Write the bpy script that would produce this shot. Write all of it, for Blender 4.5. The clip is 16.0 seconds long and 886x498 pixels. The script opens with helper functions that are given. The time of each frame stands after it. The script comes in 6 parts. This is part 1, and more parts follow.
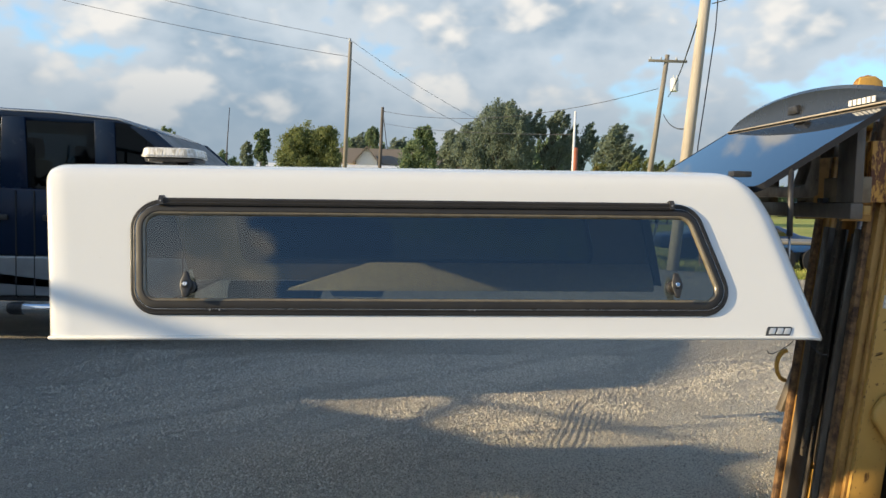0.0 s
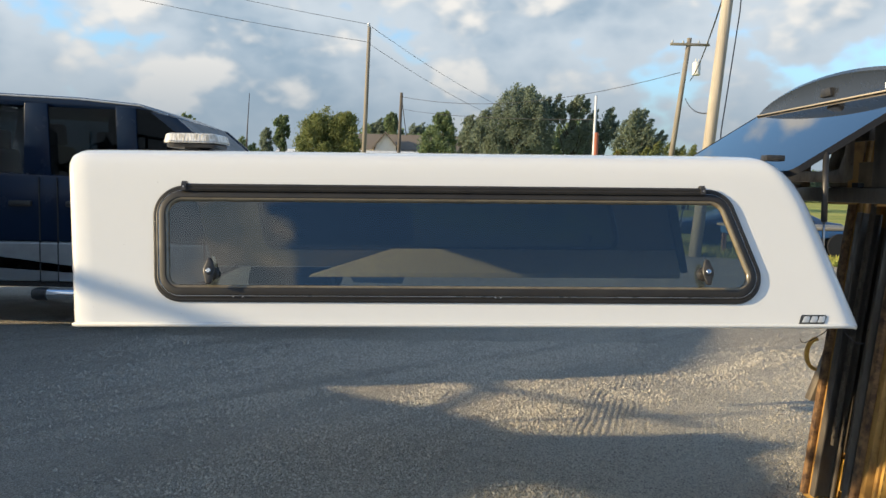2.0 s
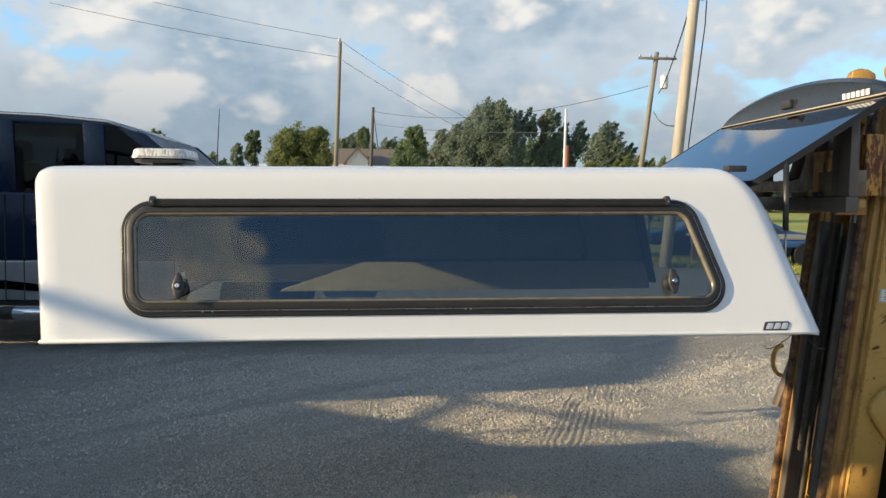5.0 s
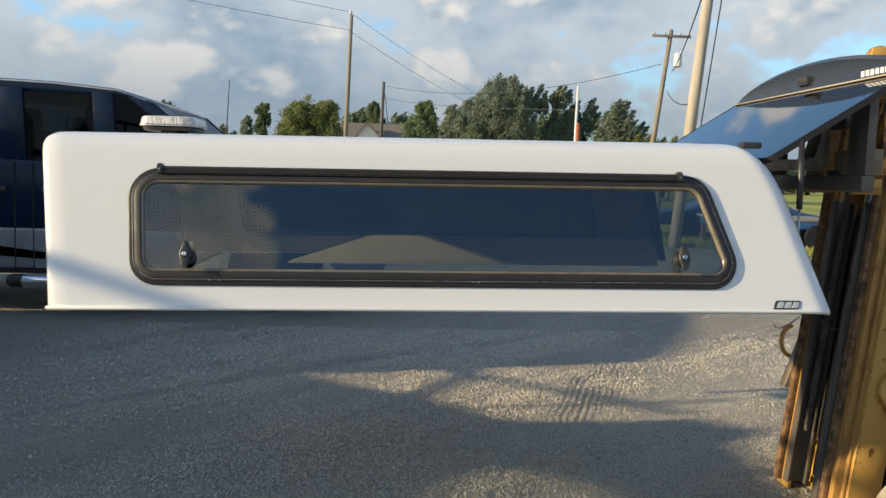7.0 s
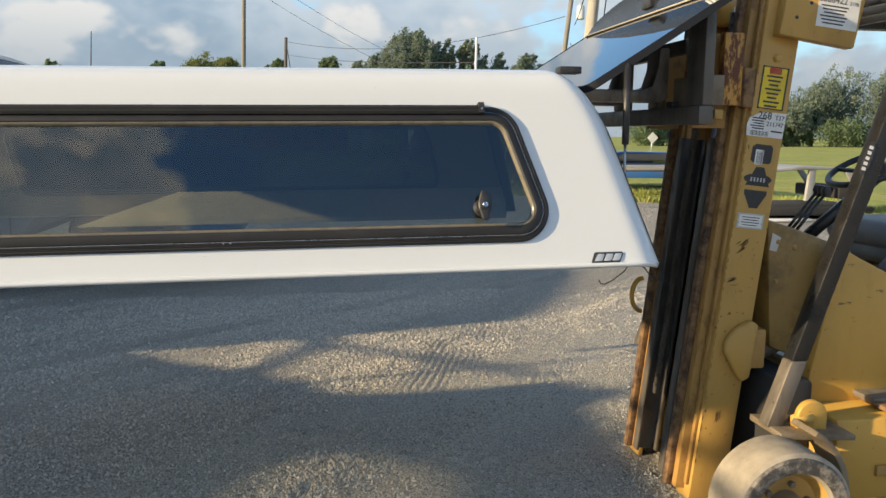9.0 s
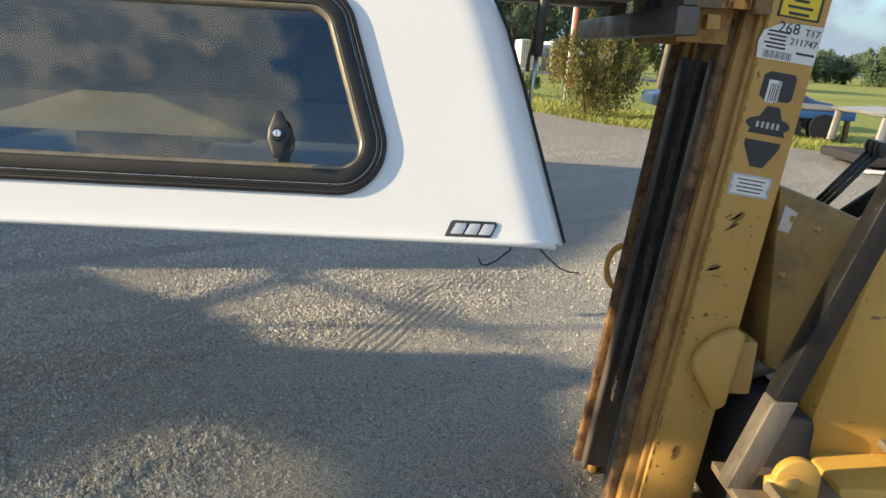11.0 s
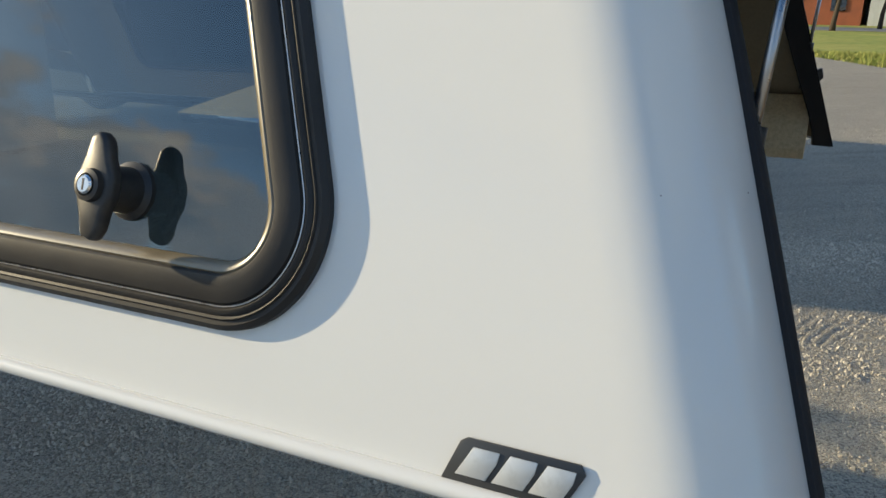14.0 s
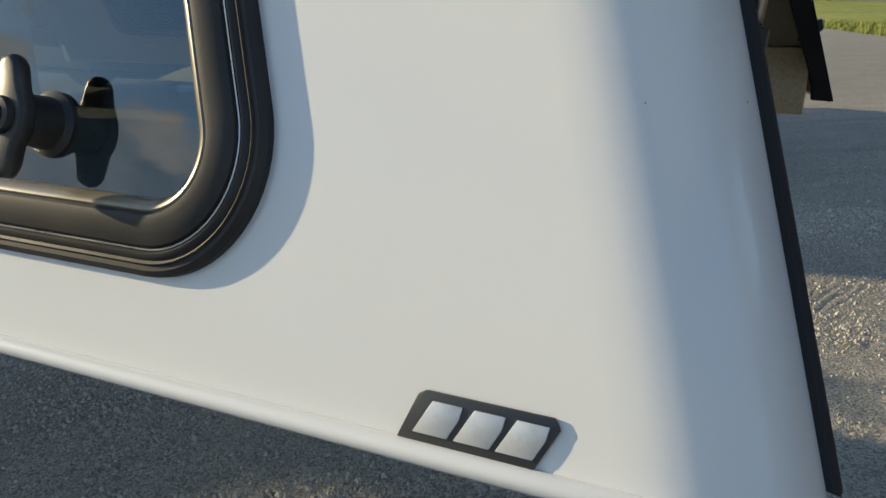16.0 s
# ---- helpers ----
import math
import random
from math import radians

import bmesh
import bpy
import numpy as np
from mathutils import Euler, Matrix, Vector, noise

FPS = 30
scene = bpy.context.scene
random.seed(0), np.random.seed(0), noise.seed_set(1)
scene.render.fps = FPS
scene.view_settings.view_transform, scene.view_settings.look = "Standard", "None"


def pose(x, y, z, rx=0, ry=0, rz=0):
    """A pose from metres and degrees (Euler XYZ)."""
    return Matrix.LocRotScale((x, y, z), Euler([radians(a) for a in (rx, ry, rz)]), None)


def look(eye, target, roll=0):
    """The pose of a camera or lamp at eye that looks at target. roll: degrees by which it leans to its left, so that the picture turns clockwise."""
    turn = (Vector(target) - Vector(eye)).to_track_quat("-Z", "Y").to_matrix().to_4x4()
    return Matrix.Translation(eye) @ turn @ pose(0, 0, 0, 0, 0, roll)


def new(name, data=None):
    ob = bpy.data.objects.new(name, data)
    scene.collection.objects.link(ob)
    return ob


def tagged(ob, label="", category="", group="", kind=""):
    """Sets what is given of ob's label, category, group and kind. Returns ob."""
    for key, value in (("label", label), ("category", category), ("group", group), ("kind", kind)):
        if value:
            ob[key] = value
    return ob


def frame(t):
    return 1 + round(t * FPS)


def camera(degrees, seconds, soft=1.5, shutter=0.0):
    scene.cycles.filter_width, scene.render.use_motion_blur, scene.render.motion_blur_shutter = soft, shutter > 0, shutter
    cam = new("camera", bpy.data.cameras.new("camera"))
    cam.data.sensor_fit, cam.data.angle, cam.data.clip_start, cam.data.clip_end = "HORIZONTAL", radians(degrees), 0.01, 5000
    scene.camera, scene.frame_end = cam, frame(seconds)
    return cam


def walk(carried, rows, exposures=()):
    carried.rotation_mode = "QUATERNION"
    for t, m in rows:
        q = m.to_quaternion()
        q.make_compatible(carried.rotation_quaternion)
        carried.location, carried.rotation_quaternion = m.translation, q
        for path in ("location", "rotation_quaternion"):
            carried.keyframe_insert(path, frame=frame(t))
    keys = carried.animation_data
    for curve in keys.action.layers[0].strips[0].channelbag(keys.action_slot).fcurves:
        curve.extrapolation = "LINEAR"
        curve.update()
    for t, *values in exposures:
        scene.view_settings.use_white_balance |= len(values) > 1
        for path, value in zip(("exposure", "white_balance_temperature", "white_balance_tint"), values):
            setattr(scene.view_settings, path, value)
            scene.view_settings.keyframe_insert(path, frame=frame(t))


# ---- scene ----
cam = camera(59.0, 16.0)
PATH = [
    (0, (-0.005, 0.015, 1.377), (0.122, 2.007, 1.25), 1.4),
    (0.5, (-0.009, 0.028, 1.375), (0.114, 2.019, 1.232), 1.4),
    (1, (-0.018, 0.038, 1.371), (0.102, 2.028, 1.214), 1.5),
    (1.5, (-0.024, 0.05, 1.372), (0.083, 2.041, 1.212), 1.4),
    (2, (-0.024, 0.057, 1.375), (0.056, 2.049, 1.211), 1.3),
    (2.5, (-0.016, 0.054, 1.373), (0.058, 2.046, 1.21), 1.1),
    (3, (-0.015, 0.047, 1.376), (0.058, 2.04, 1.219), 0.9),
    (3.5, (-0.016, 0.043, 1.379), (0.057, 2.037, 1.231), 0.8),
    (4, (-0.015, 0.043, 1.381), (0.07, 2.037, 1.245), 0.8),
    (4.2, (-0.011, 0.044, 1.377), (0.088, 2.037, 1.252), 0.7),
    (6.3, (-0.017, 0.027, 1.365), (0.162, 2.013, 1.204), 1.3),
    (6.5, (-0.004, 0.037, 1.358), (0.165, 2.023, 1.187), 1.4),
    (7, (-0.012, 0.058, 1.357), (0.115, 2.045, 1.169), 1.7),
    (7.5, (0.051, 0.107, 1.354), (0.163, 2.094, 1.153), 1.1),
    (8, (0.185, 0.179, 1.338), (0.289, 2.163, 1.108), -0.3),
    (8.5, (0.332, 0.274, 1.307), (0.451, 2.25, 1.027), -1.2),
    (9, (0.462, 0.474, 1.299), (0.797, 2.425, 1.011), 0.5),
    (9.2, (0.521, 0.527, 1.305), (0.95, 2.46, 1.023), 1.1),
    (11.3, (1.266, 1.297, 1.267), (1.24, 3.219, 0.715), 2.6),
    (11.4, (1.298, 1.345, 1.26), (1.228, 3.261, 0.688), 2.0),
    (11.5, (1.329, 1.358, 1.26), (1.204, 3.263, 0.664), 1.8),
    (12, (1.406, 1.552, 1.247), (1.201, 3.443, 0.629), 1.2),
    (12.5, (1.444, 1.756, 1.264), (1.115, 3.634, 0.658), 1.2),
    (13, (1.478, 1.937, 1.243), (0.781, 3.709, 0.632), -0.9),
    (13.5, (1.436, 2.045, 1.241), (0.7, 3.793, 0.609), 0.7),
    (14, (1.416, 2.096, 1.253), (0.602, 3.821, 0.651), 0.8),
    (14.5, (1.429, 2.128, 1.282), (0.554, 3.84, 0.73), 0.6),
    (15, (1.425, 2.149, 1.279), (0.576, 3.864, 0.7), 0.3),
    (15.5, (1.427, 2.159, 1.232), (0.594, 3.872, 0.622), 0.4),
    (16, (1.415, 2.158, 1.204), (0.616, 3.87, 0.547), 0.1),
]
walk(cam, [(t, look(eye, target, roll)) for t, eye, target, roll in PATH], [(0.0, 0.43, 6220, 9), (4.2, 0.41, 6220, 9), (6.5, 0.32, 6220, 9), (8.0, 0.27, 6220, 9), (8.5, 0.30, 6200, 9), (9.2, 0.54, 6250, 9), (11.5, 0.70, 6080, 9), (12.5, 0.69, 5980, 9), (13.0, 0.48, 5950, 7), (14.0, 0.28, 5950, 6), (14.5, 0.20, 5950, 6), (16.0, 0.10, 5950, 6)])

# ---- world, sun ----
SUN_TO = Vector((3.4, 0.73, -1.0)).normalized()
sun = new("sun", bpy.data.lights.new("sun", "SUN"))
sun.data.energy, sun.data.angle, sun.data.color = 5.9, radians(0.8), (1.0, 0.76, 0.44)
sun.matrix_world = look((0, 0, 30), Vector((0, 0, 30)) + SUN_TO)

world = bpy.data.worlds.new("sky")
scene.world = world
world.use_nodes = True
wn, wl = world.node_tree.nodes, world.node_tree.links
wn.clear()


def wnode(kind, **inputs):
    n = wn.new(kind)
    for k, v in inputs.items():
        n.inputs[k.replace("_", " ")].default_value = v
    return n


sky = wn.new("ShaderNodeTexSky")
sky.sky_type, sky.sun_disc = "NISHITA", False
sky.sun_elevation, sky.sun_rotation = math.asin(-SUN_TO.z), math.atan2(-SUN_TO.x, -SUN_TO.y)
sky.air_density, sky.dust_density, sky.ozone_density = 1.0, 0.5, 1.5
coord = wn.new("ShaderNodeTexCoord")


def wmath(op, a, b):
    m = wn.new("ShaderNodeMath")
    m.operation = op
    for k, v in enumerate((a, b)):
        if isinstance(v, (int, float)):
            m.inputs[k].default_value = v
        else:
            wl.new(v, m.inputs[k])
    return m.outputs[0]


def wrange(src, lo, hi, a=0.0, b=1.0):
    r = wn.new("ShaderNodeMapRange")
    r.interpolation_type = "SMOOTHSTEP"
    for key, v in (("From Min", lo), ("From Max", hi), ("To Min", a), ("To Max", b)):
        r.inputs[key].default_value = v
    wl.new(src, r.inputs["Value"])
    return r.outputs["Result"]


def wmix(fac, a, b):
    m = wn.new("ShaderNodeMix")
    m.data_type = "RGBA"
    wl.new(fac, m.inputs["Factor"])
    for key, v in (("A", a), ("B", b)):
        if isinstance(v, tuple):
            m.inputs[key].default_value = (*v, 1)
        else:
            wl.new(v, m.inputs[key])
    return m.outputs["Result"]


def billow(shift):
    """Heaped cloud: broad fields of noise with rounded lumps on them."""
    mp = wn.new("ShaderNodeMapping")
    mp.inputs["Scale"].default_value = (1.0, 1.0, 1.55)
    mp.inputs["Location"].default_value = (0.85 + shift[0], 2.40 + shift[1], 0.30 + shift[2] * 1.55)
    wl.new(coord.outputs["Generated"], mp.inputs["Vector"])
    n = wnode("ShaderNodeTexNoise", Scale=2.3, Detail=5, Roughness=0.52, Distortion=0.0)
    v = wn.new("ShaderNodeTexVoronoi")
    v.inputs["Scale"].default_value, v.inputs["Detail"].default_value, v.inputs["Roughness"].default_value = 6.5, 3.5, 0.55
    for t in (n, v):
        wl.new(mp.outputs[0], t.inputs["Vector"])
    return wmath("ADD", wmath("MULTIPLY", n.outputs["Fac"], 1.0), wmath("MULTIPLY", v.outputs["Distance"], -0.30))


sep = wn.new("ShaderNodeSeparateXYZ")
wl.new(coord.outputs["Generated"], sep.inputs[0])
dens = billow((0, 0, 0))
lit = wmath("SUBTRACT", dens, billow((-0.045, -0.015, 0.030)))
thin = wmath("ADD", dens, wmath("ADD", wrange(sep.outputs["Z"], 0.22, 0.38, 0.175, -0.12), wmath("ADD", wrange(sep.outputs["Z"], 0.44, 0.55, 0.0, 0.23), wrange(sep.outputs["Z"], 0.62, 0.78, 0.0, -0.22))))
low_west = wmath("MULTIPLY", wmath("ADD", wrange(sep.outputs["X"], -0.22, -0.12, 0.24, 0.0), wrange(sep.outputs["X"], -0.12, -0.02, 0.0, -0.16)), wmath("MULTIPLY", wrange(sep.outputs["Z"], 0.40, 0.46), wrange(sep.outputs["Y"], -0.70, -0.60, 1.0, 0.0)))
open_west = wmath("MULTIPLY", wrange(sep.outputs["X"], -0.60, -0.40, -0.065, 0.0), wrange(sep.outputs["Y"], -0.50, -0.35, 1.0, 0.0))
veil = wmath("MULTIPLY", wrange(sep.outputs["X"], -0.48, -0.28, 0.10, 0.0), wrange(sep.outputs["Y"], 0.60, 0.80))
thin = wmath("ADD", thin, wmath("ADD", wmath("ADD", low_west, open_west), veil))
cover = wrange(thin, 0.180, 0.285)
# sunlit heads, grey-blue bodies, deeper where the cloud is thick
body = wmix(wrange(thin, 0.27, 0.56), (0.77, 0.84, 0.89), (0.40, 0.53, 0.65))
cloud = wmix(wrange(lit, 0.01, 0.17), body, (1.12, 1.06, 0.97))
scale = wn.new("ShaderNodeVectorMath")
scale.operation = "SCALE"
# brighter towards the sun, where the light comes through
toward = wn.new("ShaderNodeVectorMath")
toward.operation = "DOT_PRODUCT"
toward.inputs[1].default_value = -SUN_TO
wl.new(coord.outputs["Generated"], toward.inputs[0])
wl.new(wrange(toward.outputs["Value"], 0.2, 1.0, 5.4, 8.2), scale.inputs["Scale"])
wl.new(cloud, scale.inputs[0])
open_sky = wn.new("ShaderNodeVectorMath")
open_sky.operation = "MULTIPLY"
open_sky.inputs[1].default_value = (1.24, 1.46, 1.60)
wl.new(sky.outputs["Color"], open_sky.inputs[0])
heap = wmix(cover, open_sky.outputs[0], scale.outputs[0])
hazy = wmix(wrange(sep.outputs["Z"], 0.03, 0.20, 0.80, 0.0), heap, (2.0, 2.45, 2.85))
bg = wn.new("ShaderNodeBackground")
bg.inputs["Strength"].default_value = 0.115
wl.new(hazy, bg.inputs["Color"])
out = wn.new("ShaderNodeOutputWorld")
wl.new(bg.outputs[0], out.inputs["Surface"])

# ---- materials ----
class Mat:
    """A node material: principled, with noise in colour, roughness and relief."""

    def __init__(self, name, base, rough=0.5, metal=0.0, spec=0.5, coat=0.0):
        self.m = bpy.data.materials.new(name)
        self.m.use_nodes = True
        self.n, self.l = self.m.node_tree.nodes, self.m.node_tree.links
        self.p = self.n["Principled BSDF"]
        self.set("Base Color", (*base, 1))
        self.set("Roughness", rough)
        self.set("Metallic", metal)
        self.set("Specular IOR Level", spec)
        self.set("Coat Weight", coat)
        if coat:
            self.set("Coat Roughness", 0.05)
        self.base = (*base, 1)
        self.last_bump = None
        tc = self.n.new("ShaderNodeTexCoord")
        self.co = tc.outputs["Object"]

    def set(self, key, v):
        self.p.inputs[key].default_value = v

    def noise(self, scale, detail=4, rough=0.6, stretch=(1, 1, 1)):
        mp = self.n.new("ShaderNodeMapping")
        mp.inputs["Scale"].default_value = stretch
        self.l.new(self.co, mp.inputs["Vector"])
        t = self.n.new("ShaderNodeTexNoise")
        t.inputs["Scale"].default_value, t.inputs["Detail"].default_value, t.inputs["Roughness"].default_value = scale, detail, rough
        self.l.new(mp.outputs[0], t.inputs["Vector"])
        return t.outputs["Fac"]

    def voronoi(self, scale, stretch=(1, 1, 1), feature="F1", out="Distance"):
        mp = self.n.new("ShaderNodeMapping")
        mp.inputs["Scale"].default_value = stretch
        self.l.new(self.co, mp.inputs["Vector"])
        t = self.n.new("ShaderNodeTexVoronoi")
        t.feature = feature
        t.inputs["Scale"].default_value = scale
        self.l.new(mp.outputs[0], t.inputs["Vector"])
        return t.outputs[out]

    def streaks(self, scale, turn, long, wide, detail=5, rough=0.6):
        """Noise drawn out along a line across the yard, turn degrees from x."""
        r = self.n.new("ShaderNodeMapping")
        r.inputs["Rotation"].default_value = (0, 0, radians(-turn))
        self.l.new(self.co, r.inputs["Vector"])
        mp = self.n.new("ShaderNodeMapping")
        mp.inputs["Scale"].default_value = (long, wide, 1)
        self.l.new(r.outputs[0], mp.inputs["Vector"])
        t = self.n.new("ShaderNodeTexNoise")
        t.inputs["Scale"].default_value, t.inputs["Detail"].default_value, t.inputs["Roughness"].default_value = scale, detail, rough
        self.l.new(mp.outputs[0], t.inputs["Vector"])
        return t.outputs["Fac"]

    def beyond(self, turn, at, soft):
        """From 0 to 1 across a wavering line through the yard."""
        mp = self.n.new("ShaderNodeMapping")
        mp.inputs["Rotation"].default_value = (0, 0, radians(turn))
        self.l.new(self.co, mp.inputs["Vector"])
        sp = self.n.new("ShaderNodeSeparateXYZ")
        self.l.new(mp.outputs[0], sp.inputs[0])
        m = self.n.new("ShaderNodeMath")
        m.operation = "MULTIPLY_ADD"
        self.l.new(self.noise(1.3, 5, 0.65), m.inputs[0])
        m.inputs[1].default_value = 1.2
        self.l.new(sp.outputs["X"], m.inputs[2])
        return self.ramp(m.outputs[0], at + 0.6 - soft, at + 0.6 + soft)

    def ramp(self, src, lo, hi, a=0.0, b=1.0):
        r = self.n.new("ShaderNodeMapRange")
        r.inputs["From Min"].default_value, r.inputs["From Max"].default_value = lo, hi
        r.inputs["To Min"].default_value, r.inputs["To Max"].default_value = a, b
        self.l.new(src, r.inputs["Value"])
        return r.outputs["Result"]

    def mix(self, fac, colour):
        """Lays a colour over the base colour where fac is high."""
        x = self.n.new("ShaderNodeMix")
        x.data_type = "RGBA"
        self.l.new(fac, x.inputs["Factor"])
        link = self.p.inputs["Base Color"].links
        if link:
            self.l.new(link[0].from_socket, x.inputs["A"])
        else:
            x.inputs["A"].default_value = self.base
        x.inputs["B"].default_value = (*colour, 1)
        self.l.new(x.outputs["Result"], self.p.inputs["Base Color"])
        return self

    def random(self, colour, amount=1.0, island=False):
        """Differs from piece to piece."""
        if island:
            src = self.n.new("ShaderNodeNewGeometry").outputs["Random Per Island"]
        else:
            src = self.n.new("ShaderNodeObjectInfo").outputs["Random"]
        return self.mix(self.ramp(src, 0, 1, 0, amount), colour)

    def rough(self, src, a, b):
        self.l.new(self.ramp(src, 0.3, 0.7, a, b), self.p.inputs["Roughness"])
        return self

    def bump(self, src, strength, dist):
        b = self.n.new("ShaderNodeBump")
        b.inputs["Strength"].default_value, b.inputs["Distance"].default_value = strength, dist
        self.l.new(src, b.inputs["Height"])
        if self.last_bump:
            self.l.new(self.last_bump, b.inputs["Normal"])
        self.last_bump = b.outputs["Normal"]
        self.l.new(self.last_bump, self.p.inputs["Normal"])
        return self


def pane(name, tint, rough=0.0, ior=1.5):
    """A tinted sheet of glass: clear or dark seen through, mirroring by its angle."""
    m = bpy.data.materials.new(name)
    m.use_nodes = True
    n, l = m.node_tree.nodes, m.node_tree.links
    n.clear()
    tr, gl, mx, fr, o = (n.new("ShaderNode" + k) for k in ("BsdfTransparent", "BsdfGlossy", "MixShader", "Fresnel", "OutputMaterial"))
    tr.inputs["Color"].default_value = (*tint, 1)
    gl.inputs["Roughness"].default_value = rough
    fr.inputs["IOR"].default_value = ior
    l.new(fr.outputs[0], mx.inputs[0])
    l.new(tr.outputs[0], mx.inputs[1])
    l.new(gl.outputs[0], mx.inputs[2])
    l.new(mx.outputs[0], o.inputs["Surface"])
    return m


M = {}


def mat(key, *a, **k):
    M[key] = Mat(key, *a, **k)
    return M[key]


# white gelcoat: slight orange peel, faint streaks of dirt
g = mat("white_gelcoat", (0.69, 0.695, 0.685), 0.22, coat=0.35)
g.mix(g.ramp(g.noise(2.2, 6, 0.65, (0.6, 1, 2.5)), 0.50, 0.80, 0, 0.28), (0.70, 0.69, 0.65))
g.mix(g.ramp(g.voronoi(21), 0.020, 0.011), (0.12, 0.10, 0.09))
g.bump(g.noise(3.0, 2), 0.05, 0.02).bump(g.noise(420, 2), 0.03, 0.001)
g = mat("liner", (0.25, 0.215, 0.15), 0.95, spec=0.1)
g.mix(g.ramp(g.noise(160, 3), 0.35, 0.7), (0.225, 0.19, 0.132))
g.mix(g.ramp(g.noise(3, 5), 0.45, 0.7, 0, 0.5), (0.18, 0.155, 0.11))
g.bump(g.noise(300, 3), 0.06, 0.001)
g = mat("carpet", (0.64, 0.54, 0.36), 0.95, spec=0.1)
g.mix(g.ramp(g.noise(120, 4), 0.35, 0.7), (0.49, 0.41, 0.265))
g.bump(g.noise(200, 3), 0.6, 0.004)
g = mat("rubber", (0.020, 0.019, 0.019), 0.38, spec=0.40)
g.mix(g.ramp(g.noise(9, 6), 0.45, 0.75, 0, 0.7), (0.036, 0.033, 0.029))
g.rough(g.noise(14, 5), 0.42, 0.66).bump(g.noise(240, 3), 0.10, 0.001)
g = mat("soft_rubber", (0.019, 0.020, 0.024), 0.7, spec=0.3)
g.bump(g.noise(160, 4), 0.25, 0.002)
g = mat("black_plastic", (0.020, 0.020, 0.021), 0.42)
g.mix(g.ramp(g.noise(40, 5), 0.45, 0.7, 0, 0.7), (0.055, 0.050, 0.044))
g.bump(g.noise(500, 2), 0.12, 0.0006)
g = mat("glazing_lip", (0.17, 0.145, 0.10), 0.26, spec=0.85)
g.mix(g.ramp(g.noise(30, 5), 0.45, 0.7, 0, 0.6), (0.09, 0.076, 0.054))
g = mat("chrome", (0.75, 0.75, 0.76), 0.12, 1.0)
g = mat("steel", (0.45, 0.45, 0.46), 0.32, 1.0)
g.rough(g.noise(30, 5), 0.2, 0.5)
g = mat("badge_dark", (0.035, 0.037, 0.040), 0.35)
g.bump(g.noise(80, 2), 0.05, 0.001)
g = mat("badge_light", (0.55, 0.57, 0.58), 0.3, 0.35)
g.mix(g.ramp(g.noise(60, 5), 0.5, 0.75, 0, 0.6), (0.35, 0.36, 0.36))
g = mat("door_paint", (0.016, 0.020, 0.028), 0.25, coat=0.15)
g.rough(g.noise(6, 5), 0.18, 0.4)
g = mat("beige_trim", (0.42, 0.37, 0.30), 0.6)
g.mix(g.noise(60, 4), (0.30, 0.26, 0.20))
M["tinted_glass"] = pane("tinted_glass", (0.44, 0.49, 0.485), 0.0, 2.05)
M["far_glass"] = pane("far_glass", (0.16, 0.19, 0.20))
M["glass_back"] = bpy.data.materials.new("glass_back")
M["glass_back"].use_nodes = True
bn = M["glass_back"].node_tree
bn.nodes.clear()
bt, bo = bn.nodes.new("ShaderNodeBsdfTransparent"), bn.nodes.new("ShaderNodeOutputMaterial")
bt.inputs["Color"].default_value = (0.42, 0.46, 0.47, 1)
bn.links.new(bt.outputs[0], bo.inputs["Surface"])
M["dusty_glass"] = pane("dusty_glass", (0.60, 0.60, 0.58), 0.0, 1.2)
M["clear_glass"] = pane("clear_glass", (0.88, 0.90, 0.90))
M["truck_glass"] = pane("truck_glass", (0.11, 0.14, 0.16), 0.0, 1.35)
g = mat("dark_glass", (0.006, 0.007, 0.009), 0.015)
g.set("IOR", 2.2)
g.bump(g.noise(1.5, 2), 0.02, 0.02)
# worn forklift yellow: grease and chipped rust at two scales
g = mat("yellow_paint", (0.54, 0.315, 0.062), 0.42)
g.mix(g.ramp(g.noise(4, 7, 0.65, (1, 1, 0.45)), 0.46, 0.74, 0, 0.65), (0.38, 0.225, 0.055))
g.mix(g.ramp(g.noise(8, 9, 0.74, (1.6, 1.6, 0.5)), 0.58, 0.74, 0, 0.6), (0.30, 0.16, 0.04))
g.mix(g.ramp(g.noise(30, 9, 0.75, (1.6, 1, 0.5)), 0.63, 0.665, 0, 1), (0.060, 0.032, 0.018))
g.mix(g.ramp(g.noise(13, 9, 0.72, (0.7, 1, 1.8)), 0.645, 0.67, 0, 0.9), (0.11, 0.060, 0.030))
g.rough(g.noise(12, 5), 0.28, 0.6).bump(g.noise(30, 9, 0.75, (1.6, 1, 0.5)), 0.22, 0.002).bump(g.noise(3, 3), 0.10, 0.02)
# mast: the same worn yellow, base darkened for the shade it stands in
g = mat("mast_paint", (0.50, 0.30, 0.076), 0.5)
g.mix(g.ramp(g.noise(4, 7, 0.65, (1, 1, 0.45)), 0.46, 0.74, 0, 0.65), (0.28, 0.165, 0.055))
g.mix(g.ramp(g.noise(8, 9, 0.74, (1.6, 1.6, 0.5)), 0.58, 0.74, 0, 0.6), (0.24, 0.13, 0.04))
g.mix(g.ramp(g.noise(30, 9, 0.75, (1.6, 1, 0.5)), 0.63, 0.665, 0, 1), (0.060, 0.032, 0.018))
g.rough(g.noise(12, 5), 0.32, 0.62).bump(g.noise(30, 9, 0.75, (1.6, 1, 0.5)), 0.22, 0.002).bump(g.noise(3, 3), 0.10, 0.02)
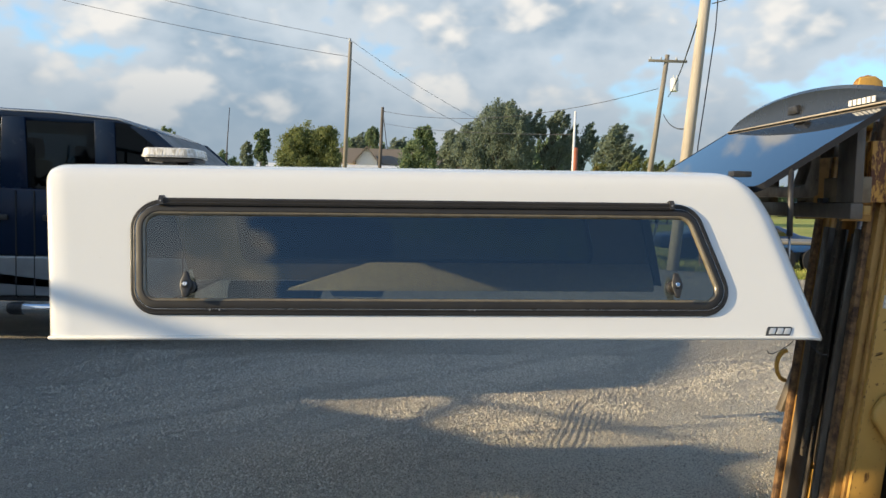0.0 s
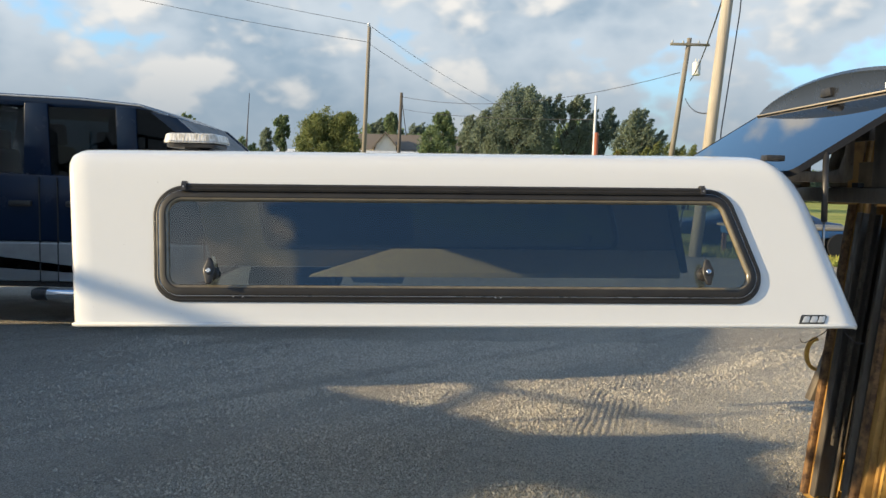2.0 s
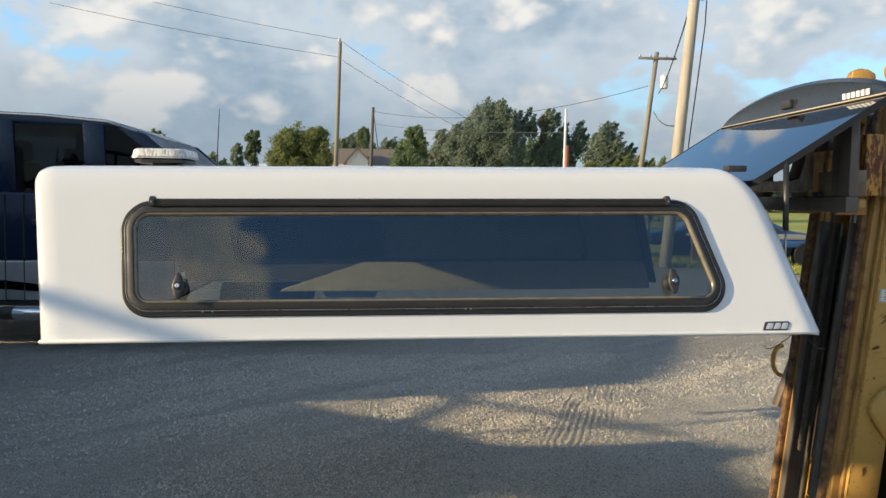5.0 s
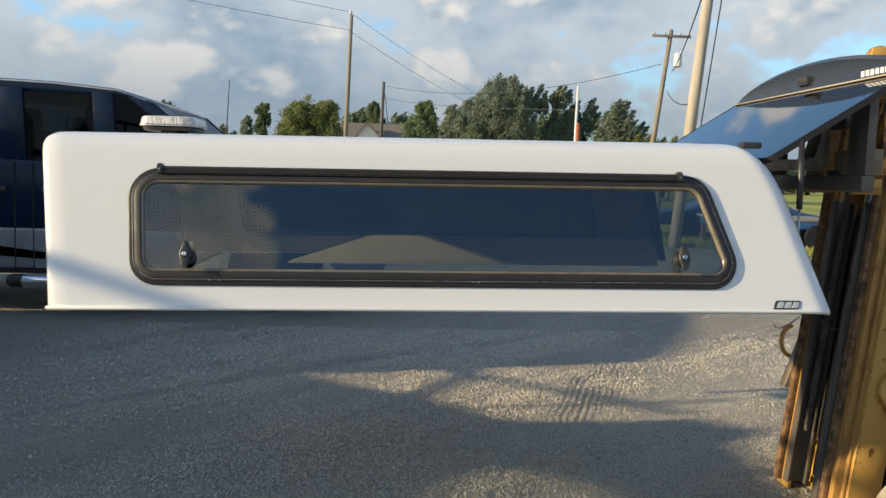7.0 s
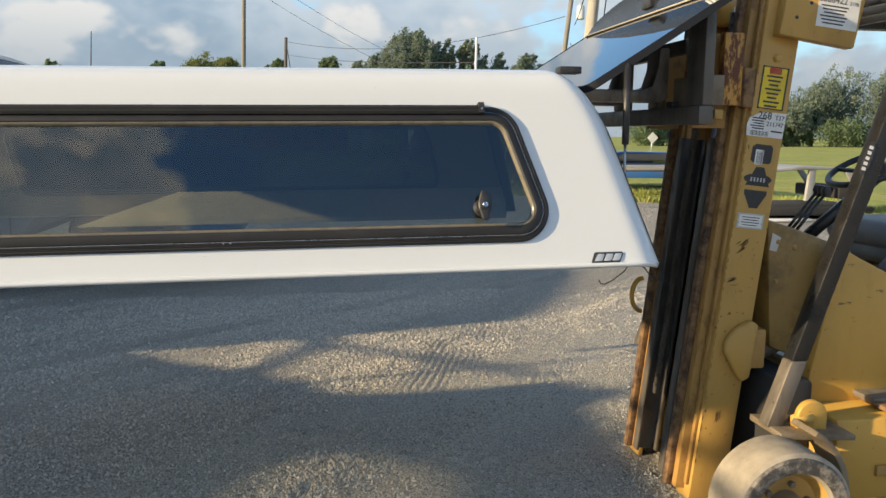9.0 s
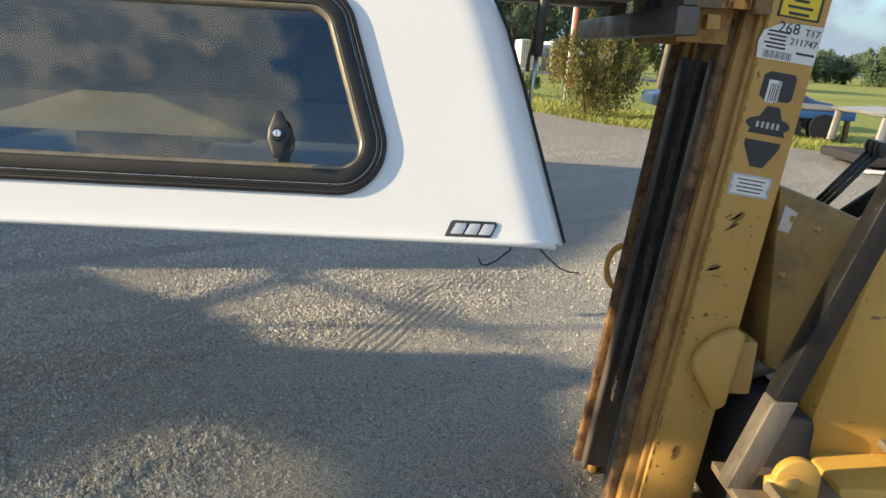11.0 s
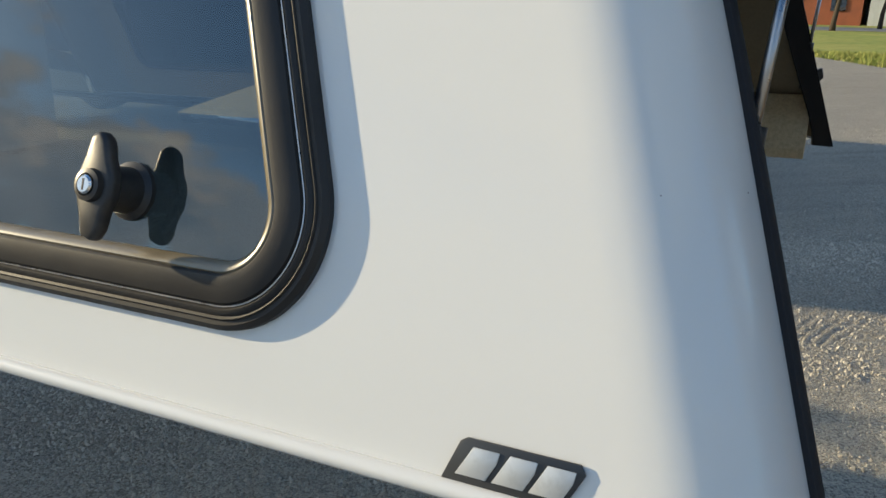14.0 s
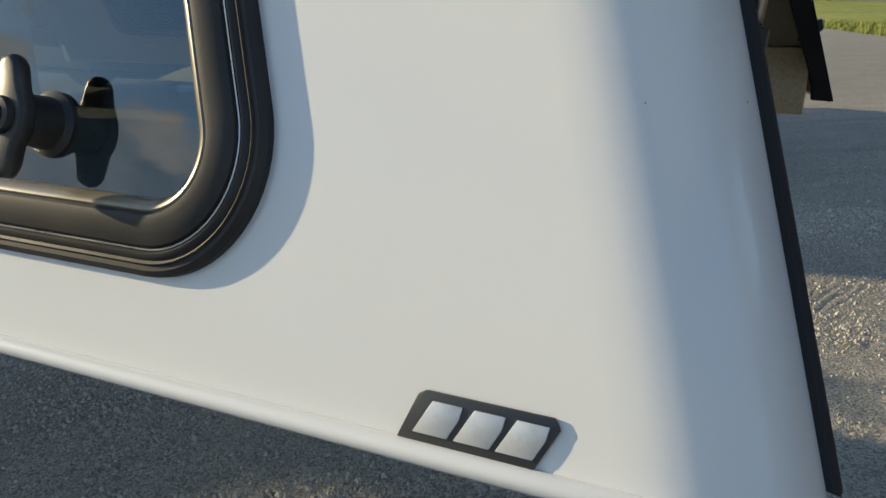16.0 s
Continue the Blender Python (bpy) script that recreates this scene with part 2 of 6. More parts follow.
g = mat("oily_steel", (0.125, 0.11, 0.095), 0.45, 0.2)
g.mix(g.ramp(g.noise(10, 7, 0.7, (1, 1, 0.3)), 0.45, 0.65, 0, 1), (0.065, 0.060, 0.055))
g.rough(g.noise(16, 5), 0.28, 0.6).bump(g.noise(50, 6), 0.25, 0.002)
# cowl: grime over yellow, base also darkened for the shade under the guard
g = mat("grimy_paint", (0.27, 0.165, 0.045), 0.5)
g.mix(g.ramp(g.noise(6, 8, 0.72), 0.45, 0.68, 0, 0.85), (0.075, 0.050, 0.026))
g.bump(g.noise(30, 7), 0.2, 0.002)
g = mat("rusty_yellow", (0.40, 0.23, 0.066), 0.55)
g.mix(g.ramp(g.noise(16, 9, 0.72, (1, 1, 0.7)), 0.50, 0.64, 0, 0.8), (0.17, 0.080, 0.030))
g.mix(g.ramp(g.noise(4.5, 9, 0.72, (2, 2, 0.6)), 0.58, 0.72, 0, 0.65), (0.090, 0.052, 0.030))
g.rough(g.noise(12, 5), 0.4, 0.75).bump(g.noise(40, 7, 0.7), 0.35, 0.003)
g = mat("scuffed_paint", (0.12, 0.065, 0.028), 0.7)
g.mix(g.noise(90, 4), (0.25, 0.14, 0.04))
g = mat("greasy_steel", (0.20, 0.172, 0.14), 0.45, 0.4)
g.mix(g.ramp(g.noise(10, 7, 0.7, (1, 1, 0.3)), 0.45, 0.65, 0, 1), (0.075, 0.067, 0.058))
g.rough(g.noise(16, 5), 0.25, 0.65).bump(g.noise(50, 6), 0.25, 0.002)
g = mat("rust", (0.25, 0.145, 0.065), 0.8)
g.mix(g.ramp(g.noise(20, 8, 0.7), 0.42, 0.62, 0, 1), (0.055, 0.030, 0.020))
g.bump(g.noise(60, 7), 0.5, 0.003)
g = mat("flaking_orange", (0.56, 0.30, 0.065), 0.6)
g.mix(g.ramp(g.noise(22, 9, 0.75, (1.4, 1.4, 0.5)), 0.47, 0.53, 0, 1), (0.12, 0.042, 0.018))
g.bump(g.noise(22, 9, 0.75, (1.4, 1.4, 0.5)), 0.5, 0.004)
g = mat("grey_brown_steel", (0.23, 0.185, 0.125), 0.55, 0.2)
g.mix(g.ramp(g.noise(9, 7), 0.45, 0.7, 0, 0.8), (0.085, 0.060, 0.040))
g.bump(g.noise(50, 6), 0.3, 0.002)
g = mat("black_paint", (0.013, 0.013, 0.014), 0.25)
g.mix(g.ramp(g.noise(24, 8, 0.7, (1, 1, 0.4)), 0.66, 0.74, 0, 1), (0.11, 0.055, 0.035))
g.rough(g.noise(16, 5), 0.2, 0.45).bump(g.noise(40, 5), 0.1, 0.001)
g = mat("dusty_tyre", (0.40, 0.345, 0.265), 0.85, spec=0.2)
g.mix(g.ramp(g.noise(7, 6), 0.42, 0.68, 0, 0.85), (0.20, 0.175, 0.14))
g.bump(g.noise(60, 6), 0.4, 0.003)
g = mat("worn_sidewall", (0.065, 0.060, 0.055), 0.8)
g.mix(g.ramp(g.noise(18, 8, 0.7), 0.46, 0.58, 0, 1), (0.26, 0.23, 0.19))
g.bump(g.noise(26, 8, 0.7), 0.8, 0.008)
g = mat("seat_vinyl", (0.125, 0.13, 0.138), 0.5)
g.mix(g.ramp(g.noise(6, 5), 0.45, 0.7, 0, 0.7), (0.20, 0.20, 0.195))
g.bump(g.noise(9, 5), 0.5, 0.012)
g = mat("label_white", (0.74, 0.73, 0.70), 0.6)
g.mix(g.ramp(g.noise(30, 6), 0.52, 0.75, 0, 0.6), (0.50, 0.46, 0.38))
g = mat("label_ink", (0.030, 0.030, 0.032), 0.6)
g.mix(g.noise(60, 3), (0.05, 0.05, 0.05))
g = mat("label_yellow", (0.74, 0.56, 0.03), 0.5)
g.mix(g.ramp(g.noise(20, 6), 0.5, 0.75, 0, 0.6), (0.40, 0.28, 0.05))
g = mat("label_red", (0.40, 0.05, 0.03), 0.5)
g.mix(g.ramp(g.noise(20, 6), 0.5, 0.75, 0, 0.6), (0.45, 0.2, 0.06))
g = mat("label_silver", (0.50, 0.51, 0.52), 0.35, 0.5)
g.mix(g.ramp(g.noise(25, 6), 0.5, 0.75, 0, 0.6), (0.36, 0.33, 0.28))
g = mat("hose_yellow", (0.72, 0.42, 0.08), 0.55)
g.mix(g.ramp(g.noise(30, 5), 0.5, 0.7, 0, 0.8), (0.10, 0.06, 0.03))
# the yard: crushed limestone, damp and dark in the wheel tracks
g = mat("gravel", (0.475, 0.438, 0.37), 0.9, spec=0.2)
g.mix(g.ramp(g.noise(0.45, 5), 0.46, 0.62, 0, 0.45), (0.37, 0.35, 0.31))
g.mix(g.ramp(g.noise(1.1, 7, 0.62), 0.44, 0.66, 0, 0.5), (0.50, 0.46, 0.39))
# wheel tracks: packed pale fines and darker loose ridges
g.mix(g.ramp(g.streaks(2.4, 44, 0.12, 1.3), 0.52, 0.66, 0, 0.55), (0.58, 0.54, 0.46))
g.mix(g.ramp(g.streaks(3.1, 38, 0.10, 1.5), 0.53, 0.66, 0, 0.55), (0.31, 0.29, 0.255))
g.mix(g.ramp(g.streaks(1.7, 74, 0.12, 1.4), 0.55, 0.68, 0, 0.40), (0.33, 0.31, 0.27))
# paler over the drive beside the fork lift, along a wavering line
g.mix(g.ramp(g.beyond(48, -2.55, 0.45), 0, 1, 0, 0.9), (0.74, 0.69, 0.585))
# crushed grains, a few darker or paler ones, shade painted into the gaps between them
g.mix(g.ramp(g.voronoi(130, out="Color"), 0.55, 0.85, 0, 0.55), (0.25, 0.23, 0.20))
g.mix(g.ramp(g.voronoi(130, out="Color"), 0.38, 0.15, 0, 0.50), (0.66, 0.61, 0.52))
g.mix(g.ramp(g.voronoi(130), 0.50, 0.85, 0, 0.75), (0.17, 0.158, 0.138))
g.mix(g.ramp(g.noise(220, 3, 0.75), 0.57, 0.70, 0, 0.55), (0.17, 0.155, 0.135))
g.bump(g.streaks(9, 48, 0.14, 1.2, 6, 0.7), 0.4, 0.018)
g.bump(g.ramp(g.voronoi(130), 0.0, 0.75, 1, 0), 1.0, 0.012).bump(g.noise(60, 6, 0.75), 0.8, 0.014).bump(g.noise(260, 5, 0.7), 0.6, 0.005)
g = mat("stone", (0.60, 0.555, 0.475), 0.9, spec=0.2)
g.random((0.24, 0.225, 0.198), 0.95, island=True)
g.mix(g.ramp(g.noise(120, 4), 0.5, 0.8, 0, 0.4), (0.54, 0.50, 0.43))
g = mat("asphalt", (0.20, 0.19, 0.18), 0.9)
g.mix(g.ramp(g.noise(0.6, 6), 0.4, 0.7, 0, 0.6), (0.27, 0.255, 0.235))
g = mat("grass_ground", (0.29, 0.32, 0.085), 0.95, spec=0.1)
g.mix(g.ramp(g.noise(0.25, 6), 0.42, 0.62, 0, 1), (0.40, 0.37, 0.11))
g.mix(g.ramp(g.noise(3.0, 7, 0.7), 0.45, 0.7, 0, 0.8), (0.15, 0.19, 0.045))
g.bump(g.noise(14, 6, 0.7), 0.5, 0.05)
g = mat("grass_blade", (0.19, 0.25, 0.05), 0.7, spec=0.2)
g.random((0.32, 0.27, 0.09), 0.8, island=True)
for key, a, b in (("leaf_dark", (0.105, 0.165, 0.085), (0.230, 0.285, 0.150)), ("leaf_olive", (0.125, 0.165, 0.062), (0.250, 0.270, 0.110)),
                  ("leaf_blue", (0.135, 0.180, 0.135), (0.255, 0.300, 0.220)), ("leaf_gold", (0.12, 0.135, 0.04), (0.27, 0.22, 0.075))):
    g = mat(key, a, 0.6, spec=0.25)
    g.random(b, 1.0, island=True)
    thru, blend = g.n.new("ShaderNodeBsdfTranslucent"), g.n.new("ShaderNodeMixShader")
    g.l.new(g.p.inputs["Base Color"].links[0].from_socket, thru.inputs["Color"])
    blend.inputs[0].default_value = 0.45
    g.l.new(g.p.outputs[0], blend.inputs[1])
    g.l.new(thru.outputs[0], blend.inputs[2])
    g.l.new(blend.outputs[0], g.n["Material Output"].inputs["Surface"])
g = mat("bark", (0.10, 0.080, 0.060), 0.95, spec=0.1)
g.mix(g.noise(20, 6, 0.7, (1, 1, 0.2)), (0.05, 0.04, 0.032))
g = mat("pole_wood", (0.25, 0.23, 0.195), 0.9, spec=0.15)
g.mix(g.ramp(g.noise(12, 7, 0.7, (1, 1, 0.05)), 0.4, 0.65, 0, 0.9), (0.18, 0.16, 0.135))
g.bump(g.noise(30, 5, 0.7, (1, 1, 0.03)), 0.4, 0.01)
g = mat("pale_wood", (0.44, 0.40, 0.33), 0.9, spec=0.15)
g.mix(g.ramp(g.noise(12, 7, 0.7, (1, 1, 0.05)), 0.4, 0.65, 0, 0.9), (0.29, 0.26, 0.21))
g.bump(g.noise(30, 5, 0.7, (1, 1, 0.03)), 0.4, 0.01)
g = mat("grey_wood", (0.145, 0.130, 0.115), 0.9, spec=0.15)
g.mix(g.ramp(g.noise(12, 7, 0.7, (1, 1, 0.05)), 0.4, 0.65, 0, 0.9), (0.08, 0.072, 0.065))
g = mat("cable", (0.030, 0.030, 0.034), 0.6)
g = mat("galvanised", (0.50, 0.52, 0.54), 0.45, 0.6)
g.mix(g.noise(8, 5), (0.36, 0.38, 0.40))
g = mat("siding", (0.78, 0.74, 0.65), 0.7)
g.bump(g.ramp(g.noise(6, 3), 0.3, 0.7), 0.2, 0.01)
g.mix(g.ramp(g.noise(2, 5), 0.5, 0.8, 0, 0.4), (0.46, 0.43, 0.37))
g = mat("roof_shingle", (0.20, 0.165, 0.13), 0.9)
g.mix(g.noise(7, 6), (0.12, 0.10, 0.08))
g = mat("orange_paint", (0.36, 0.115, 0.055), 0.7)
g.mix(g.ramp(g.noise(1.5, 6), 0.45, 0.7, 0, 0.6), (0.24, 0.085, 0.05))
g = mat("white_metal", (0.62, 0.64, 0.65), 0.5)
g.mix(g.ramp(g.noise(1.5, 6, 0.6, (1, 1, 0.2)), 0.5, 0.75, 0, 0.6), (0.40, 0.41, 0.42))
g = mat("navy_paint", (0.006, 0.015, 0.038), 0.3, spec=0.22)
g.rough(g.noise(4, 5), 0.16, 0.30)
g = mat("shaded_screen", (0.010, 0.013, 0.018), 0.45)
g.rough(g.noise(6, 4), 0.35, 0.5)
g = mat("silver_paint", (0.34, 0.36, 0.38), 0.32, 0.5, coat=0.5)
g.mix(g.ramp(g.noise(5, 5), 0.45, 0.75, 0, 0.6), (0.24, 0.245, 0.25))
g = mat("dark_interior", (0.020, 0.020, 0.022), 0.9)
g.mix(g.noise(12, 3), (0.035, 0.034, 0.033))
g = mat("blue_paint", (0.025, 0.065, 0.17), 0.30, coat=0.4)
g.mix(g.ramp(g.noise(4, 5), 0.5, 0.75, 0, 0.5), (0.05, 0.075, 0.11))
g = mat("bright_blue", (0.035, 0.13, 0.34), 0.5)
g.mix(g.ramp(g.noise(5, 6), 0.5, 0.75, 0, 0.7), (0.10, 0.10, 0.10))
g = mat("weathered_deck", (0.36, 0.32, 0.26), 0.9)
g.mix(g.noise(10, 6, 0.7, (0.2, 2, 1)), (0.22, 0.195, 0.16))
g = mat("faded_grey", (0.34, 0.335, 0.32), 0.55)
g.mix(g.ramp(g.noise(3, 6), 0.45, 0.7, 0, 0.8), (0.21, 0.19, 0.165))
g = mat("plaster", (0.40, 0.38, 0.35), 0.85)
g.mix(g.ramp(g.noise(1.2, 6), 0.45, 0.7, 0, 0.6), (0.30, 0.28, 0.25))
g = mat("lens_clear", (0.72, 0.70, 0.66), 0.18, spec=0.6)
g.mix(g.ramp(g.noise(34, 4, 0.6, (3, 3, 0.4)), 0.45, 0.6, 0, 0.75), (0.36, 0.31, 0.22))
g.bump(g.voronoi(90, (1, 1, 0.15)), 0.5, 0.004)
MAT = {k: (v.m if isinstance(v, Mat) else v) for k, v in M.items()}

# ---- builders ----
def thing(name, loc, label, category, group="", kind=""):
    ob = new(name)
    ob.location = loc
    ob.empty_display_size = 0.1
    return tagged(ob, label, category, group, kind)


def home(ob):
    """Where a thing or part stands, without waiting for an update."""
    m = Matrix.LocRotScale(ob.location, ob.rotation_euler, ob.scale)
    return home(ob.parent) @ ob.matrix_parent_inverse @ m if ob.parent else m


def part(name, bm, material, parent=None, label="", smooth=40, kind="", category=""):
    """One mesh object out of a bmesh in world places, under a thing or a part."""
    me = bpy.data.meshes.new(name)
    if smooth:
        lim = radians(smooth)
        for f in bm.faces:
            f.smooth = True
        for e in bm.edges:
            if len(e.link_faces) == 2:
                e.smooth = e.calc_face_angle(0) < lim
    bm.normal_update()
    bm.to_mesh(me)
    bm.free()
    ob = new(name, me)
    for m in material if isinstance(material, (list, tuple)) else [material]:
        me.materials.append(MAT[m])
    if parent:
        ob.parent = parent
        ob.matrix_parent_inverse = home(parent).inverted()
    return tagged(ob, label, category, "", kind)


def recalc(bm):
    bmesh.ops.recalc_face_normals(bm, faces=bm.faces)
    return bm


def box(x0, y0, z0, x1, y1, z1, bevel=0.0, seg=2, m=None, bm=None):
    own = bm is None
    b = bmesh.new()
    bmesh.ops.create_cube(b, size=1)
    for v in b.verts:
        v.co = Vector(((x0 + x1) / 2 + v.co.x * (x1 - x0), (y0 + y1) / 2 + v.co.y * (y1 - y0), (z0 + z1) / 2 + v.co.z * (z1 - z0)))
    if bevel:
        bmesh.ops.bevel(b, geom=b.edges[:], offset=bevel, segments=seg, profile=0.5, affect="EDGES")
    if m:
        b.transform(m)
    return b if own else merge(bm, b)


def merge(bm, other):
    me = bpy.data.meshes.new("tmp")
    other.to_mesh(me)
    other.free()
    bm.from_mesh(me)
    bpy.data.meshes.remove(me)
    return bm


def prism(points, axis, a, b, bevel=0.0, m=None, seg=2):
    """A polygon, as pairs in the two other axes, drawn out along x, y or z from a to b."""
    bm = bmesh.new()
    def at(p, q):
        return {"x": (q, p[0], p[1]), "y": (p[0], q, p[1]), "z": (p[0], p[1], q)}[axis]
    lo, hi = [bm.verts.new(at(p, a)) for p in points], [bm.verts.new(at(p, b)) for p in points]
    n = len(points)
    bm.faces.new(lo)
    bm.faces.new(hi[::-1])
    for i in range(n):
        bm.faces.new((lo[i], lo[(i + 1) % n], hi[(i + 1) % n], hi[i]))
    recalc(bm)
    if bevel:
        bmesh.ops.bevel(bm, geom=bm.edges[:], offset=bevel, segments=seg, profile=0.5, affect="EDGES", clamp_overlap=True)
    if m:
        bm.transform(m)
    return bm


def tube(path, radius, sides=8, closed=False, bm=None):
    """A round bar along points; radius may be a list."""
    bm = bm or bmesh.new()
    pts = [Vector(p) for p in path]
    n = len(pts)
    rad = radius if isinstance(radius, (list, tuple)) else [radius] * n
    rings, up = [], None
    for i, p in enumerate(pts):
        a, b = pts[(i - 1) % n] if (closed or i) else p, pts[(i + 1) % n] if (closed or i < n - 1) else p
        t = (b - a).normalized()
        if up is None:
            up = t.orthogonal().normalized()
        up = (up - t * up.dot(t)).normalized()
        side = t.cross(up)
        rings.append([bm.verts.new(p + (up * math.cos(q) + side * math.sin(q)) * rad[i]) for q in (2 * math.pi * k / sides for k in range(sides))])
    for i in range(n if closed else n - 1):
        A, B = rings[i], rings[(i + 1) % n]
        for k in range(sides):
            bm.faces.new((A[k], A[(k + 1) % sides], B[(k + 1) % sides], B[k]))
    if not closed:
        bm.faces.new(rings[0][::-1])
        bm.faces.new(rings[-1])
    return bm


def lathe(profile, centre, axis="y", sides=32, bm=None, caps=True):
    """Turns pairs (along the axis, radius) round an axis through the centre."""
    bm = bm or bmesh.new()
    c = Vector(centre)
    rings = []
    for a, r in profile:
        ring = []
        for k in range(sides):
            q = 2 * math.pi * k / sides
            u, w = r * math.cos(q), r * math.sin(q)
            off = {"x": (a, u, w), "y": (u, a, w), "z": (u, w, a)}[axis]
            ring.append(bm.verts.new(c + Vector(off)))
        rings.append(ring)
    for A, B in zip(rings, rings[1:]):
        for k in range(sides):
            bm.faces.new((A[k], A[(k + 1) % sides], B[(k + 1) % sides], B[k]))
    if caps:
        bm.faces.new(rings[0][::-1])
        bm.faces.new(rings[-1])
    return recalc(bm)


def loft(rings, closed=True, caps=True, bm=None):
    """Skins a row of equal rings of points."""
    bm = bm or bmesh.new()
    vs = [[bm.verts.new(p) for p in r] for r in rings]
    n = len(vs[0])
    for A, B in zip(vs, vs[1:]):
        for k in range(n if closed else n - 1):
            bm.faces.new((A[k], A[(k + 1) % n], B[(k + 1) % n], B[k]))
    if caps and closed:
        bm.faces.new(vs[0][::-1])
        bm.faces.new(vs[-1])
    return recalc(bm)


def cut(ob, cutters):
    """Cuts closed bmeshes out of a mesh object, for good."""
    for c in cutters:
        me = bpy.data.meshes.new("cutter")
        recalc(c).to_mesh(me)
        c.free()
        tool = new("cutter", me)
        md = ob.modifiers.new("cut", "BOOLEAN")
        md.operation, md.object, md.solver = "DIFFERENCE", tool, "EXACT"
        bpy.context.view_layer.update()
        dg = bpy.context.evaluated_depsgraph_get()
        res = bpy.data.meshes.new_from_object(ob.evaluated_get(dg))
        ob.modifiers.clear()
        old, ob.data = ob.data, res
        bpy.data.meshes.remove(old)
        bpy.data.objects.remove(tool)
        bpy.data.meshes.remove(me)
    bm = bmesh.new()
    bm.from_mesh(ob.data)
    for f in bm.faces:
        f.smooth = True
    for e in bm.edges:
        e.smooth = len(e.link_faces) == 2 and e.calc_face_angle(0) < radians(28)
    bm.to_mesh(ob.data)
    bm.free()
    return ob


def round_loop(corners, radii, inset=0.0, seg=16):
    """A rounded polygon (pairs, counter-clockwise), moved inwards by inset."""
    c = [Vector(p) for p in corners]
    n = len(c)
    moved = []
    for i in range(n):
        a, b, d = c[i - 1], c[i], c[(i + 1) % n]
        e1, e2 = (b - a).normalized(), (d - b).normalized()
        n1, n2 = Vector((-e1.y, e1.x)), Vector((-e2.y, e2.x))
        moved.append(b + (n1 + n2) * (inset / (1 + n1.dot(n2))))
    pts = []
    for i in range(n):
        a, b, d = moved[i - 1], moved[i], moved[(i + 1) % n]
        r = max(radii[i] - inset, 0.012)
        e1, e2 = (a - b).normalized(), (d - b).normalized()
        half = e1.angle(e2) / 2
        t = r / math.tan(half)
        mid = b + (e1 + e2).normalized() * (r / math.sin(half))
        s, e = b + e1 * t - mid, b + e2 * t - mid
        q0, q1 = math.atan2(s.y, s.x), math.atan2(e.y, e.x)
        if q1 < q0:
            q1 += 2 * math.pi
        pts += [mid + Vector((math.cos(q0 + (q1 - q0) * k / seg), math.sin(q0 + (q1 - q0) * k / seg))) * r for k in range(seg + 1)]
    return pts


def plate_on(points, depth, m, bevel=0.0):
    """A flat plate: a polygon in its own x and y, drawn out along z, set by a pose."""
    return prism(points, "z", 0, depth, bevel, m)


def rect(w, h, x=0, y=0):
    return [(x - w / 2, y - h / 2), (x + w / 2, y - h / 2), (x + w / 2, y + h / 2), (x - w / 2, y + h / 2)]


def text_mesh(body, size, m, depth=0.0006):
    """Letters in the built-in font as a bmesh, their middle at the pose m."""
    cu = bpy.data.curves.new("letters", "FONT")
    cu.body, cu.size, cu.align_x, cu.align_y, cu.extrude, cu.resolution_u = body, size, "CENTER", "CENTER", depth, 2
    ob = new("letters", cu)
    bpy.context.view_layer.update()
    me = bpy.data.meshes.new_from_object(ob.evaluated_get(bpy.context.evaluated_depsgraph_get()))
    bpy.data.objects.remove(ob)
    bpy.data.curves.remove(cu)
    bm = bmesh.new()
    bm.from_mesh(me)
    bpy.data.meshes.remove(me)
    bm.transform(m)
    return bm


def frame_pose(origin, xdir, ydir):
    x = Vector(xdir).normalized()
    y = Vector(ydir)
    y = (y - x * y.dot(x)).normalized()
    m = Matrix((x, y, x.cross(y))).transposed().to_4x4()
    m.translation = Vector(origin)
    return m

# ---- the ground ----
LATTICE = np.random.default_rng(11).random((256, 256))


def lumps(x, y, size, seed=0, turn=0.0, long=1.0):
    """Smooth noise from -1 to 1 with lumps of a given size, drawn out along a line turn degrees from x."""
    c, s = math.cos(radians(turn)), math.sin(radians(turn))
    p, q = (x * c + y * s) / (size * long) + 17.3 * seed + 500, (y * c - x * s) / size + 9.1 * seed + 500
    i, j = np.floor(p).astype(int), np.floor(q).astype(int)
    u, v = p - i, q - j
    u, v = u * u * (3 - 2 * u), v * v * (3 - 2 * v)
    i0, i1, j0, j1 = i % 256, (i + 1) % 256, j % 256, (j + 1) % 256
    lo = LATTICE[i0, j0] * (1 - u) + LATTICE[i1, j0] * u
    hi = LATTICE[i0, j1] * (1 - u) + LATTICE[i1, j1] * u
    return 2 * (lo * (1 - v) + hi * v) - 1


def looseness(x, y):
    """From packed wheel tracks (-1) to loose ridges of stone (1), running across the yard."""
    return np.clip(1.0 * lumps(x, y, 0.55, 1, 43, 5) + 0.7 * lumps(x, y, 0.23, 2, 40, 6) + 0.4 * lumps(x, y, 0.10, 3, 46, 5) + 0.4 * lumps(x, y, 0.5, 4), -1, 1)


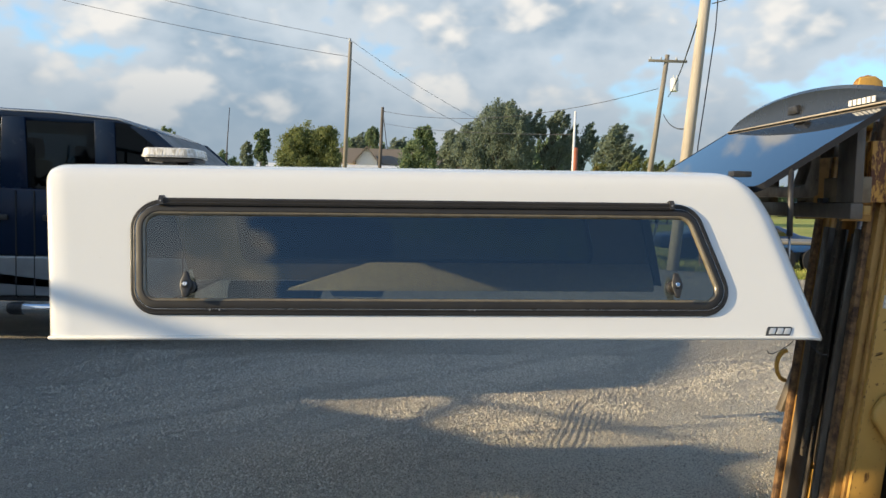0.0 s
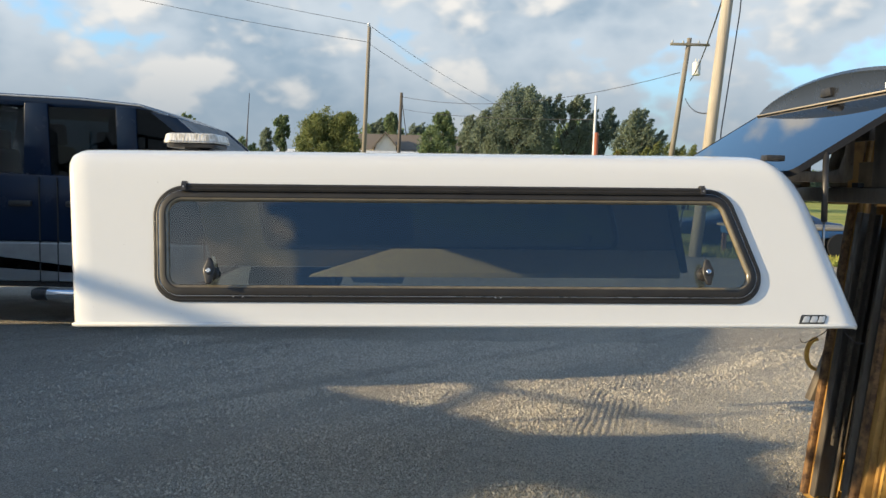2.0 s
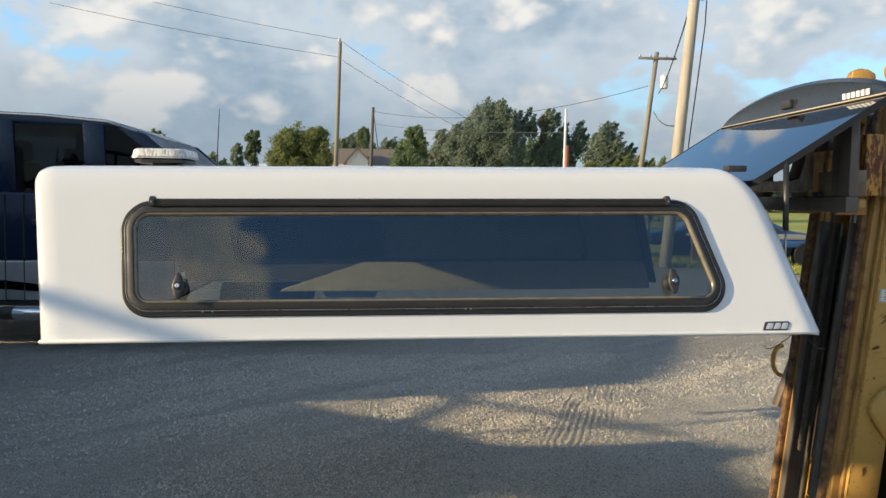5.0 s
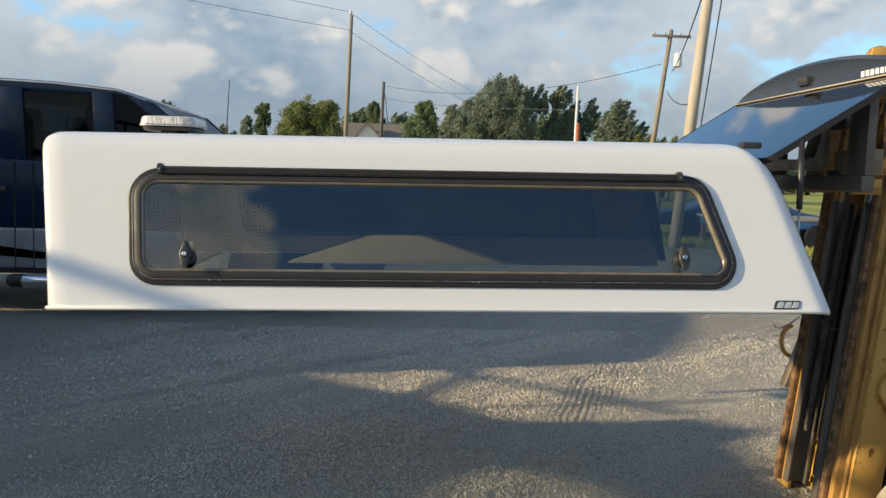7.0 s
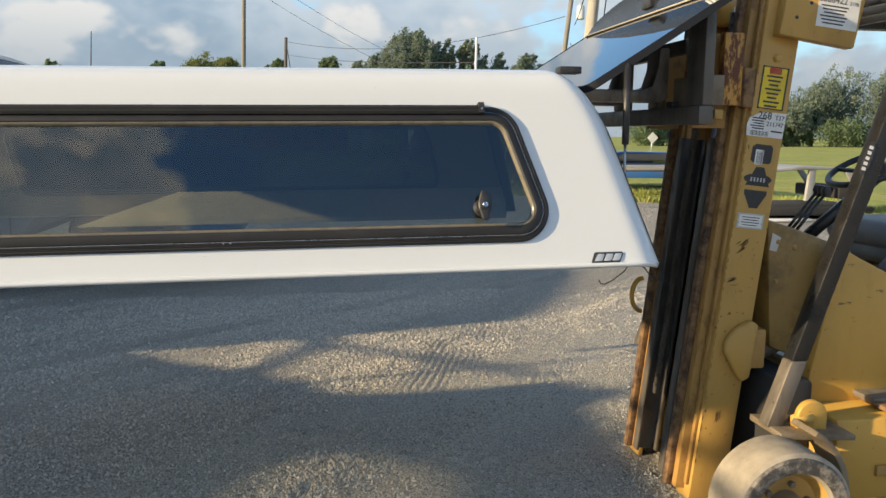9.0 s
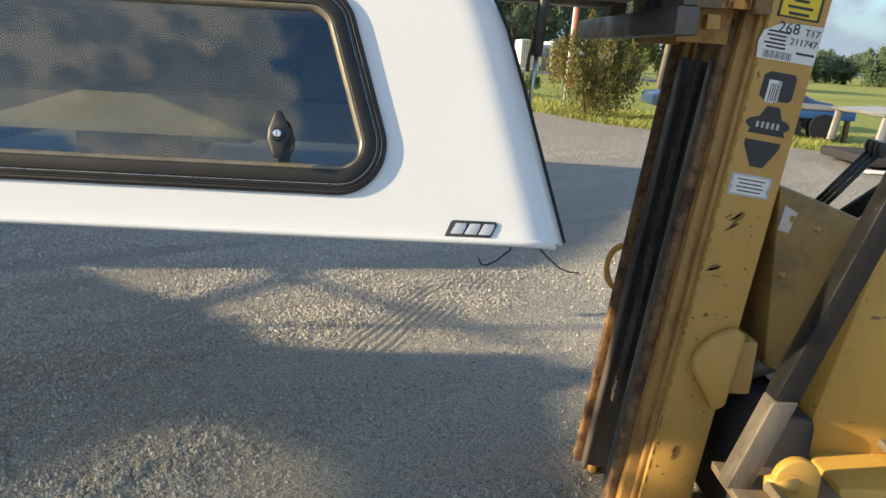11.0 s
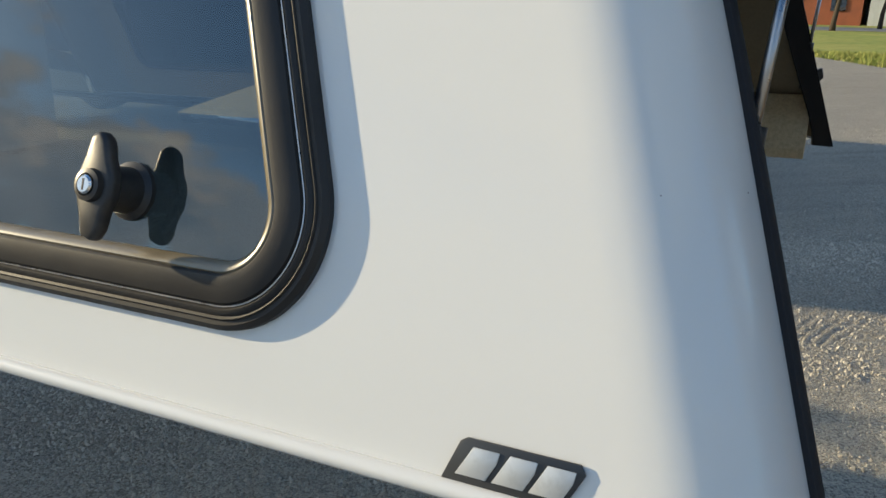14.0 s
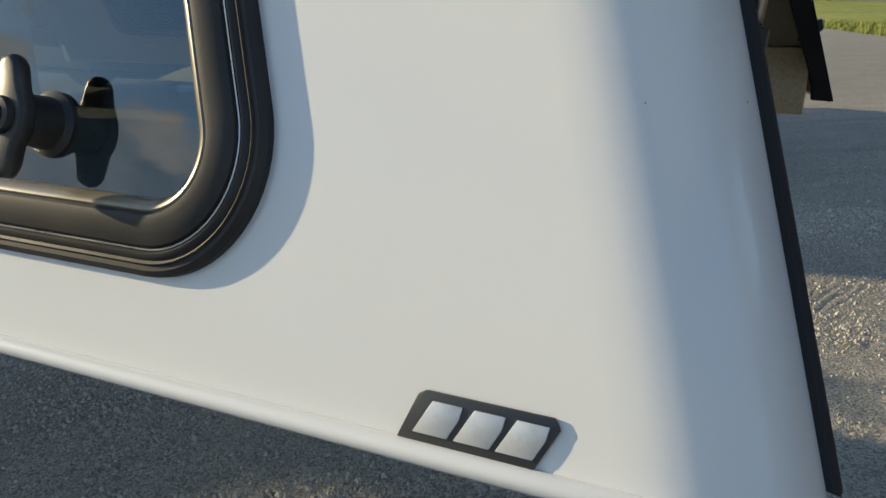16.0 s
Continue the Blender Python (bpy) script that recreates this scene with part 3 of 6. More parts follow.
def tread_mark(x, y):
    """How strongly a tyre's ribs are pressed in, and the ribs themselves."""
    c, s = math.cos(radians(19.5)), math.sin(radians(19.5))
    across, along = x * c - y * s, x * s + y * c
    worn = np.clip(1.8 * lumps(x, y, 0.13, 5, 70, 2.2) + 0.55, 0, 1) * np.clip((y - 3.95) / 0.4, 0.15, 1) * np.clip((5.9 - y) / 0.5, 0, 1)
    strip = np.clip((across + 0.66) / 0.08, 0, 1) * np.clip((-0.20 - across) / 0.08, 0, 1) + 0.45 * np.clip((across - 0.02) / 0.08, 0, 1) * np.clip((0.30 - across) / 0.08, 0, 1)
    rib = np.sin(2 * math.pi * (across + 0.010 * lumps(x, y, 0.12, 6) + 0.004 * np.sin(9 * along)) / 0.040)
    return strip * worn, rib


def height(x, y):
    """The yard's relief: wheel ruts, lumps of packed fines, pressed tyre ribs."""
    near = np.clip((7.5 - np.hypot(x - 0.5, y - 4.0)) / 2.0, 0, 1) * np.clip((y - 1.0) / 1.4, 0, 1)
    loose = looseness(x, y)
    press, rib = tread_mark(x, y)
    rough = (0.75 + 0.45 * loose) * (1 - 0.7 * press)
    h = 0.010 * lumps(x, y, 0.9, 7) + 0.006 * lumps(x, y, 0.30, 8, 43, 3) + 0.0035 * loose
    h += rough * (0.0045 * lumps(x, y, 0.085, 9, 43, 1.6) + 0.0050 * lumps(x, y, 0.040, 10) + 0.0046 * lumps(x, y, 0.021, 12))
    h += press * 0.0024 * np.clip(rib * 1.6, -1, 1)
    return near * h


def spaced(marks):
    """Grid lines: pairs (from, step), closer together where the yard lies near."""
    out = []
    for (a, step), (b, _) in zip(marks, marks[1:]):
        n = max(1, round((b - a) / step))
        out += [a + (b - a) * k / n for k in range(n)]
    return np.array(out + [marks[-1][0]])


gx = spaced([(-2500, 2000), (-500, 488), (-12, 1.2), (-6, 0.10), (-2.2, 0.022), (-1.1, 0.0095), (2.2, 0.022), (3.2, 0.10), (7, 0.5), (14, 486), (500, 2000), (2500, 0)])
gy = spaced([(-2500, 2000), (-500, 488), (-12, 1.5), (0, 0.10), (2.6, 0.018), (3.0, 0.0095), (5.7, 0.02), (7.2, 0.06), (11.5, 0.5), (26, 474), (500, 3000), (3500, 0)])
GX, GY = np.meshgrid(gx, gy)
GX, GY = GX.ravel(), GY.ravel()
cols, rows = len(gx), len(gy)
corner = (np.arange(rows - 1)[:, None] * cols + np.arange(cols - 1)[None]).ravel()
me = bpy.data.meshes.new("ground")
me.from_pydata(np.stack([GX, GY, height(GX, GY)], 1).tolist(), [], np.stack([corner, corner + 1, corner + cols + 1, corner + cols], 1).tolist())
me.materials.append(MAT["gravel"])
me.shade_smooth()
ground = tagged(new("ground", me), "pale crushed limestone gravel yard with wheel tracks", "ground", "", "structure")

# ---- truck cap ----
Y0, YC = 2.50, 3.39


def cz(u):
    return 0.925 + 0.0131 * u


def fu(v):
    return -1.072 - 0.160 * v


def ru(v):
    return 1.459 - 0.326 * v - (0.050 * ((v - 0.36) / 0.20) ** 2 if v > 0.36 else 0)


def section(off=0.0):
    """Half the cross-section from the bottom of a side to the ridge: pairs (y, v) and inward normals."""
    pts = [(Y0 + 0.33 * v, v) for v in (0.010, 0.05, 0.10, 0.20, 0.30, 0.40, 0.445, 0.47)]
    a, b, c, d = (Vector(p) for p in ((Y0 + 0.155, 0.47), (Y0 + 0.177, 0.532), (Y0 + 0.195, 0.546), (Y0 + 0.285, 0.554)))
    for k in range(1, 9):
        t = k / 8
        p = a * (1 - t) ** 3 + b * 3 * t * (1 - t) ** 2 + c * 3 * t * t * (1 - t) + d * t ** 3
        pts.append((p.x, p.y))
    for k in range(1, 7):
        t = k / 6
        pts.append((Y0 + 0.285 + (YC - Y0 - 0.285) * t, 0.554 + 0.019 * (1 - (1 - t) ** 2)))
    return pts


HALF = section()
FULL = [(y, v) for y, v in HALF] + [(2 * YC - y, v) for y, v in HALF[-2::-1]]


def inward(i):
    a, b = Vector(FULL[max(i - 1, 0)]), Vector(FULL[min(i + 1, len(FULL) - 1)])
    t = (b - a).normalized()
    return Vector((t.y, -t.x))


SLICES = [0, 0.004, 0.012, 0.03, 0.1, 0.25, 0.4, 0.55, 0.7, 0.82, 0.88, 0.92, 0.945, 0.960, 0.967, 0.973, 0.979, 0.984, 0.9885, 0.992, 0.9948, 0.997, 0.9987, 1.0]


def round_in(d, r=0.085):
    """How far the surface has turned in, d short of the rear edge."""
    return r - math.sqrt(max(r * r - (r - max(d, 0.0012)) ** 2, 0)) if d < r else 0.0


def cap_point(i, s, thick=0.0):
    y, v = FULL[i]
    a, b = fu(v), ru(v)
    u = a + (b - a) * s
    d, df = b - u, u - a
    e = thick
    e += round_in(d)
    if df < 0.025:
        e += 0.022 * ((0.025 - df) / 0.025) ** 2
    q = Vector((y, v)) + inward(i) * e
    return Vector((u, q.x, cz(u) + q.y))


cap = thing("truck_cap", (0.2, YC, 0.925), "white fibreglass truck cap with dark windows, held on forks", "truck cap")
bm = bmesh.new()
outer = [[bm.verts.new(cap_point(i, s)) for i in range(len(FULL))] for s in SLICES]
inner = [[bm.verts.new(cap_point(i, s, 0.018)) for i in range(len(FULL))] for s in SLICES]
nS, nI = len(SLICES), len(FULL)
for j in range(nS - 1):
    for i in range(nI - 1):
        bm.faces.new((outer[j][i], outer[j][i + 1], outer[j + 1][i + 1], outer[j + 1][i]))
        f = bm.faces.new((inner[j][i], inner[j + 1][i], inner[j + 1][i + 1], inner[j][i + 1]))
        f.material_index = 1
for j in range(nS - 1):
    bm.faces.new((outer[j][0], outer[j + 1][0], inner[j + 1][0], inner[j][0]))
    bm.faces.new((outer[j][-1], inner[j][-1], inner[j + 1][-1], outer[j + 1][-1]))
for i in range(nI - 1):
    bm.faces.new((outer[0][i], inner[0][i], inner[0][i + 1], outer[0][i + 1]))
    bm.faces.new((outer[-1][i], outer[-1][i + 1], inner[-1][i + 1], inner[-1][i]))
recalc(bm)
shell = part("shell", bm, ["white_gelcoat", "liner"], cap, "glossy white fibreglass shell, brown liner inside", 28)

WIN = [(-0.822, 0.078), (1.141, 0.077), (1.020, 0.434), (-0.862, 0.432)]
WR = [0.085, 0.082, 0.085, 0.085]


def on_side(u, v, h=0.0, far=False, ajar=0.0):
    """A point of the side's plane at height v, h proud of it; ajar swings it out at the foot."""
    h += ajar * max(0.0, (0.43 - v) / 0.354)
    y, z = Y0 + 0.33 * v - 0.95 * h, v + 0.313 * h
    return Vector((u, 2 * YC - y if far else y, cz(u) + z))


def side_ring(profile, far, ajar):
    """Sweeps pairs (inset, proud) round the window's outline."""
    rings = []
    for inset, h in profile:
        rings.append([on_side(p.x, p.y, h, far, ajar) for p in round_loop(WIN, WR, inset)])
    rings.append(rings[0])
    bm = bmesh.new()
    vs = [[bm.verts.new(p) for p in r] for r in rings[:-1]]
    vs.append(vs[0])
    n = len(vs[0])
    for A, B in zip(vs, vs[1:]):
        for k in range(n):
            bm.faces.new((A[k], A[(k + 1) % n], B[(k + 1) % n], B[k]))
    return recalc(bm)


def hole(far):
    loop = round_loop(WIN, WR, 0.022)
    a, b = (3.9, 4.6) if far else (2.2, 2.88)
    bm = bmesh.new()
    A = [bm.verts.new((p.x, a, cz(p.x) + p.y)) for p in loop]
    B = [bm.verts.new((p.x, b, cz(p.x) + p.y)) for p in loop]
    n = len(loop)
    bm.faces.new(A)
    bm.faces.new(B[::-1])
    for k in range(n):
        bm.faces.new((A[k], A[(k + 1) % n], B[(k + 1) % n], B[k]))
    return bm


cut(shell, [hole(False), hole(True)])

# front panel and the rolled lower edges
bm = bmesh.new()
A = [bm.verts.new(cap_point(i, 0.0, 0.015) + Vector((0.003, 0, 0))) for i in range(nI)]
B = [bm.verts.new(cap_point(i, 0.0, 0.015) + Vector((0.021, 0, 0))) for i in range(nI)]
bm.faces.new(A)
bm.faces.new(B[::-1])
for i in range(nI):
    bm.faces.new((A[i], A[(i + 1) % nI], B[(i + 1) % nI], B[i]))
recalc(bm)
front = part("front_panel", bm, "white_gelcoat", cap)
# the cab-side opening, clear down to the lower edge
FW = round_loop([(2.60, 0.80), (4.235, 0.80), (4.185, 1.412), (2.65, 1.412)], [0.09] * 4, 0)
cut(front, [prism([(p.x, p.y) for p in FW], "x", -1.4, -0.9)])
far_y = 2 * YC
bm = prism([(far_y - 2.535, 0.886), (far_y - 2.650, 0.886), (far_y - 2.650, 0.910), (far_y - 2.580, 1.030), (far_y - 2.568, 1.030)], "x", -0.56, 1.40, 0.003)
for v in bm.verts:
    # front end slanted to imitate the edge of the sunlit patch on the flange
    if v.co.x < -0.5:
        v.co.x += 3.0 * (v.co.z - 0.886)
    v.co.z += 0.0131 * v.co.x + 0.002
part("base_rail", bm, "carpet", cap, "tan carpeted base flange inside")
for far in (False, True):
    rings = []
    for u in (-1.072, -1.066, -0.6, 0.2, 0.9, 1.22, 1.36, 1.385, 1.405, 1.420, 1.432, 1.438):
        e = round_in(1.447 - u)
        k = 0.4 if u in (-1.072, 1.438) else 1.0
        ring = []
        for q in range(10):
            a = 2 * math.pi * q / 10
            ring.append(on_side(u, 0.0055 + k * 0.0068 * math.sin(a), 0.001 + k * 0.0085 * math.cos(a) - e, far))
        rings.append(ring)
    part("lower_rail", loft(rings), "white_gelcoat", cap, "rolled white lower edge", 60)
    # weather strip down the rear edge
    rings = []
    for i in (range(0, 12) if not far else range(nI - 1, nI - 13, -1)):
        p, q = cap_point(i, 1.0, -0.002), cap_point(i, 1.0, 0.018)
        if i in (0, nI - 1):
            k = 1 if i == 0 else nI - 2
            p, q = p.lerp(cap_point(k, 1.0, -0.002), 0.22), q.lerp(cap_point(k, 1.0, 0.018), 0.22)
        p2, q2 = p + Vector((0.007, 0, -0.003)), q + Vector((0.009, 0, -0.003))
        m1 = (p + p2) / 2 + (p - q) * 0.12
        rings.append([p - Vector((0.006, 0, 0)), m1, p2, q2, q])
    part("weather_strip", loft(rings), "soft_rubber", cap, "black rubber weather strip", 50)
rings = []
for i in range(11, nI - 11):
    p, q = cap_point(i, 1.0, 0.002), cap_point(i, 1.0, 0.026)
    rings.append([p, p + Vector((0.016, 0, -0.004)), q + Vector((0.018, 0, -0.004)), q])
part("header_strip", loft(rings), "soft_rubber", cap, "black rubber strip over the rear opening", 50)

DOOR_PROFILE = [(0.003, 0.004), (0.003, 0.0098), (0.0045, 0.0120), (0.0065, 0.0108), (0.0085, 0.0128), (0.0110, 0.0133), (0.0128, 0.0108), (0.0145, 0.0108),
                (0.0160, 0.0138), (0.0200, 0.0155), (0.0300, 0.0182), (0.0350, 0.0180), (0.0368, 0.0160), (0.0368, 0.004), (0.030, 0.002)]


def wing_handle(parent, u, v, far, ajar):
    """A wing knob on a stalk with a key lock in its face."""
    o = on_side(u, v, 0.006, far, ajar)
    nrm = Vector((0, 0.95 if far else -0.95, 0.313))
    up = Vector((0, 0.313 if not far else -0.313, 0.95))
    xd = up.cross(nrm).normalized()
    m = Matrix((xd, up, nrm)).transposed().to_4x4()
    m.translation = o
    outline = [(-0.009, -0.046), (0.006, -0.050), (0.014, -0.040), (0.017, -0.022), (0.024, -0.010), (0.024, 0.010), (0.016, 0.024), (0.011, 0.042),
               (0.002, 0.050), (-0.010, 0.046), (-0.015, 0.026), (-0.021, 0.010), (-0.021, -0.010), (-0.014, -0.026)]
    w = part("wing_handle", prism([(0.82 * a, 0.86 * b) for a, b in outline], "z", 0.029, 0.042, 0.004, m), "black_plastic", parent, "black plastic wing handle", 50)
    b = lathe([(0.0, 0.024), (0.004, 0.024), (0.007, 0.019), (0.020, 0.018), (0.031, 0.019)], (0, 0, 0), "z", 20)
    b.transform(m)
    part("stalk", b, "black_plastic", w)
    b = lathe([(0.040, 0.0135), (0.047, 0.0125), (0.048, 0.009), (0.045, 0.008)], (0, 0, 0), "z", 20)
    b.transform(m)
    part("lock_ring", b, "black_plastic", w)
    b = lathe([(0.043, 0.0075), (0.0485, 0.0075), (0.050, 0.006)], (0, 0, 0), "z", 16)
    b.transform(m)
    part("lock_cylinder", b, "chrome", w, "chrome key cylinder")
    b = box(-0.0007, -0.0045, 0.0495, 0.0007, 0.0045, 0.0504, m=m)
    part("key_slot", b, "black_plastic", w)


def side_window(far, ajar):
    w = part("outer_frame", side_ring([(-0.004, -0.004), (-0.004, 0.006), (0.0, 0.010), (0.028, 0.010), (0.030, 0.004), (0.030, -0.020), (0.026, -0.020), (0.020, -0.004)], far, 0), "rubber", cap, "black window flange", 40)
    d = part("window_frame", side_ring(DOOR_PROFILE, far, ajar), "rubber", cap, "thick black rubber window frame", 40)
    part("trim_line", side_ring([(0.0130, 0.0106), (0.0130, 0.0120), (0.0140, 0.0122), (0.0140, 0.0106)], far, ajar), "steel", d, "fine bright trim line")
    part("inner_lip", side_ring([(0.0370, 0.004), (0.0371, 0.0158), (0.0384, 0.0167), (0.0405, 0.0163), (0.0440, 0.0132), (0.0462, 0.0088), (0.0466, 0.004)], far, ajar), "glazing_lip", d, "inner glazing lip")
    bm = bmesh.new()
    loop = round_loop(WIN, WR, 0.040)
    f0 = [bm.verts.new(on_side(p.x, p.y, 0.002, far, ajar)) for p in loop]
    f1 = [bm.verts.new(on_side(p.x, p.y, 0.006, far, ajar)) for p in loop]
    bm.faces.new(f0).material_index = 1
    bm.faces.new(f1[::-1])
    for k in range(len(loop)):
        bm.faces.new((f0[k], f0[(k + 1) % len(loop)], f1[(k + 1) % len(loop)], f1[k])).material_index = 1
    recalc(bm)
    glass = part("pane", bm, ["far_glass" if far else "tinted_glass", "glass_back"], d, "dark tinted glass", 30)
    wing_handle(d, 0.924, 0.164, far, ajar)
    wing_handle(d, -0.655, 0.160, far, ajar)
    # hinge rail along the top with its end clips
    rings = []
    for u in (-0.765, 0.938):
        rings.append([on_side(u, v, h, far) for h, v in ((0.004, 0.417), (0.021, 0.415), (0.025, 0.421), (0.021, 0.426), (0.024, 0.432), (0.019, 0.439), (0.004, 0.441))])
    r = part("hinge_rail", loft(rings), "rubber", cap, "black hinge rail")
    for u in (-0.762, 0.935):
        c = bmesh.new()
        rings = [[on_side(x, v, h, far) for h, v in ((0.002, 0.418), (0.028, 0.416), (0.028, 0.436), (0.020, 0.447), (0.002, 0.447))] for x in (u - 0.008, u + 0.008)]
        loft(rings, bm=c)
        k = part("clip", c, "black_plastic", r)
        s = lathe([(0, 0.003), (0.003, 0.003)], (0, 0, 0), "y", 8)
        s.transform(Matrix.Translation(on_side(u, 0.426, 0.0305, far)))
        part("screw", s, "steel", k)
    if not far:
        for u in (0.245, 0.262, -0.58, -0.55):
            s = lathe([(0, 0.003), (0.002, 0.003)], on_side(u, 0.088, 0.017, far, ajar), "y", 8)
            part("screw", s, "steel", d)


side_window(False, 0.0)
side_window(True, 0.0)

# name plate low on the rear quarter: a dark slanted plate with three pale blocks
nrm = Vector((0, -0.95, 0.313))
m = frame_pose(on_side(1.2725, 0.0262, 0.0008), (1, 0, 0.0131), (0, 0.313, 0.95))
plate = part("name_plate", prism([(-0.0475, -0.0150), (0.0355, -0.0150), (0.0475, 0.0090), (0.0440, 0.0150), (-0.0320, 0.0150), (-0.0370, 0.0120)], "z", 0, 0.0022, 0.0008, m), "badge_dark", cap, "dark slanted name plate")
for x in (-0.022, 0.0035, 0.0285):
    q = [(x - 0.0155, -0.0098), (x + 0.0060, -0.0098), (x + 0.0120, 0.0020), (x + 0.0135, 0.0098), (x - 0.0050, 0.0098)]
    b = part("plate_block", prism(q, "z", 0.0022, 0.0034, 0.0004, m), "badge_light", plate, "pale raised block")

# raised rear hatch: glass, turned-up lip, handle
HA, HB = Vector((1.288, 0, 1.446)), Vector((1.778, 0, 1.760))
along = (HB - HA).normalized()
out_n = Vector((-along.z, 0, along.x))
HY0, HY1 = 2.735, 4.15


def hatch_pt(s, y, h):
    q = HA + along * s + out_n * h
    return Vector((q.x, y, q.z))


LEN = (HB - HA).length
loop = round_loop([(0, HY0), (LEN, HY0), (LEN, HY1), (0, HY1)], [0.03, 0.012, 0.012, 0.03])
bm = bmesh.new()
A, B = [bm.verts.new(hatch_pt(p.x, p.y, 0)) for p in loop], [bm.verts.new(hatch_pt(p.x, p.y, 0.006)) for p in loop]
bm.faces.new(A)
bm.faces.new(B[::-1])
for k in range(len(loop)):
    bm.faces.new((A[k], A[(k + 1) % len(loop)], B[(k + 1) % len(loop)], B[k]))
recalc(bm)
hatch = part("rear_hatch", bm, "dark_glass", cap, "raised rear hatch of dark mirroring glass", 30)
rim = bmesh.new()
rl = [round_loop([(0, HY0), (LEN, HY0), (LEN, HY1), (0, HY1)], [0.03, 0.012, 0.012, 0.03], k) for k in (-0.006, 0.020)]
rings = [[hatch_pt(p.x, p.y, h) for p in rl[k]] for k, h in ((0, 0.008), (0, -0.016), (1, -0.016), (1, -0.001))]
vs = [[rim.verts.new(p) for p in r] for r in rings]
for A, B in zip(vs, vs[1:]):
    for k in range(len(A)):
        rim.faces.new((A[k], A[(k + 1) % len(A)], B[(k + 1) % len(A)], B[k]))
part("hatch_rim", recalc(rim), "soft_rubber", hatch, "black rubber rim")
rings = []
NL = 24
for k in range(NL + 1):
    t = k / NL
    y = HY0 + (HY1 - HY0) * t
    bow = max(0.03, math.sin(math.pi * min(max(t, 0.004), 0.996)) ** 0.55)
    base = HB + along * 0.004
    lean = (out_n * 0.86 + along * 0.50).normalized()
    hgt = 0.115 * bow
    a = base + out_n * 0.010
    b = base + lean * (hgt * 0.45) + along * 0.012 * bow
    c = base + lean * hgt + along * 0.004
    d = c + along * 0.022 + lean * 0.004
    e = b + along * 0.030
    f = base + along * 0.030
    rings.append([Vector((p.x, y, p.z)) for p in (a, b, c, d, e, f)])
lip = part("hatch_lip", loft(rings), "door_paint", hatch, "dark painted turned-up lower lip of the hatch", 35)
tp = [hatch_pt(LEN + 0.001, HY0 + 0.01, 0.012), hatch_pt(LEN + 0.001, HY1 - 0.01, 0.012)]
part("trim_strip", tube(tp, 0.0036, 8), "beige_trim", lip, "beige trim strip")
lean = (out_n * 0.86 + along * 0.50).normalized()
hm = frame_pose(Vector((HB.x, 3.46, HB.z)) + lean * 0.055 - along * 0.004, (0, 1, 0), lean)
part("latch", prism([(-0.045, -0.018), (0.045, -0.018), (0.036, 0.02), (-0.036, 0.02)], "z", -0.004, 0.030, 0.006, hm), "black_plastic", lip, "black turning latch")
b = lathe([(0.02, 0.014), (0.048, 0.012)], (0, 0, 0), "z", 14)
b.transform(hm)
part("latch_knob", b, "black_plastic", lip)
sm = frame_pose(Vector((HB.x, 2.93, HB.z)) + lean * 0.035 - along * 0.010, (0, -1, 0), lean)
for k in range(6):
    part("sticker_bar", prism(rect(0.020, 0.022, -0.075 + 0.030 * k), "z", -0.003, 0.001, 0, sm @ pose(0, 0, 0, 0, 0, 0)), "label_white", lip, "white slanted sticker letters as plain bars")
bm = box(1.195, 2.735, 1.482, 1.262, 2.785, 1.503, 0.004)
part("hinge_cover", bm, "black_plastic", cap, "black hinge cover")
bm = box(1.195, 4.00, 1.482, 1.262, 4.05, 1.503, 0.004)
part("hinge_cover", bm, "black_plastic", cap)

# gas struts between the rear posts and the hatch
for y in (2.70, 4.08):
    dy = 0.035 if y < 3 else -0.035
    a, b = Vector((1.378, y - dy, 1.165)), Vector((1.404, y + dy, 1.515))
    d = (b - a)
    st = part("gas_strut", tube([a + d * 0.32, a + d * 0.98], 0.0105, 12), "black_plastic", cap, "black gas strut")
    part("rod", tube([a, a + d * 0.34], 0.0040, 10), "steel", st, "chrome piston rod")
    part("strut_end", tube([a - d * 0.03, a + d * 0.03], 0.009, 10), "black_plastic", st)
    part("strut_end", tube([a + d * 0.95, b], 0.008, 10), "black_plastic", st)
# catch on the far rear post, and loose wires under the near corner
part("catch", prism([(1.366, 1.066), (1.398, 1.074), (1.418, 1.095), (1.412, 1.118), (1.384, 1.106), (1.372, 1.090)], "y", 4.165, 4.195, 0.004), "black_plastic", cap, "black latch catch")
rings = []
for i in range(nI - 1, nI - 10, -1):
    e = cap_point(i, 1.0, 0.019) if i < nI - 1 else cap_point(i, 1.0, 0.019).lerp(cap_point(i - 1, 1.0, 0.019), 0.2)
    w = 0.034 + 0.006 * math.sin(5.0 * i)
    rings.append([e + Vector((0.004, 0.006, 0)), e + Vector((0.004, -0.010, 0)), e + Vector((-w, -0.006, 0)), e + Vector((-w - 0.004, 0.010, 0))])
part("inner_seal", loft(rings), "soft_rubber", cap, "broad black rubber seal inside the rear post", 40)
part("loose_wire", tube([(1.385, 2.555, 0.945), (1.41, 2.565, 0.925), (1.43, 2.575, 0.905), (1.455, 2.583, 0.884), (1.472, 2.587, 0.877), (1.495, 2.587, 0.876)], 0.0017, 6), "cable", cap, "thin black loose wire")
part("loose_wire", tube([(1.365, 2.56, 0.945), (1.355, 2.58, 0.915), (1.335, 2.61, 0.885), (1.318, 2.632, 0.868), (1.308, 2.638, 0.868), (1.302, 2.640, 0.880)], 0.0017, 6), "cable", cap, "thin black loose wire")

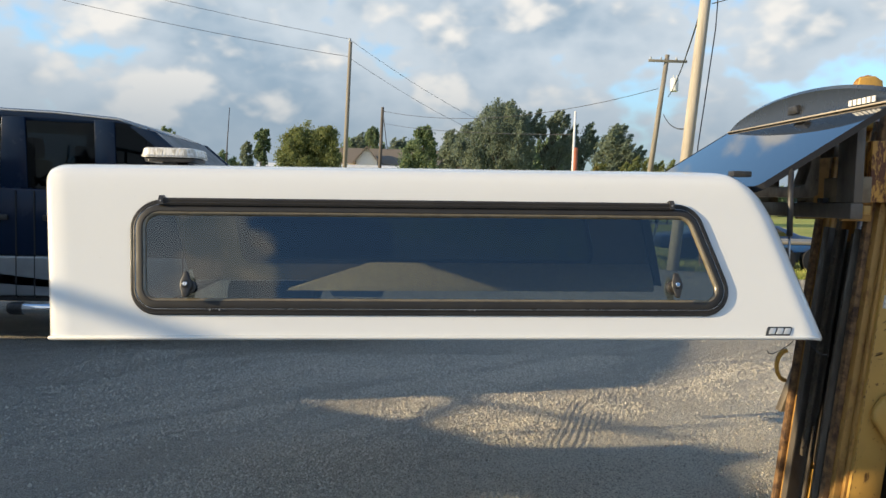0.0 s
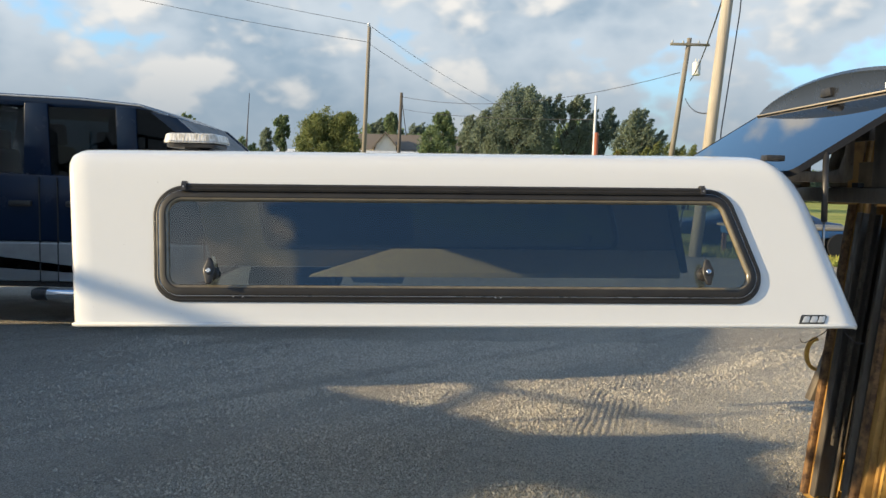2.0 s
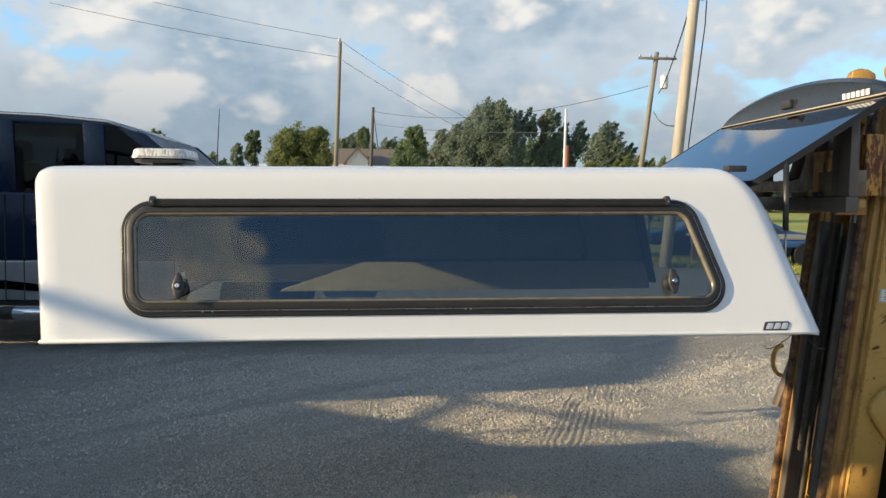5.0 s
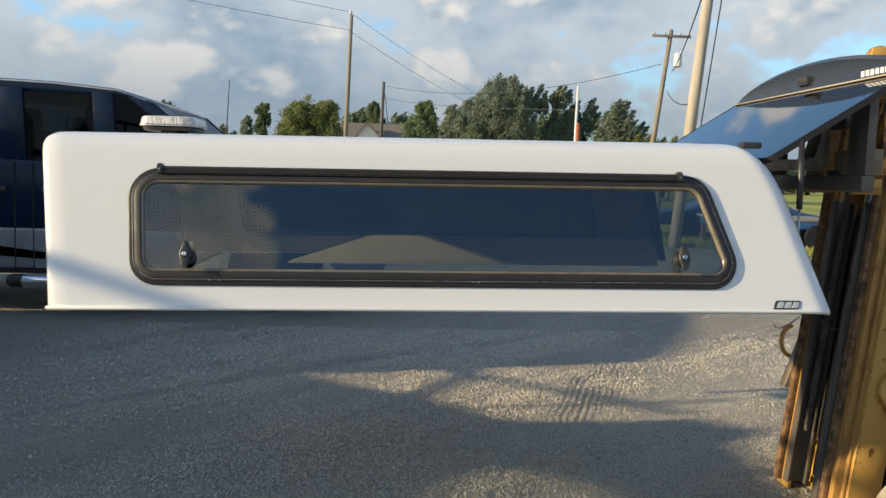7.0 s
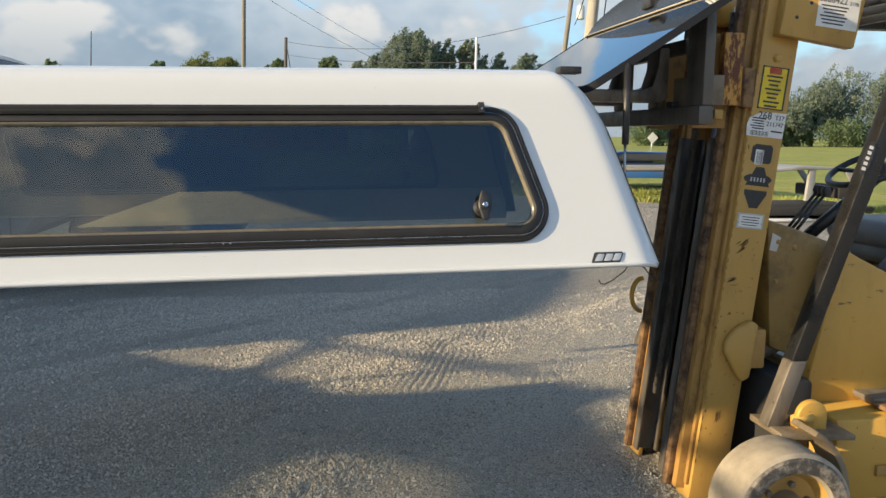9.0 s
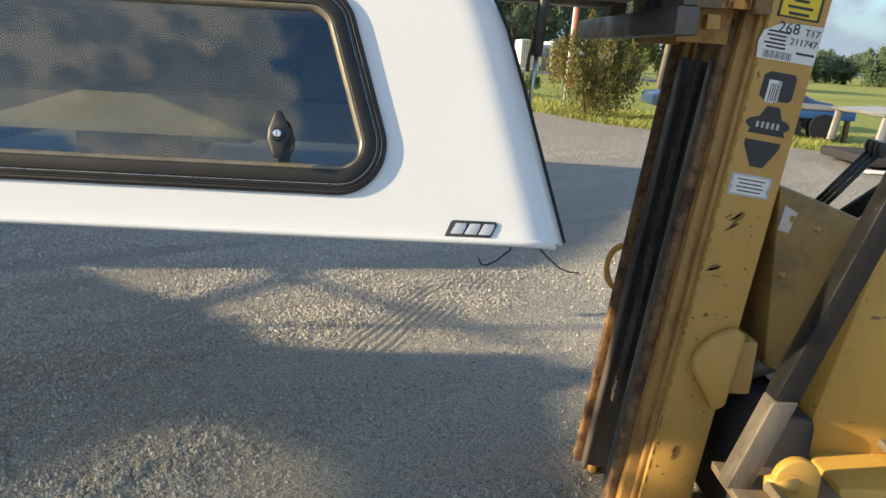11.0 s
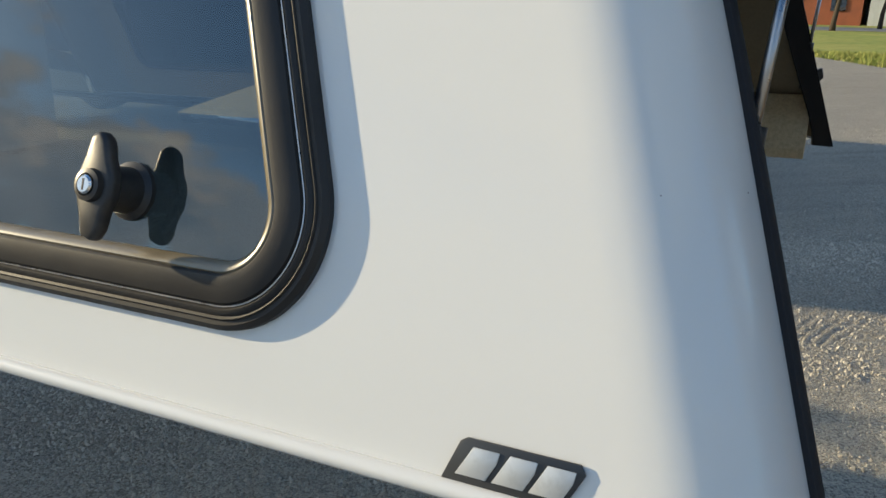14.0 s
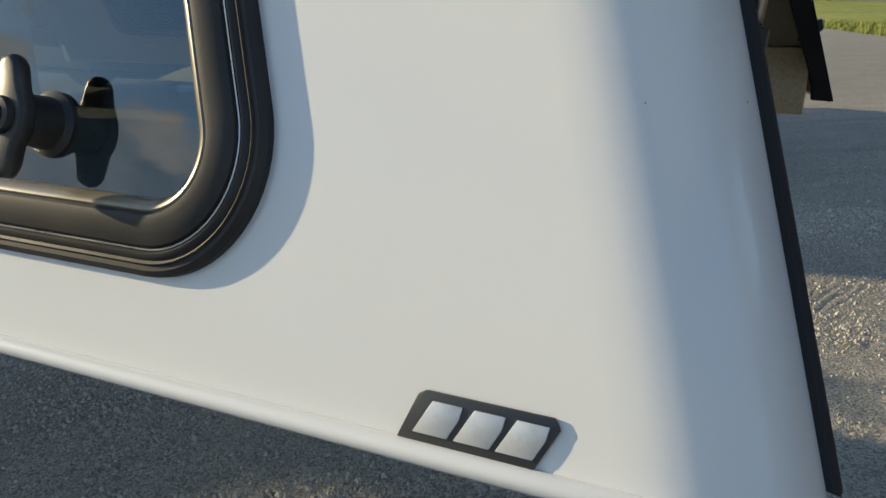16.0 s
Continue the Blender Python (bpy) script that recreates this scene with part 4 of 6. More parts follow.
# beacon light bar on the roof
bar = thing("beacon_bar", (-0.925, YC, 1.512), "clear-lens mini beacon light bar on the white cap roof", "light bar")
def rounded_box(x0, y0, x1, y1, z0, z1, r, taper=0.0, seg=6):
    lo = round_loop([(x0, y0), (x1, y0), (x1, y1), (x0, y1)], [r] * 4, 0, seg)
    hi = round_loop([(x0, y0), (x1, y0), (x1, y1), (x0, y1)], [r] * 4, taper, seg)
    hh = round_loop([(x0, y0), (x1, y0), (x1, y1), (x0, y1)], [r] * 4, taper + 0.012, seg)
    return loft([[Vector((p.x, p.y, z0)) for p in lo], [Vector((p.x, p.y, z1 - 0.006)) for p in hi], [Vector((p.x, p.y, z1)) for p in hh]])
part("base", rounded_box(-1.045, 3.25, -0.805, 3.53, 1.528, 1.548, 0.05, -0.006), "black_plastic", bar, "black base", 40)
part("lens", rounded_box(-1.062, 3.235, -0.788, 3.545, 1.548, 1.590, 0.06, 0.010), "lens_clear", bar, "clear ribbed lens", 40)
for y in (3.29, 3.49):
    part("foot", box(-1.02, y - 0.02, 1.505, -0.83, y + 0.02, 1.516, 0.003), "black_plastic", bar)
    part("foot_post", box(-0.96, y - 0.012, 1.516, -0.89, y + 0.012, 1.529, 0.003), "black_plastic", bar)
part("lens_seam", rounded_box(-1.064, 3.233, -0.786, 3.547, 1.556, 1.559, 0.06, 0.0), "steel", bar)

bar.location.z = 1.487
bar.scale = (0.83, 0.83, 0.92)

# ---- fork lift ----
lift = thing("forklift", (2.3, 3.135, 0), "worn yellow forklift with rusty mast, its forks under the cap roof", "forklift")
PIV = Matrix.Translation((1.74, 3.135, 0.0))
LEAN_M = PIV @ pose(0, 0, 0, 0, 6.1, 0) @ PIV.inverted()
FY = 3.135


def mirror_y(y):
    return 2 * FY - y


def channel(x0, x1, yw, yd, t, z0, z1, bev=0.003):
    """A channel section: web at yw, flanges reaching to yd; walls t thick."""
    s = 1 if yd > yw else -1
    pts = [(x0, yw), (x1, yw), (x1, yd), (x1 - t, yd), (x1 - t, yw + s * t), (x0 + t, yw + s * t), (x0 + t, yd), (x0, yd)]
    return prism(pts, "z", z0, z1, bev, LEAN_M)


for near in (True, False):
    f = (lambda y: y) if near else mirror_y
    part("mast_channel", channel(1.735, 1.866, f(2.870), f(2.965), 0.020, 0.004, 1.86), "mast_paint", lift, "outer mast channel in worn yellow")
    part("wear_strip", box(1.722, min(f(2.884), f(2.902)), 0.07, 1.7345, max(f(2.884), f(2.902)), 1.85, 0.002, m=LEAN_M), "rusty_yellow", lift)
    part("inner_rail", channel(1.700, 1.850, f(2.912), f(2.990), 0.016, 0.045, 1.80), "rusty_yellow", lift, "rusty inner mast rail")
    part("guide_rail", channel(1.688, 1.780, f(3.000), f(3.040), 0.012, 0.055, 1.30), "oily_steel", lift, "greasy black guide rail")
    part("front_lip", box(1.676, min(f(2.940), f(2.972)), 0.045, 1.6995, max(f(2.940), f(2.972)), 1.79, 0.003, m=LEAN_M), "rust", lift)
part("tilt_cross_member", box(1.79, 2.90, 0.10, 1.85, 3.37, 0.24, 0.006, m=LEAN_M), "yellow_paint", lift)
part("mast_cross_member", box(1.80, 2.90, 1.74, 1.855, 3.37, 1.84, 0.006, m=LEAN_M), "yellow_paint", lift)
part("lift_cylinder", tube([LEAN_M @ Vector((1.79, FY, z)) for z in (0.12, 0.13, 1.28, 1.29)], [0.03, 0.046, 0.046, 0.03], 20), "greasy_steel", lift, "greasy lift cylinder")
part("lift_rod", tube([LEAN_M @ Vector((1.79, FY, z)) for z in (1.28, 1.78)], 0.026, 16), "steel", lift, "steel lift rod")
for y in (3.06, 3.21):
    ch = bmesh.new()
    for k in range(36):
        z = 0.30 + 0.040 * k
        box(1.716, y - 0.012, z, 1.726, y + 0.012, z + 0.032, bm=ch)
        box(1.712, y - 0.008, z + 0.030, 1.730, y + 0.008, z + 0.042, bm=ch)
    ch.transform(LEAN_M)
    part("lift_chain", ch, "greasy_steel", lift, "greasy leaf chain", 0)
# dark sheet added for the shaded depth between the rails
part("mast_screen", box(1.830, 2.92, 0.25, 1.836, 3.35, 1.25, m=LEAN_M), "oily_steel", lift, "dark plate standing in for shade between the rails")
part("side_hose", tube([LEAN_M @ Vector((1.712, 3.05, z)) for z in (0.25, 0.8, 1.34)], 0.009, 10), "steel", lift, "bright worn hose guard")

# carriage, backrest plates, forks
CX = 1.655
part("lower_bar", box(CX, 2.79, 1.340, CX + 0.05, 3.86, 1.400, 0.005), "oily_steel", lift, "dark lower carriage bar")
part("upper_bar", box(CX + 0.055, 3.02, 1.585, CX + 0.085, 3.84, 1.635, 0.005), "greasy_steel", lift, "dark upper carriage bar")
for y in (2.92, 3.26):
    part("carriage_plate", prism([(CX + 0.045, 1.33), (CX + 0.165, 1.33), (CX + 0.185, 1.64), (CX + 0.080, 1.64)], "y", y, y + 0.022, 0.003), "rusty_yellow", lift, "rusty yellow carriage plate")
part("carriage_upright", box(CX + 0.010, 2.79, 1.4005, CX + 0.045, 2.91, 1.70, 0.004), "oily_steel", lift, "dark worn carriage upright")
part("carriage_upright", box(CX + 0.052, 2.895, 1.4005, CX + 0.090, 2.917, 1.70, 0.004), "oily_steel", lift, "dark worn carriage upright")
part("carriage_block", box(CX + 0.012, 2.882, 1.4005, CX + 0.050, 3.005, 1.497, 0.004), "grey_brown_steel", lift, "grey-brown steel block")
part("carriage_block", box(CX + 0.012, 3.13, 1.4005, CX + 0.045, 3.21, 1.60, 0.004), "grey_brown_steel", lift, "grey-brown steel block")
part("carriage_block", box(CX + 0.015, 3.46, 1.4005, CX + 0.06, 3.55, 1.60, 0.004), "grey_brown_steel", lift, "grey-brown steel block")
part("fork_pin", box(CX - 0.015, 2.955, 1.3995, CX + 0.010, 3.000, 1.418, 0.003), "soft_rubber", lift)
part("carriage_block", box(1.712, 2.852, 1.402, 1.772, 2.893, 1.502, 0.004), "grey_brown_steel", lift, "grey-brown steel block")
part("roller_pad", box(1.742, 2.850, 1.358, 1.772, 2.885, 1.390, 0.003), "mast_paint", lift, "small tan stop block")
part("chain_anchor", box(1.774, 2.866, 1.405, 1.842, 2.90, 1.640, 0.004), "flaking_orange", lift, "flaking orange-rust anchor plate")
part("roller_plate", box(1.846, 2.858, 1.398, 1.882, 2.888, 1.527, 0.003), "rust", lift, "rust-red roller plate")
for y in (3.015, 3.34):
    prof = [(CX - 0.036, 1.600), (CX - 0.002, 1.600), (CX - 0.002, 1.432), (CX - 0.030, 1.418), (0.95, 1.420), (0.62, 1.448), (0.62, 1.459), (CX - 0.10, 1.459), (CX - 0.060, 1.472), (CX - 0.042, 1.530)]
    part("fork", prism(prof, "y", y, y + 0.10, 0.003), "greasy_steel", lift, "dark worn steel fork")

# hoses low between the rails
for k in range(2):
    pts = []
    for q in range(13):
        a = math.pi * (0.5 + q / 12)
        pts.append((1.800 + 0.046 * math.cos(a) + 0.004 * k, 3.475 + 0.014 * k, 0.640 + 0.070 * math.sin(a)))
    part("hose", tube(pts, 0.009, 8), "hose_yellow", lift, "yellow hydraulic hose")

# decals on the near channel
WEB = LEAN_M @ pose(0, 2.8695, 0.045, 90, 0, 0)


def decal(name, x, z, w, h, material, label="", depth=0.0012, pts=None, off=0.0, parent=None):
    q = pts or rect(w, h)
    return part(name, prism([(x + a, z + b) for a, b in q], "z", off, off + depth, 0, WEB), material, parent or lift, label, 0)


t1 = decal("warning_decal", 1.800, 1.433, 0.098, 0.142, "label_yellow", "yellow warning decal")
for k in range(8):
    decal("decal_line", 1.800, 1.471 - 0.014 * k, 0.058 - 0.012 * (k % 3), 0.006, "label_ink", "", 0.0004, off=0.0012, parent=t1)
decal("decal_crest", 1.800, 1.489, 0.044, 0.020, "label_red", "", 0.0004, off=0.0012, parent=t1)
for dz in (-0.0685, 0.0685):
    decal("decal_edge", 1.800, 1.433 + dz, 0.097, 0.004, "label_ink", "", 0.0004, off=0.0012, parent=t1)
for dx in (-0.0455, 0.0455):
    decal("decal_edge", 1.800 + dx, 1.433, 0.006, 0.136, "label_ink", "", 0.0004, off=0.0012, parent=t1)
t2 = decal("paper_tag", 1.795, 1.311, 0.140, 0.085, "label_white", "torn white paper tag with print and bar code", pts=[(-0.064, -0.042), (0.068, -0.040), (0.070, 0.044), (0.010, 0.042), (-0.030, 0.037), (-0.050, 0.024), (-0.062, 0.018), (-0.069, -0.006)])
part("tag_text", text_mesh("268", 0.034, WEB @ pose(1.787, 1.340, 0.0018)), "label_ink", t2, "", 0)
part("tag_text", text_mesh("T17", 0.022, WEB @ pose(1.842, 1.337, 0.0018)), "label_ink", t2, "", 0)
part("tag_text", text_mesh("211747", 0.021, WEB @ pose(1.828, 1.314, 0.0018)), "label_ink", t2, "", 0)
for k in range(16):
    decal("bar_line", 1.744 + 0.0042 * k, 1.2805, 0.0012 + 0.0014 * (k * 7 % 3) / 2, 0.016, "label_ink", "", 0.0004, off=0.0012, parent=t2)
for k in range(5):
    decal("print_line", 1.768 - 0.004 * (k % 2), 1.330 - 0.0085 * k, 0.050 - 0.006 * (k % 3), 0.0040, "label_ink", "", 0.0004, off=0.0012, parent=t2)
decal("print_line", 1.838, 1.2915, 0.042, 0.005, "label_ink", "", 0.0004, off=0.0012, parent=t2)
# maker's mark: three plain dark blocks, one under the other
b = decal("mark_block", 1.800, 1.214, 0, 0, "label_ink", "faded black mark, plain block", 0.0008, [(-0.040, -0.024), (-0.028, -0.032), (0.030, -0.032), (0.037, -0.024), (0.037, 0.022), (0.030, 0.031), (-0.026, 0.031), (-0.039, 0.022)])
st = decal("white_sticker", 1.790, 1.202, 0.030, 0.050, "label_white", "small white warning sticker", 0.0006, off=0.0009)
for k in range(4):
    decal("print_line", 1.782 + 0.005 * k, 1.200, 0.0022, 0.040, "label_ink", "", 0.0003, off=0.0015, parent=st)
part("mark_block", prism([(1.800 + a, 1.137 + c) for a, c in ((-0.044, -0.032), (-0.018, -0.032), (0.018, -0.032), (0.044, -0.032), (0.016, 0.032), (-0.014, 0.032))], "z", 0, 0.0008, 0, WEB), "label_ink", lift, "faded black mark, plain block", 0)
ov = [(0.052 * math.cos(a), 0.018 * math.sin(a)) for a in (2 * math.pi * k / 24 for k in range(24))]
ovd = decal("oval_sticker", 1.798, 1.128, 0, 0, "badge_dark", "dark oval sticker", 0.0006, ov, 0.0009)
for k in range(5):
    decal("sticker_bar", 1.774 + 0.012 * k, 1.126, 0.006, 0.014, "label_silver", "", 0.0004, off=0.0015, parent=ovd)
decal("mark_block", 1.798, 1.060, 0, 0, "label_ink", "faded black mark, plain block", 0.0008, [(-0.015, -0.031), (0.015, -0.031), (0.042, 0.017), (0.042, 0.030), (-0.042, 0.030), (-0.042, 0.017)])
t3 = decal("silver_plate", 1.796, 0.984, 0.098, 0.052, "label_silver", "silver data plate")
decal("plate_field", 1.796, 0.984, 0.086, 0.042, "label_white", "", 0.0004, off=0.0012, parent=t3)
for k in range(4):
    decal("print_line", 1.796, 0.997 - 0.009 * k, 0.066 - 0.01 * (k % 2), 0.0028, "label_ink", "", 0.0003, off=0.0016, parent=t3)
for dx in (-0.044, 0.044):
    part("plate_screw", (lambda q: (q.transform(WEB @ pose(1.796 + dx, 0.977, 0)), q)[1])(lathe([(0.0012, 0.0035), (0.0035, 0.003)], (0, 0, 0), "z", 8)), "steel", t3)
# box bracket at the mast head with its shipping label
hb = part("head_plate", prism([(1.765, 1.600), (2.040, 1.590), (2.070, 1.93), (1.775, 1.93)], "z", 0.0, 0.045, 0.006, WEB), "mast_paint", lift, "yellow steel head plate, toned tan for shade")
lb = decal("shipping_label", 1.960, 1.697, 0.150, 0.105, "label_white", "white shipping label", off=0.0455, parent=hb)
part("label_text", text_mesh("2868422", 0.030, WEB @ pose(1.935, 1.733, 0.0468)), "label_ink", lb, "", 0)
part("label_text", text_mesh("217B", 0.016, WEB @ pose(2.012, 1.729, 0.0468)), "label_ink", lb, "", 0)
for k in range(6):
    decal("print_line", 1.945, 1.713 - 0.011 * k, 0.100 - 0.012 * (k % 3), 0.0045, "label_ink", "", 0.0004, off=0.0467, parent=lb)
for k in range(4):
    part("plate_hole", (lambda q: (q.transform(WEB @ pose(1.815 + 0.022 * (k % 3), 1.737 - 0.04 * (k // 3) - 0.012 * k, 0)), q)[1])(lathe([(0.044, 0.006), (0.0464, 0.006)], (0, 0, 0), "z", 10)), "label_ink", hb)
part("mast_bolt", (lambda q: (q.transform(WEB @ pose(1.797, 1.533, 0)), q)[1])(lathe([(0.0, 0.016), (0.006, 0.016), (0.012, 0.010)], (0, 0, 0), "z", 6)), "mast_paint", lift, "painted hex bolt")
# pivot boss at the foot of the near channel
part("pivot_boss", prism([(1.895, 0.455), (1.925, 0.470), (1.948, 0.66), (1.918, 0.675), (1.86, 0.645), (1.828, 0.600), (1.826, 0.565)], "y", 2.838, 2.869, 0.010), "mast_paint", lift, "yellow pivot boss", 50)
part("pivot_block", box(1.925, 2.85, 0.50, 1.985, 2.99, 0.64, 0.008), "rusty_yellow", lift)
part("tilt_cylinder", tube([(1.93, 2.95, 0.50), (2.25, 2.95, 0.62)], 0.03, 14), "greasy_steel", lift, "greasy tilt cylinder")

# body
part("cowl", prism([(2.030, 0.56), (2.33, 0.45), (2.33, 0.905), (2.10, 0.985), (1.990, 1.020)], "y", 2.90, 3.40, 0.012), "grimy_paint", lift, "grimy yellow front cowl, paint darkened for shade")
# dark block added to imitate the shaded gap between mast and cowl
part("front_axle", box(1.99, 2.76, 0.10, 2.119, 3.60, 0.48, 0.02), "dark_interior", lift, "dark block standing in for the shaded gap below the cowl")
for x, z in ((1.985, 0.94), (1.985, 0.80), (2.05, 0.92)):
    part("rivet", lathe([(-0.006, 0.006), (0.0, 0.010)], (x + 0.05, 2.8995, z), "y", 8), "rusty_yellow", lift)
part("side_panel", prism([(2.106, 0.378), (2.447, 0.355), (2.424, 0.826), (2.211, 0.930)], "y", 2.800, 2.880, 0.010), "yellow_paint", lift, "yellow side panel, scuffed")
part("chassis", prism([(2.12, 0.10), (3.45, 0.10), (3.45, 0.385), (2.12, 0.385)], "y", 2.63, 3.64, 0.012), "yellow_paint", lift, "yellow chassis side")
part("side_rail", box(2.27, 2.615, 0.185, 3.3, 2.6295, 0.222, 0.004), "rusty_yellow", lift)
part("step", box(2.31, 2.60, 0.395, 2.85, 2.95, 0.412, 0.004), "rust", lift, "worn bare steel step")
part("hood", prism([(2.62, 0.40), (3.50, 0.40), (3.50, 0.86), (2.52, 0.80), (2.50, 0.55)], "y", 2.86, 3.42, 0.02), "yellow_paint", lift, "yellow engine hood")
part("floor_plate", box(2.30, 2.70, 0.405, 2.64, 3.55, 0.425, 0.004), "greasy_steel", lift)
part("counterweight", prism([(3.30, 0.20), (3.72, 0.24), (3.78, 0.55), (3.62, 0.92), (3.30, 0.92)], "y", 2.66, 3.61, 0.05), "yellow_paint", lift, "yellow counterweight")
part("seat_base", box(2.58, 2.93, 0.82, 3.08, 3.38, 0.90, 0.03), "seat_vinyl", lift, "grey vinyl seat", 50)
sb = box(2.56, 2.91, 0.88, 3.06, 3.40, 0.985, 0.045, 3)
part("seat_cushion", sb, "seat_vinyl", lift, "scuffed grey seat cushion", 60)
part("seat_back", prism([(3.02, 0.93), (3.16, 0.93), (3.26, 1.30), (3.16, 1.33)], "y", 2.93, 3.38, 0.04), "seat_vinyl", lift, "grey vinyl seat back", 60)
part("seat_cover", loft([[Vector((2.50 + 0.02 * k, 2.86 + 0.04 * abs(k - 3), 0.80 + 0.035 * k - 0.03 * (k == 6))) + Vector((0.035 * math.cos(a) * (1.3 if k % 2 else 1), 0.05 * math.sin(a) * (1.2 if k in (2, 4) else 1), 0.02 * math.sin(2 * a + k))) for a in (2 * math.pi * q / 12 for q in range(12))] for k in range(7)]), "seat_vinyl", lift, "crumpled grey cover over the seat edge", 60)
# steering wheel and column
SWC, SWN = Vector((2.60, 3.16, 1.195)), Vector((-0.42, 0.0, 0.91)).normalized()
a1 = Vector((0, 1, 0))
a2 = SWN.cross(a1)
sw = part("steering_wheel", tube([SWC + (a1 * math.cos(q) + a2 * math.sin(q)) * 0.175 for q in (2 * math.pi * k / 36 for k in range(36))], 0.0125, 10, True), "black_plastic", lift, "black steering wheel", 60)
for q in (0.3, 2.4, 4.5):
    part("spoke", tube([SWC - SWN * 0.03, SWC + (a1 * math.cos(q) + a2 * math.sin(q)) * 0.17], 0.009, 8), "black_plastic", sw)
part("hub", tube([SWC - SWN * 0.05, SWC + SWN * 0.004], 0.035, 16), "black_plastic", sw)
part("column", tube([SWC - SWN * 0.04, (2.30, 3.16, 0.90)], 0.024, 12), "black_paint", lift, "black steering column")
for k, y in enumerate((2.98, 3.02, 3.06)):
    lv = part("lever", tube([(2.14 + 0.01 * k, y, 0.95), (2.26 + 0.01 * k, y, 1.10)], 0.006, 8), "black_paint", lift, "dark control lever")
    part("lever_knob", lathe([(-0.02, 0.010), (0, 0.017), (0.018, 0.012)], (2.265 + 0.01 * k, y, 1.11), "z", 12), "black_plastic", lv)
# overhead guard
PSL = (2.28 - 1.852) / (1.715 - 0.432)
for y in (2.60, 3.60):
    def px(z):
        return 1.862 + PSL * (z - 0.432)
    pts = [(px(0.60), 0.60), (px(0.60) + 0.056, 0.60), (px(1.80) + 0.056, 1.80), (px(1.80), 1.80)]
    part("guard_post", prism(pts, "y", y, y + 0.055, 0.006), "black_paint", lift, "black overhead guard post, paint chipped")
    part("post_foot", prism([(px(0.385), 0.385), (px(0.385) + 0.056, 0.385), (px(0.5999) + 0.056, 0.5999), (px(0.5999), 0.5999)], "y", y, y + 0.055, 0.006), "greasy_steel", lift, "greyer foot of the guard post, below 0.6 m")
    if y < 3:
        part("foot_plate", prism([(1.858, 0.368), (2.12, 0.350), (2.12, 0.370), (1.858, 0.390)], "y", y - 0.06, y + 0.12, 0.004), "grey_brown_steel", lift, "worn brown foot plate")
    part("rear_post", prism([(3.30, 0.90), (3.36, 0.90), (3.30, 1.80), (3.24, 1.80)], "y", y, y + 0.055, 0.006), "black_paint", lift, "black rear guard post")
    part("roof_rail", box(2.27, y, 1.775, 3.36, y + 0.055, 1.835, 0.006), "black_paint", lift, "black guard roof rail")
for k in range(7):
    part("roof_bar", box(2.33 + 0.15 * k, 2.655, 1.785, 2.36 + 0.15 * k, 3.60, 1.825, 0.004), "black_paint", lift)
ovm = frame_pose((2.120, 2.5985, 1.240), (PSL, 0, 1), (-1, 0, PSL))
ovp = part("post_decal", plate_on([(0.055 * math.cos(a), 0.016 * math.sin(a)) for a in (2 * math.pi * k / 24 for k in range(24))], 0.001, ovm), "label_ink", lift, "black oval decal with pale bars", 0)
for k in range(5):
    part("sticker_bar", plate_on(rect(0.010, 0.014, -0.034 + 0.017 * k), 0.0006, ovm @ pose(0, 0, 0.001)), "label_white", ovp, "", 0)
# lug beside the post foot
lg = []
for k in range(13):
    a = math.pi * k / 12
    lg.append((1.995 + 0.052 * math.cos(a), 0.420 + 0.052 * math.sin(a)))
lg += [(1.943, 0.360), (2.047, 0.360)]
part("lug", prism(lg, "y", 2.585, 2.610, 0.005), "yellow_paint", lift, "yellow rounded lug", 50)
part("lug_pin", tube([(1.93, 2.60, 0.405), (1.995, 2.60, 0.412)], [0.018, 0.024], 14), "yellow_paint", lift)
# curved fender bracket behind the near wheel
arc = [(1.80 + rr * math.cos(a), 0.205 + rr * math.sin(a)) for rr, order in ((0.232, range(11)), (0.252, range(10, -1, -1))) for a in (radians(-10 + 7.0 * k) for k in order)]
part("fender_bracket", prism(arc, "y", 2.46, 2.585, 0.004), "grey_brown_steel", lift, "worn curved brown fender bracket", 40)
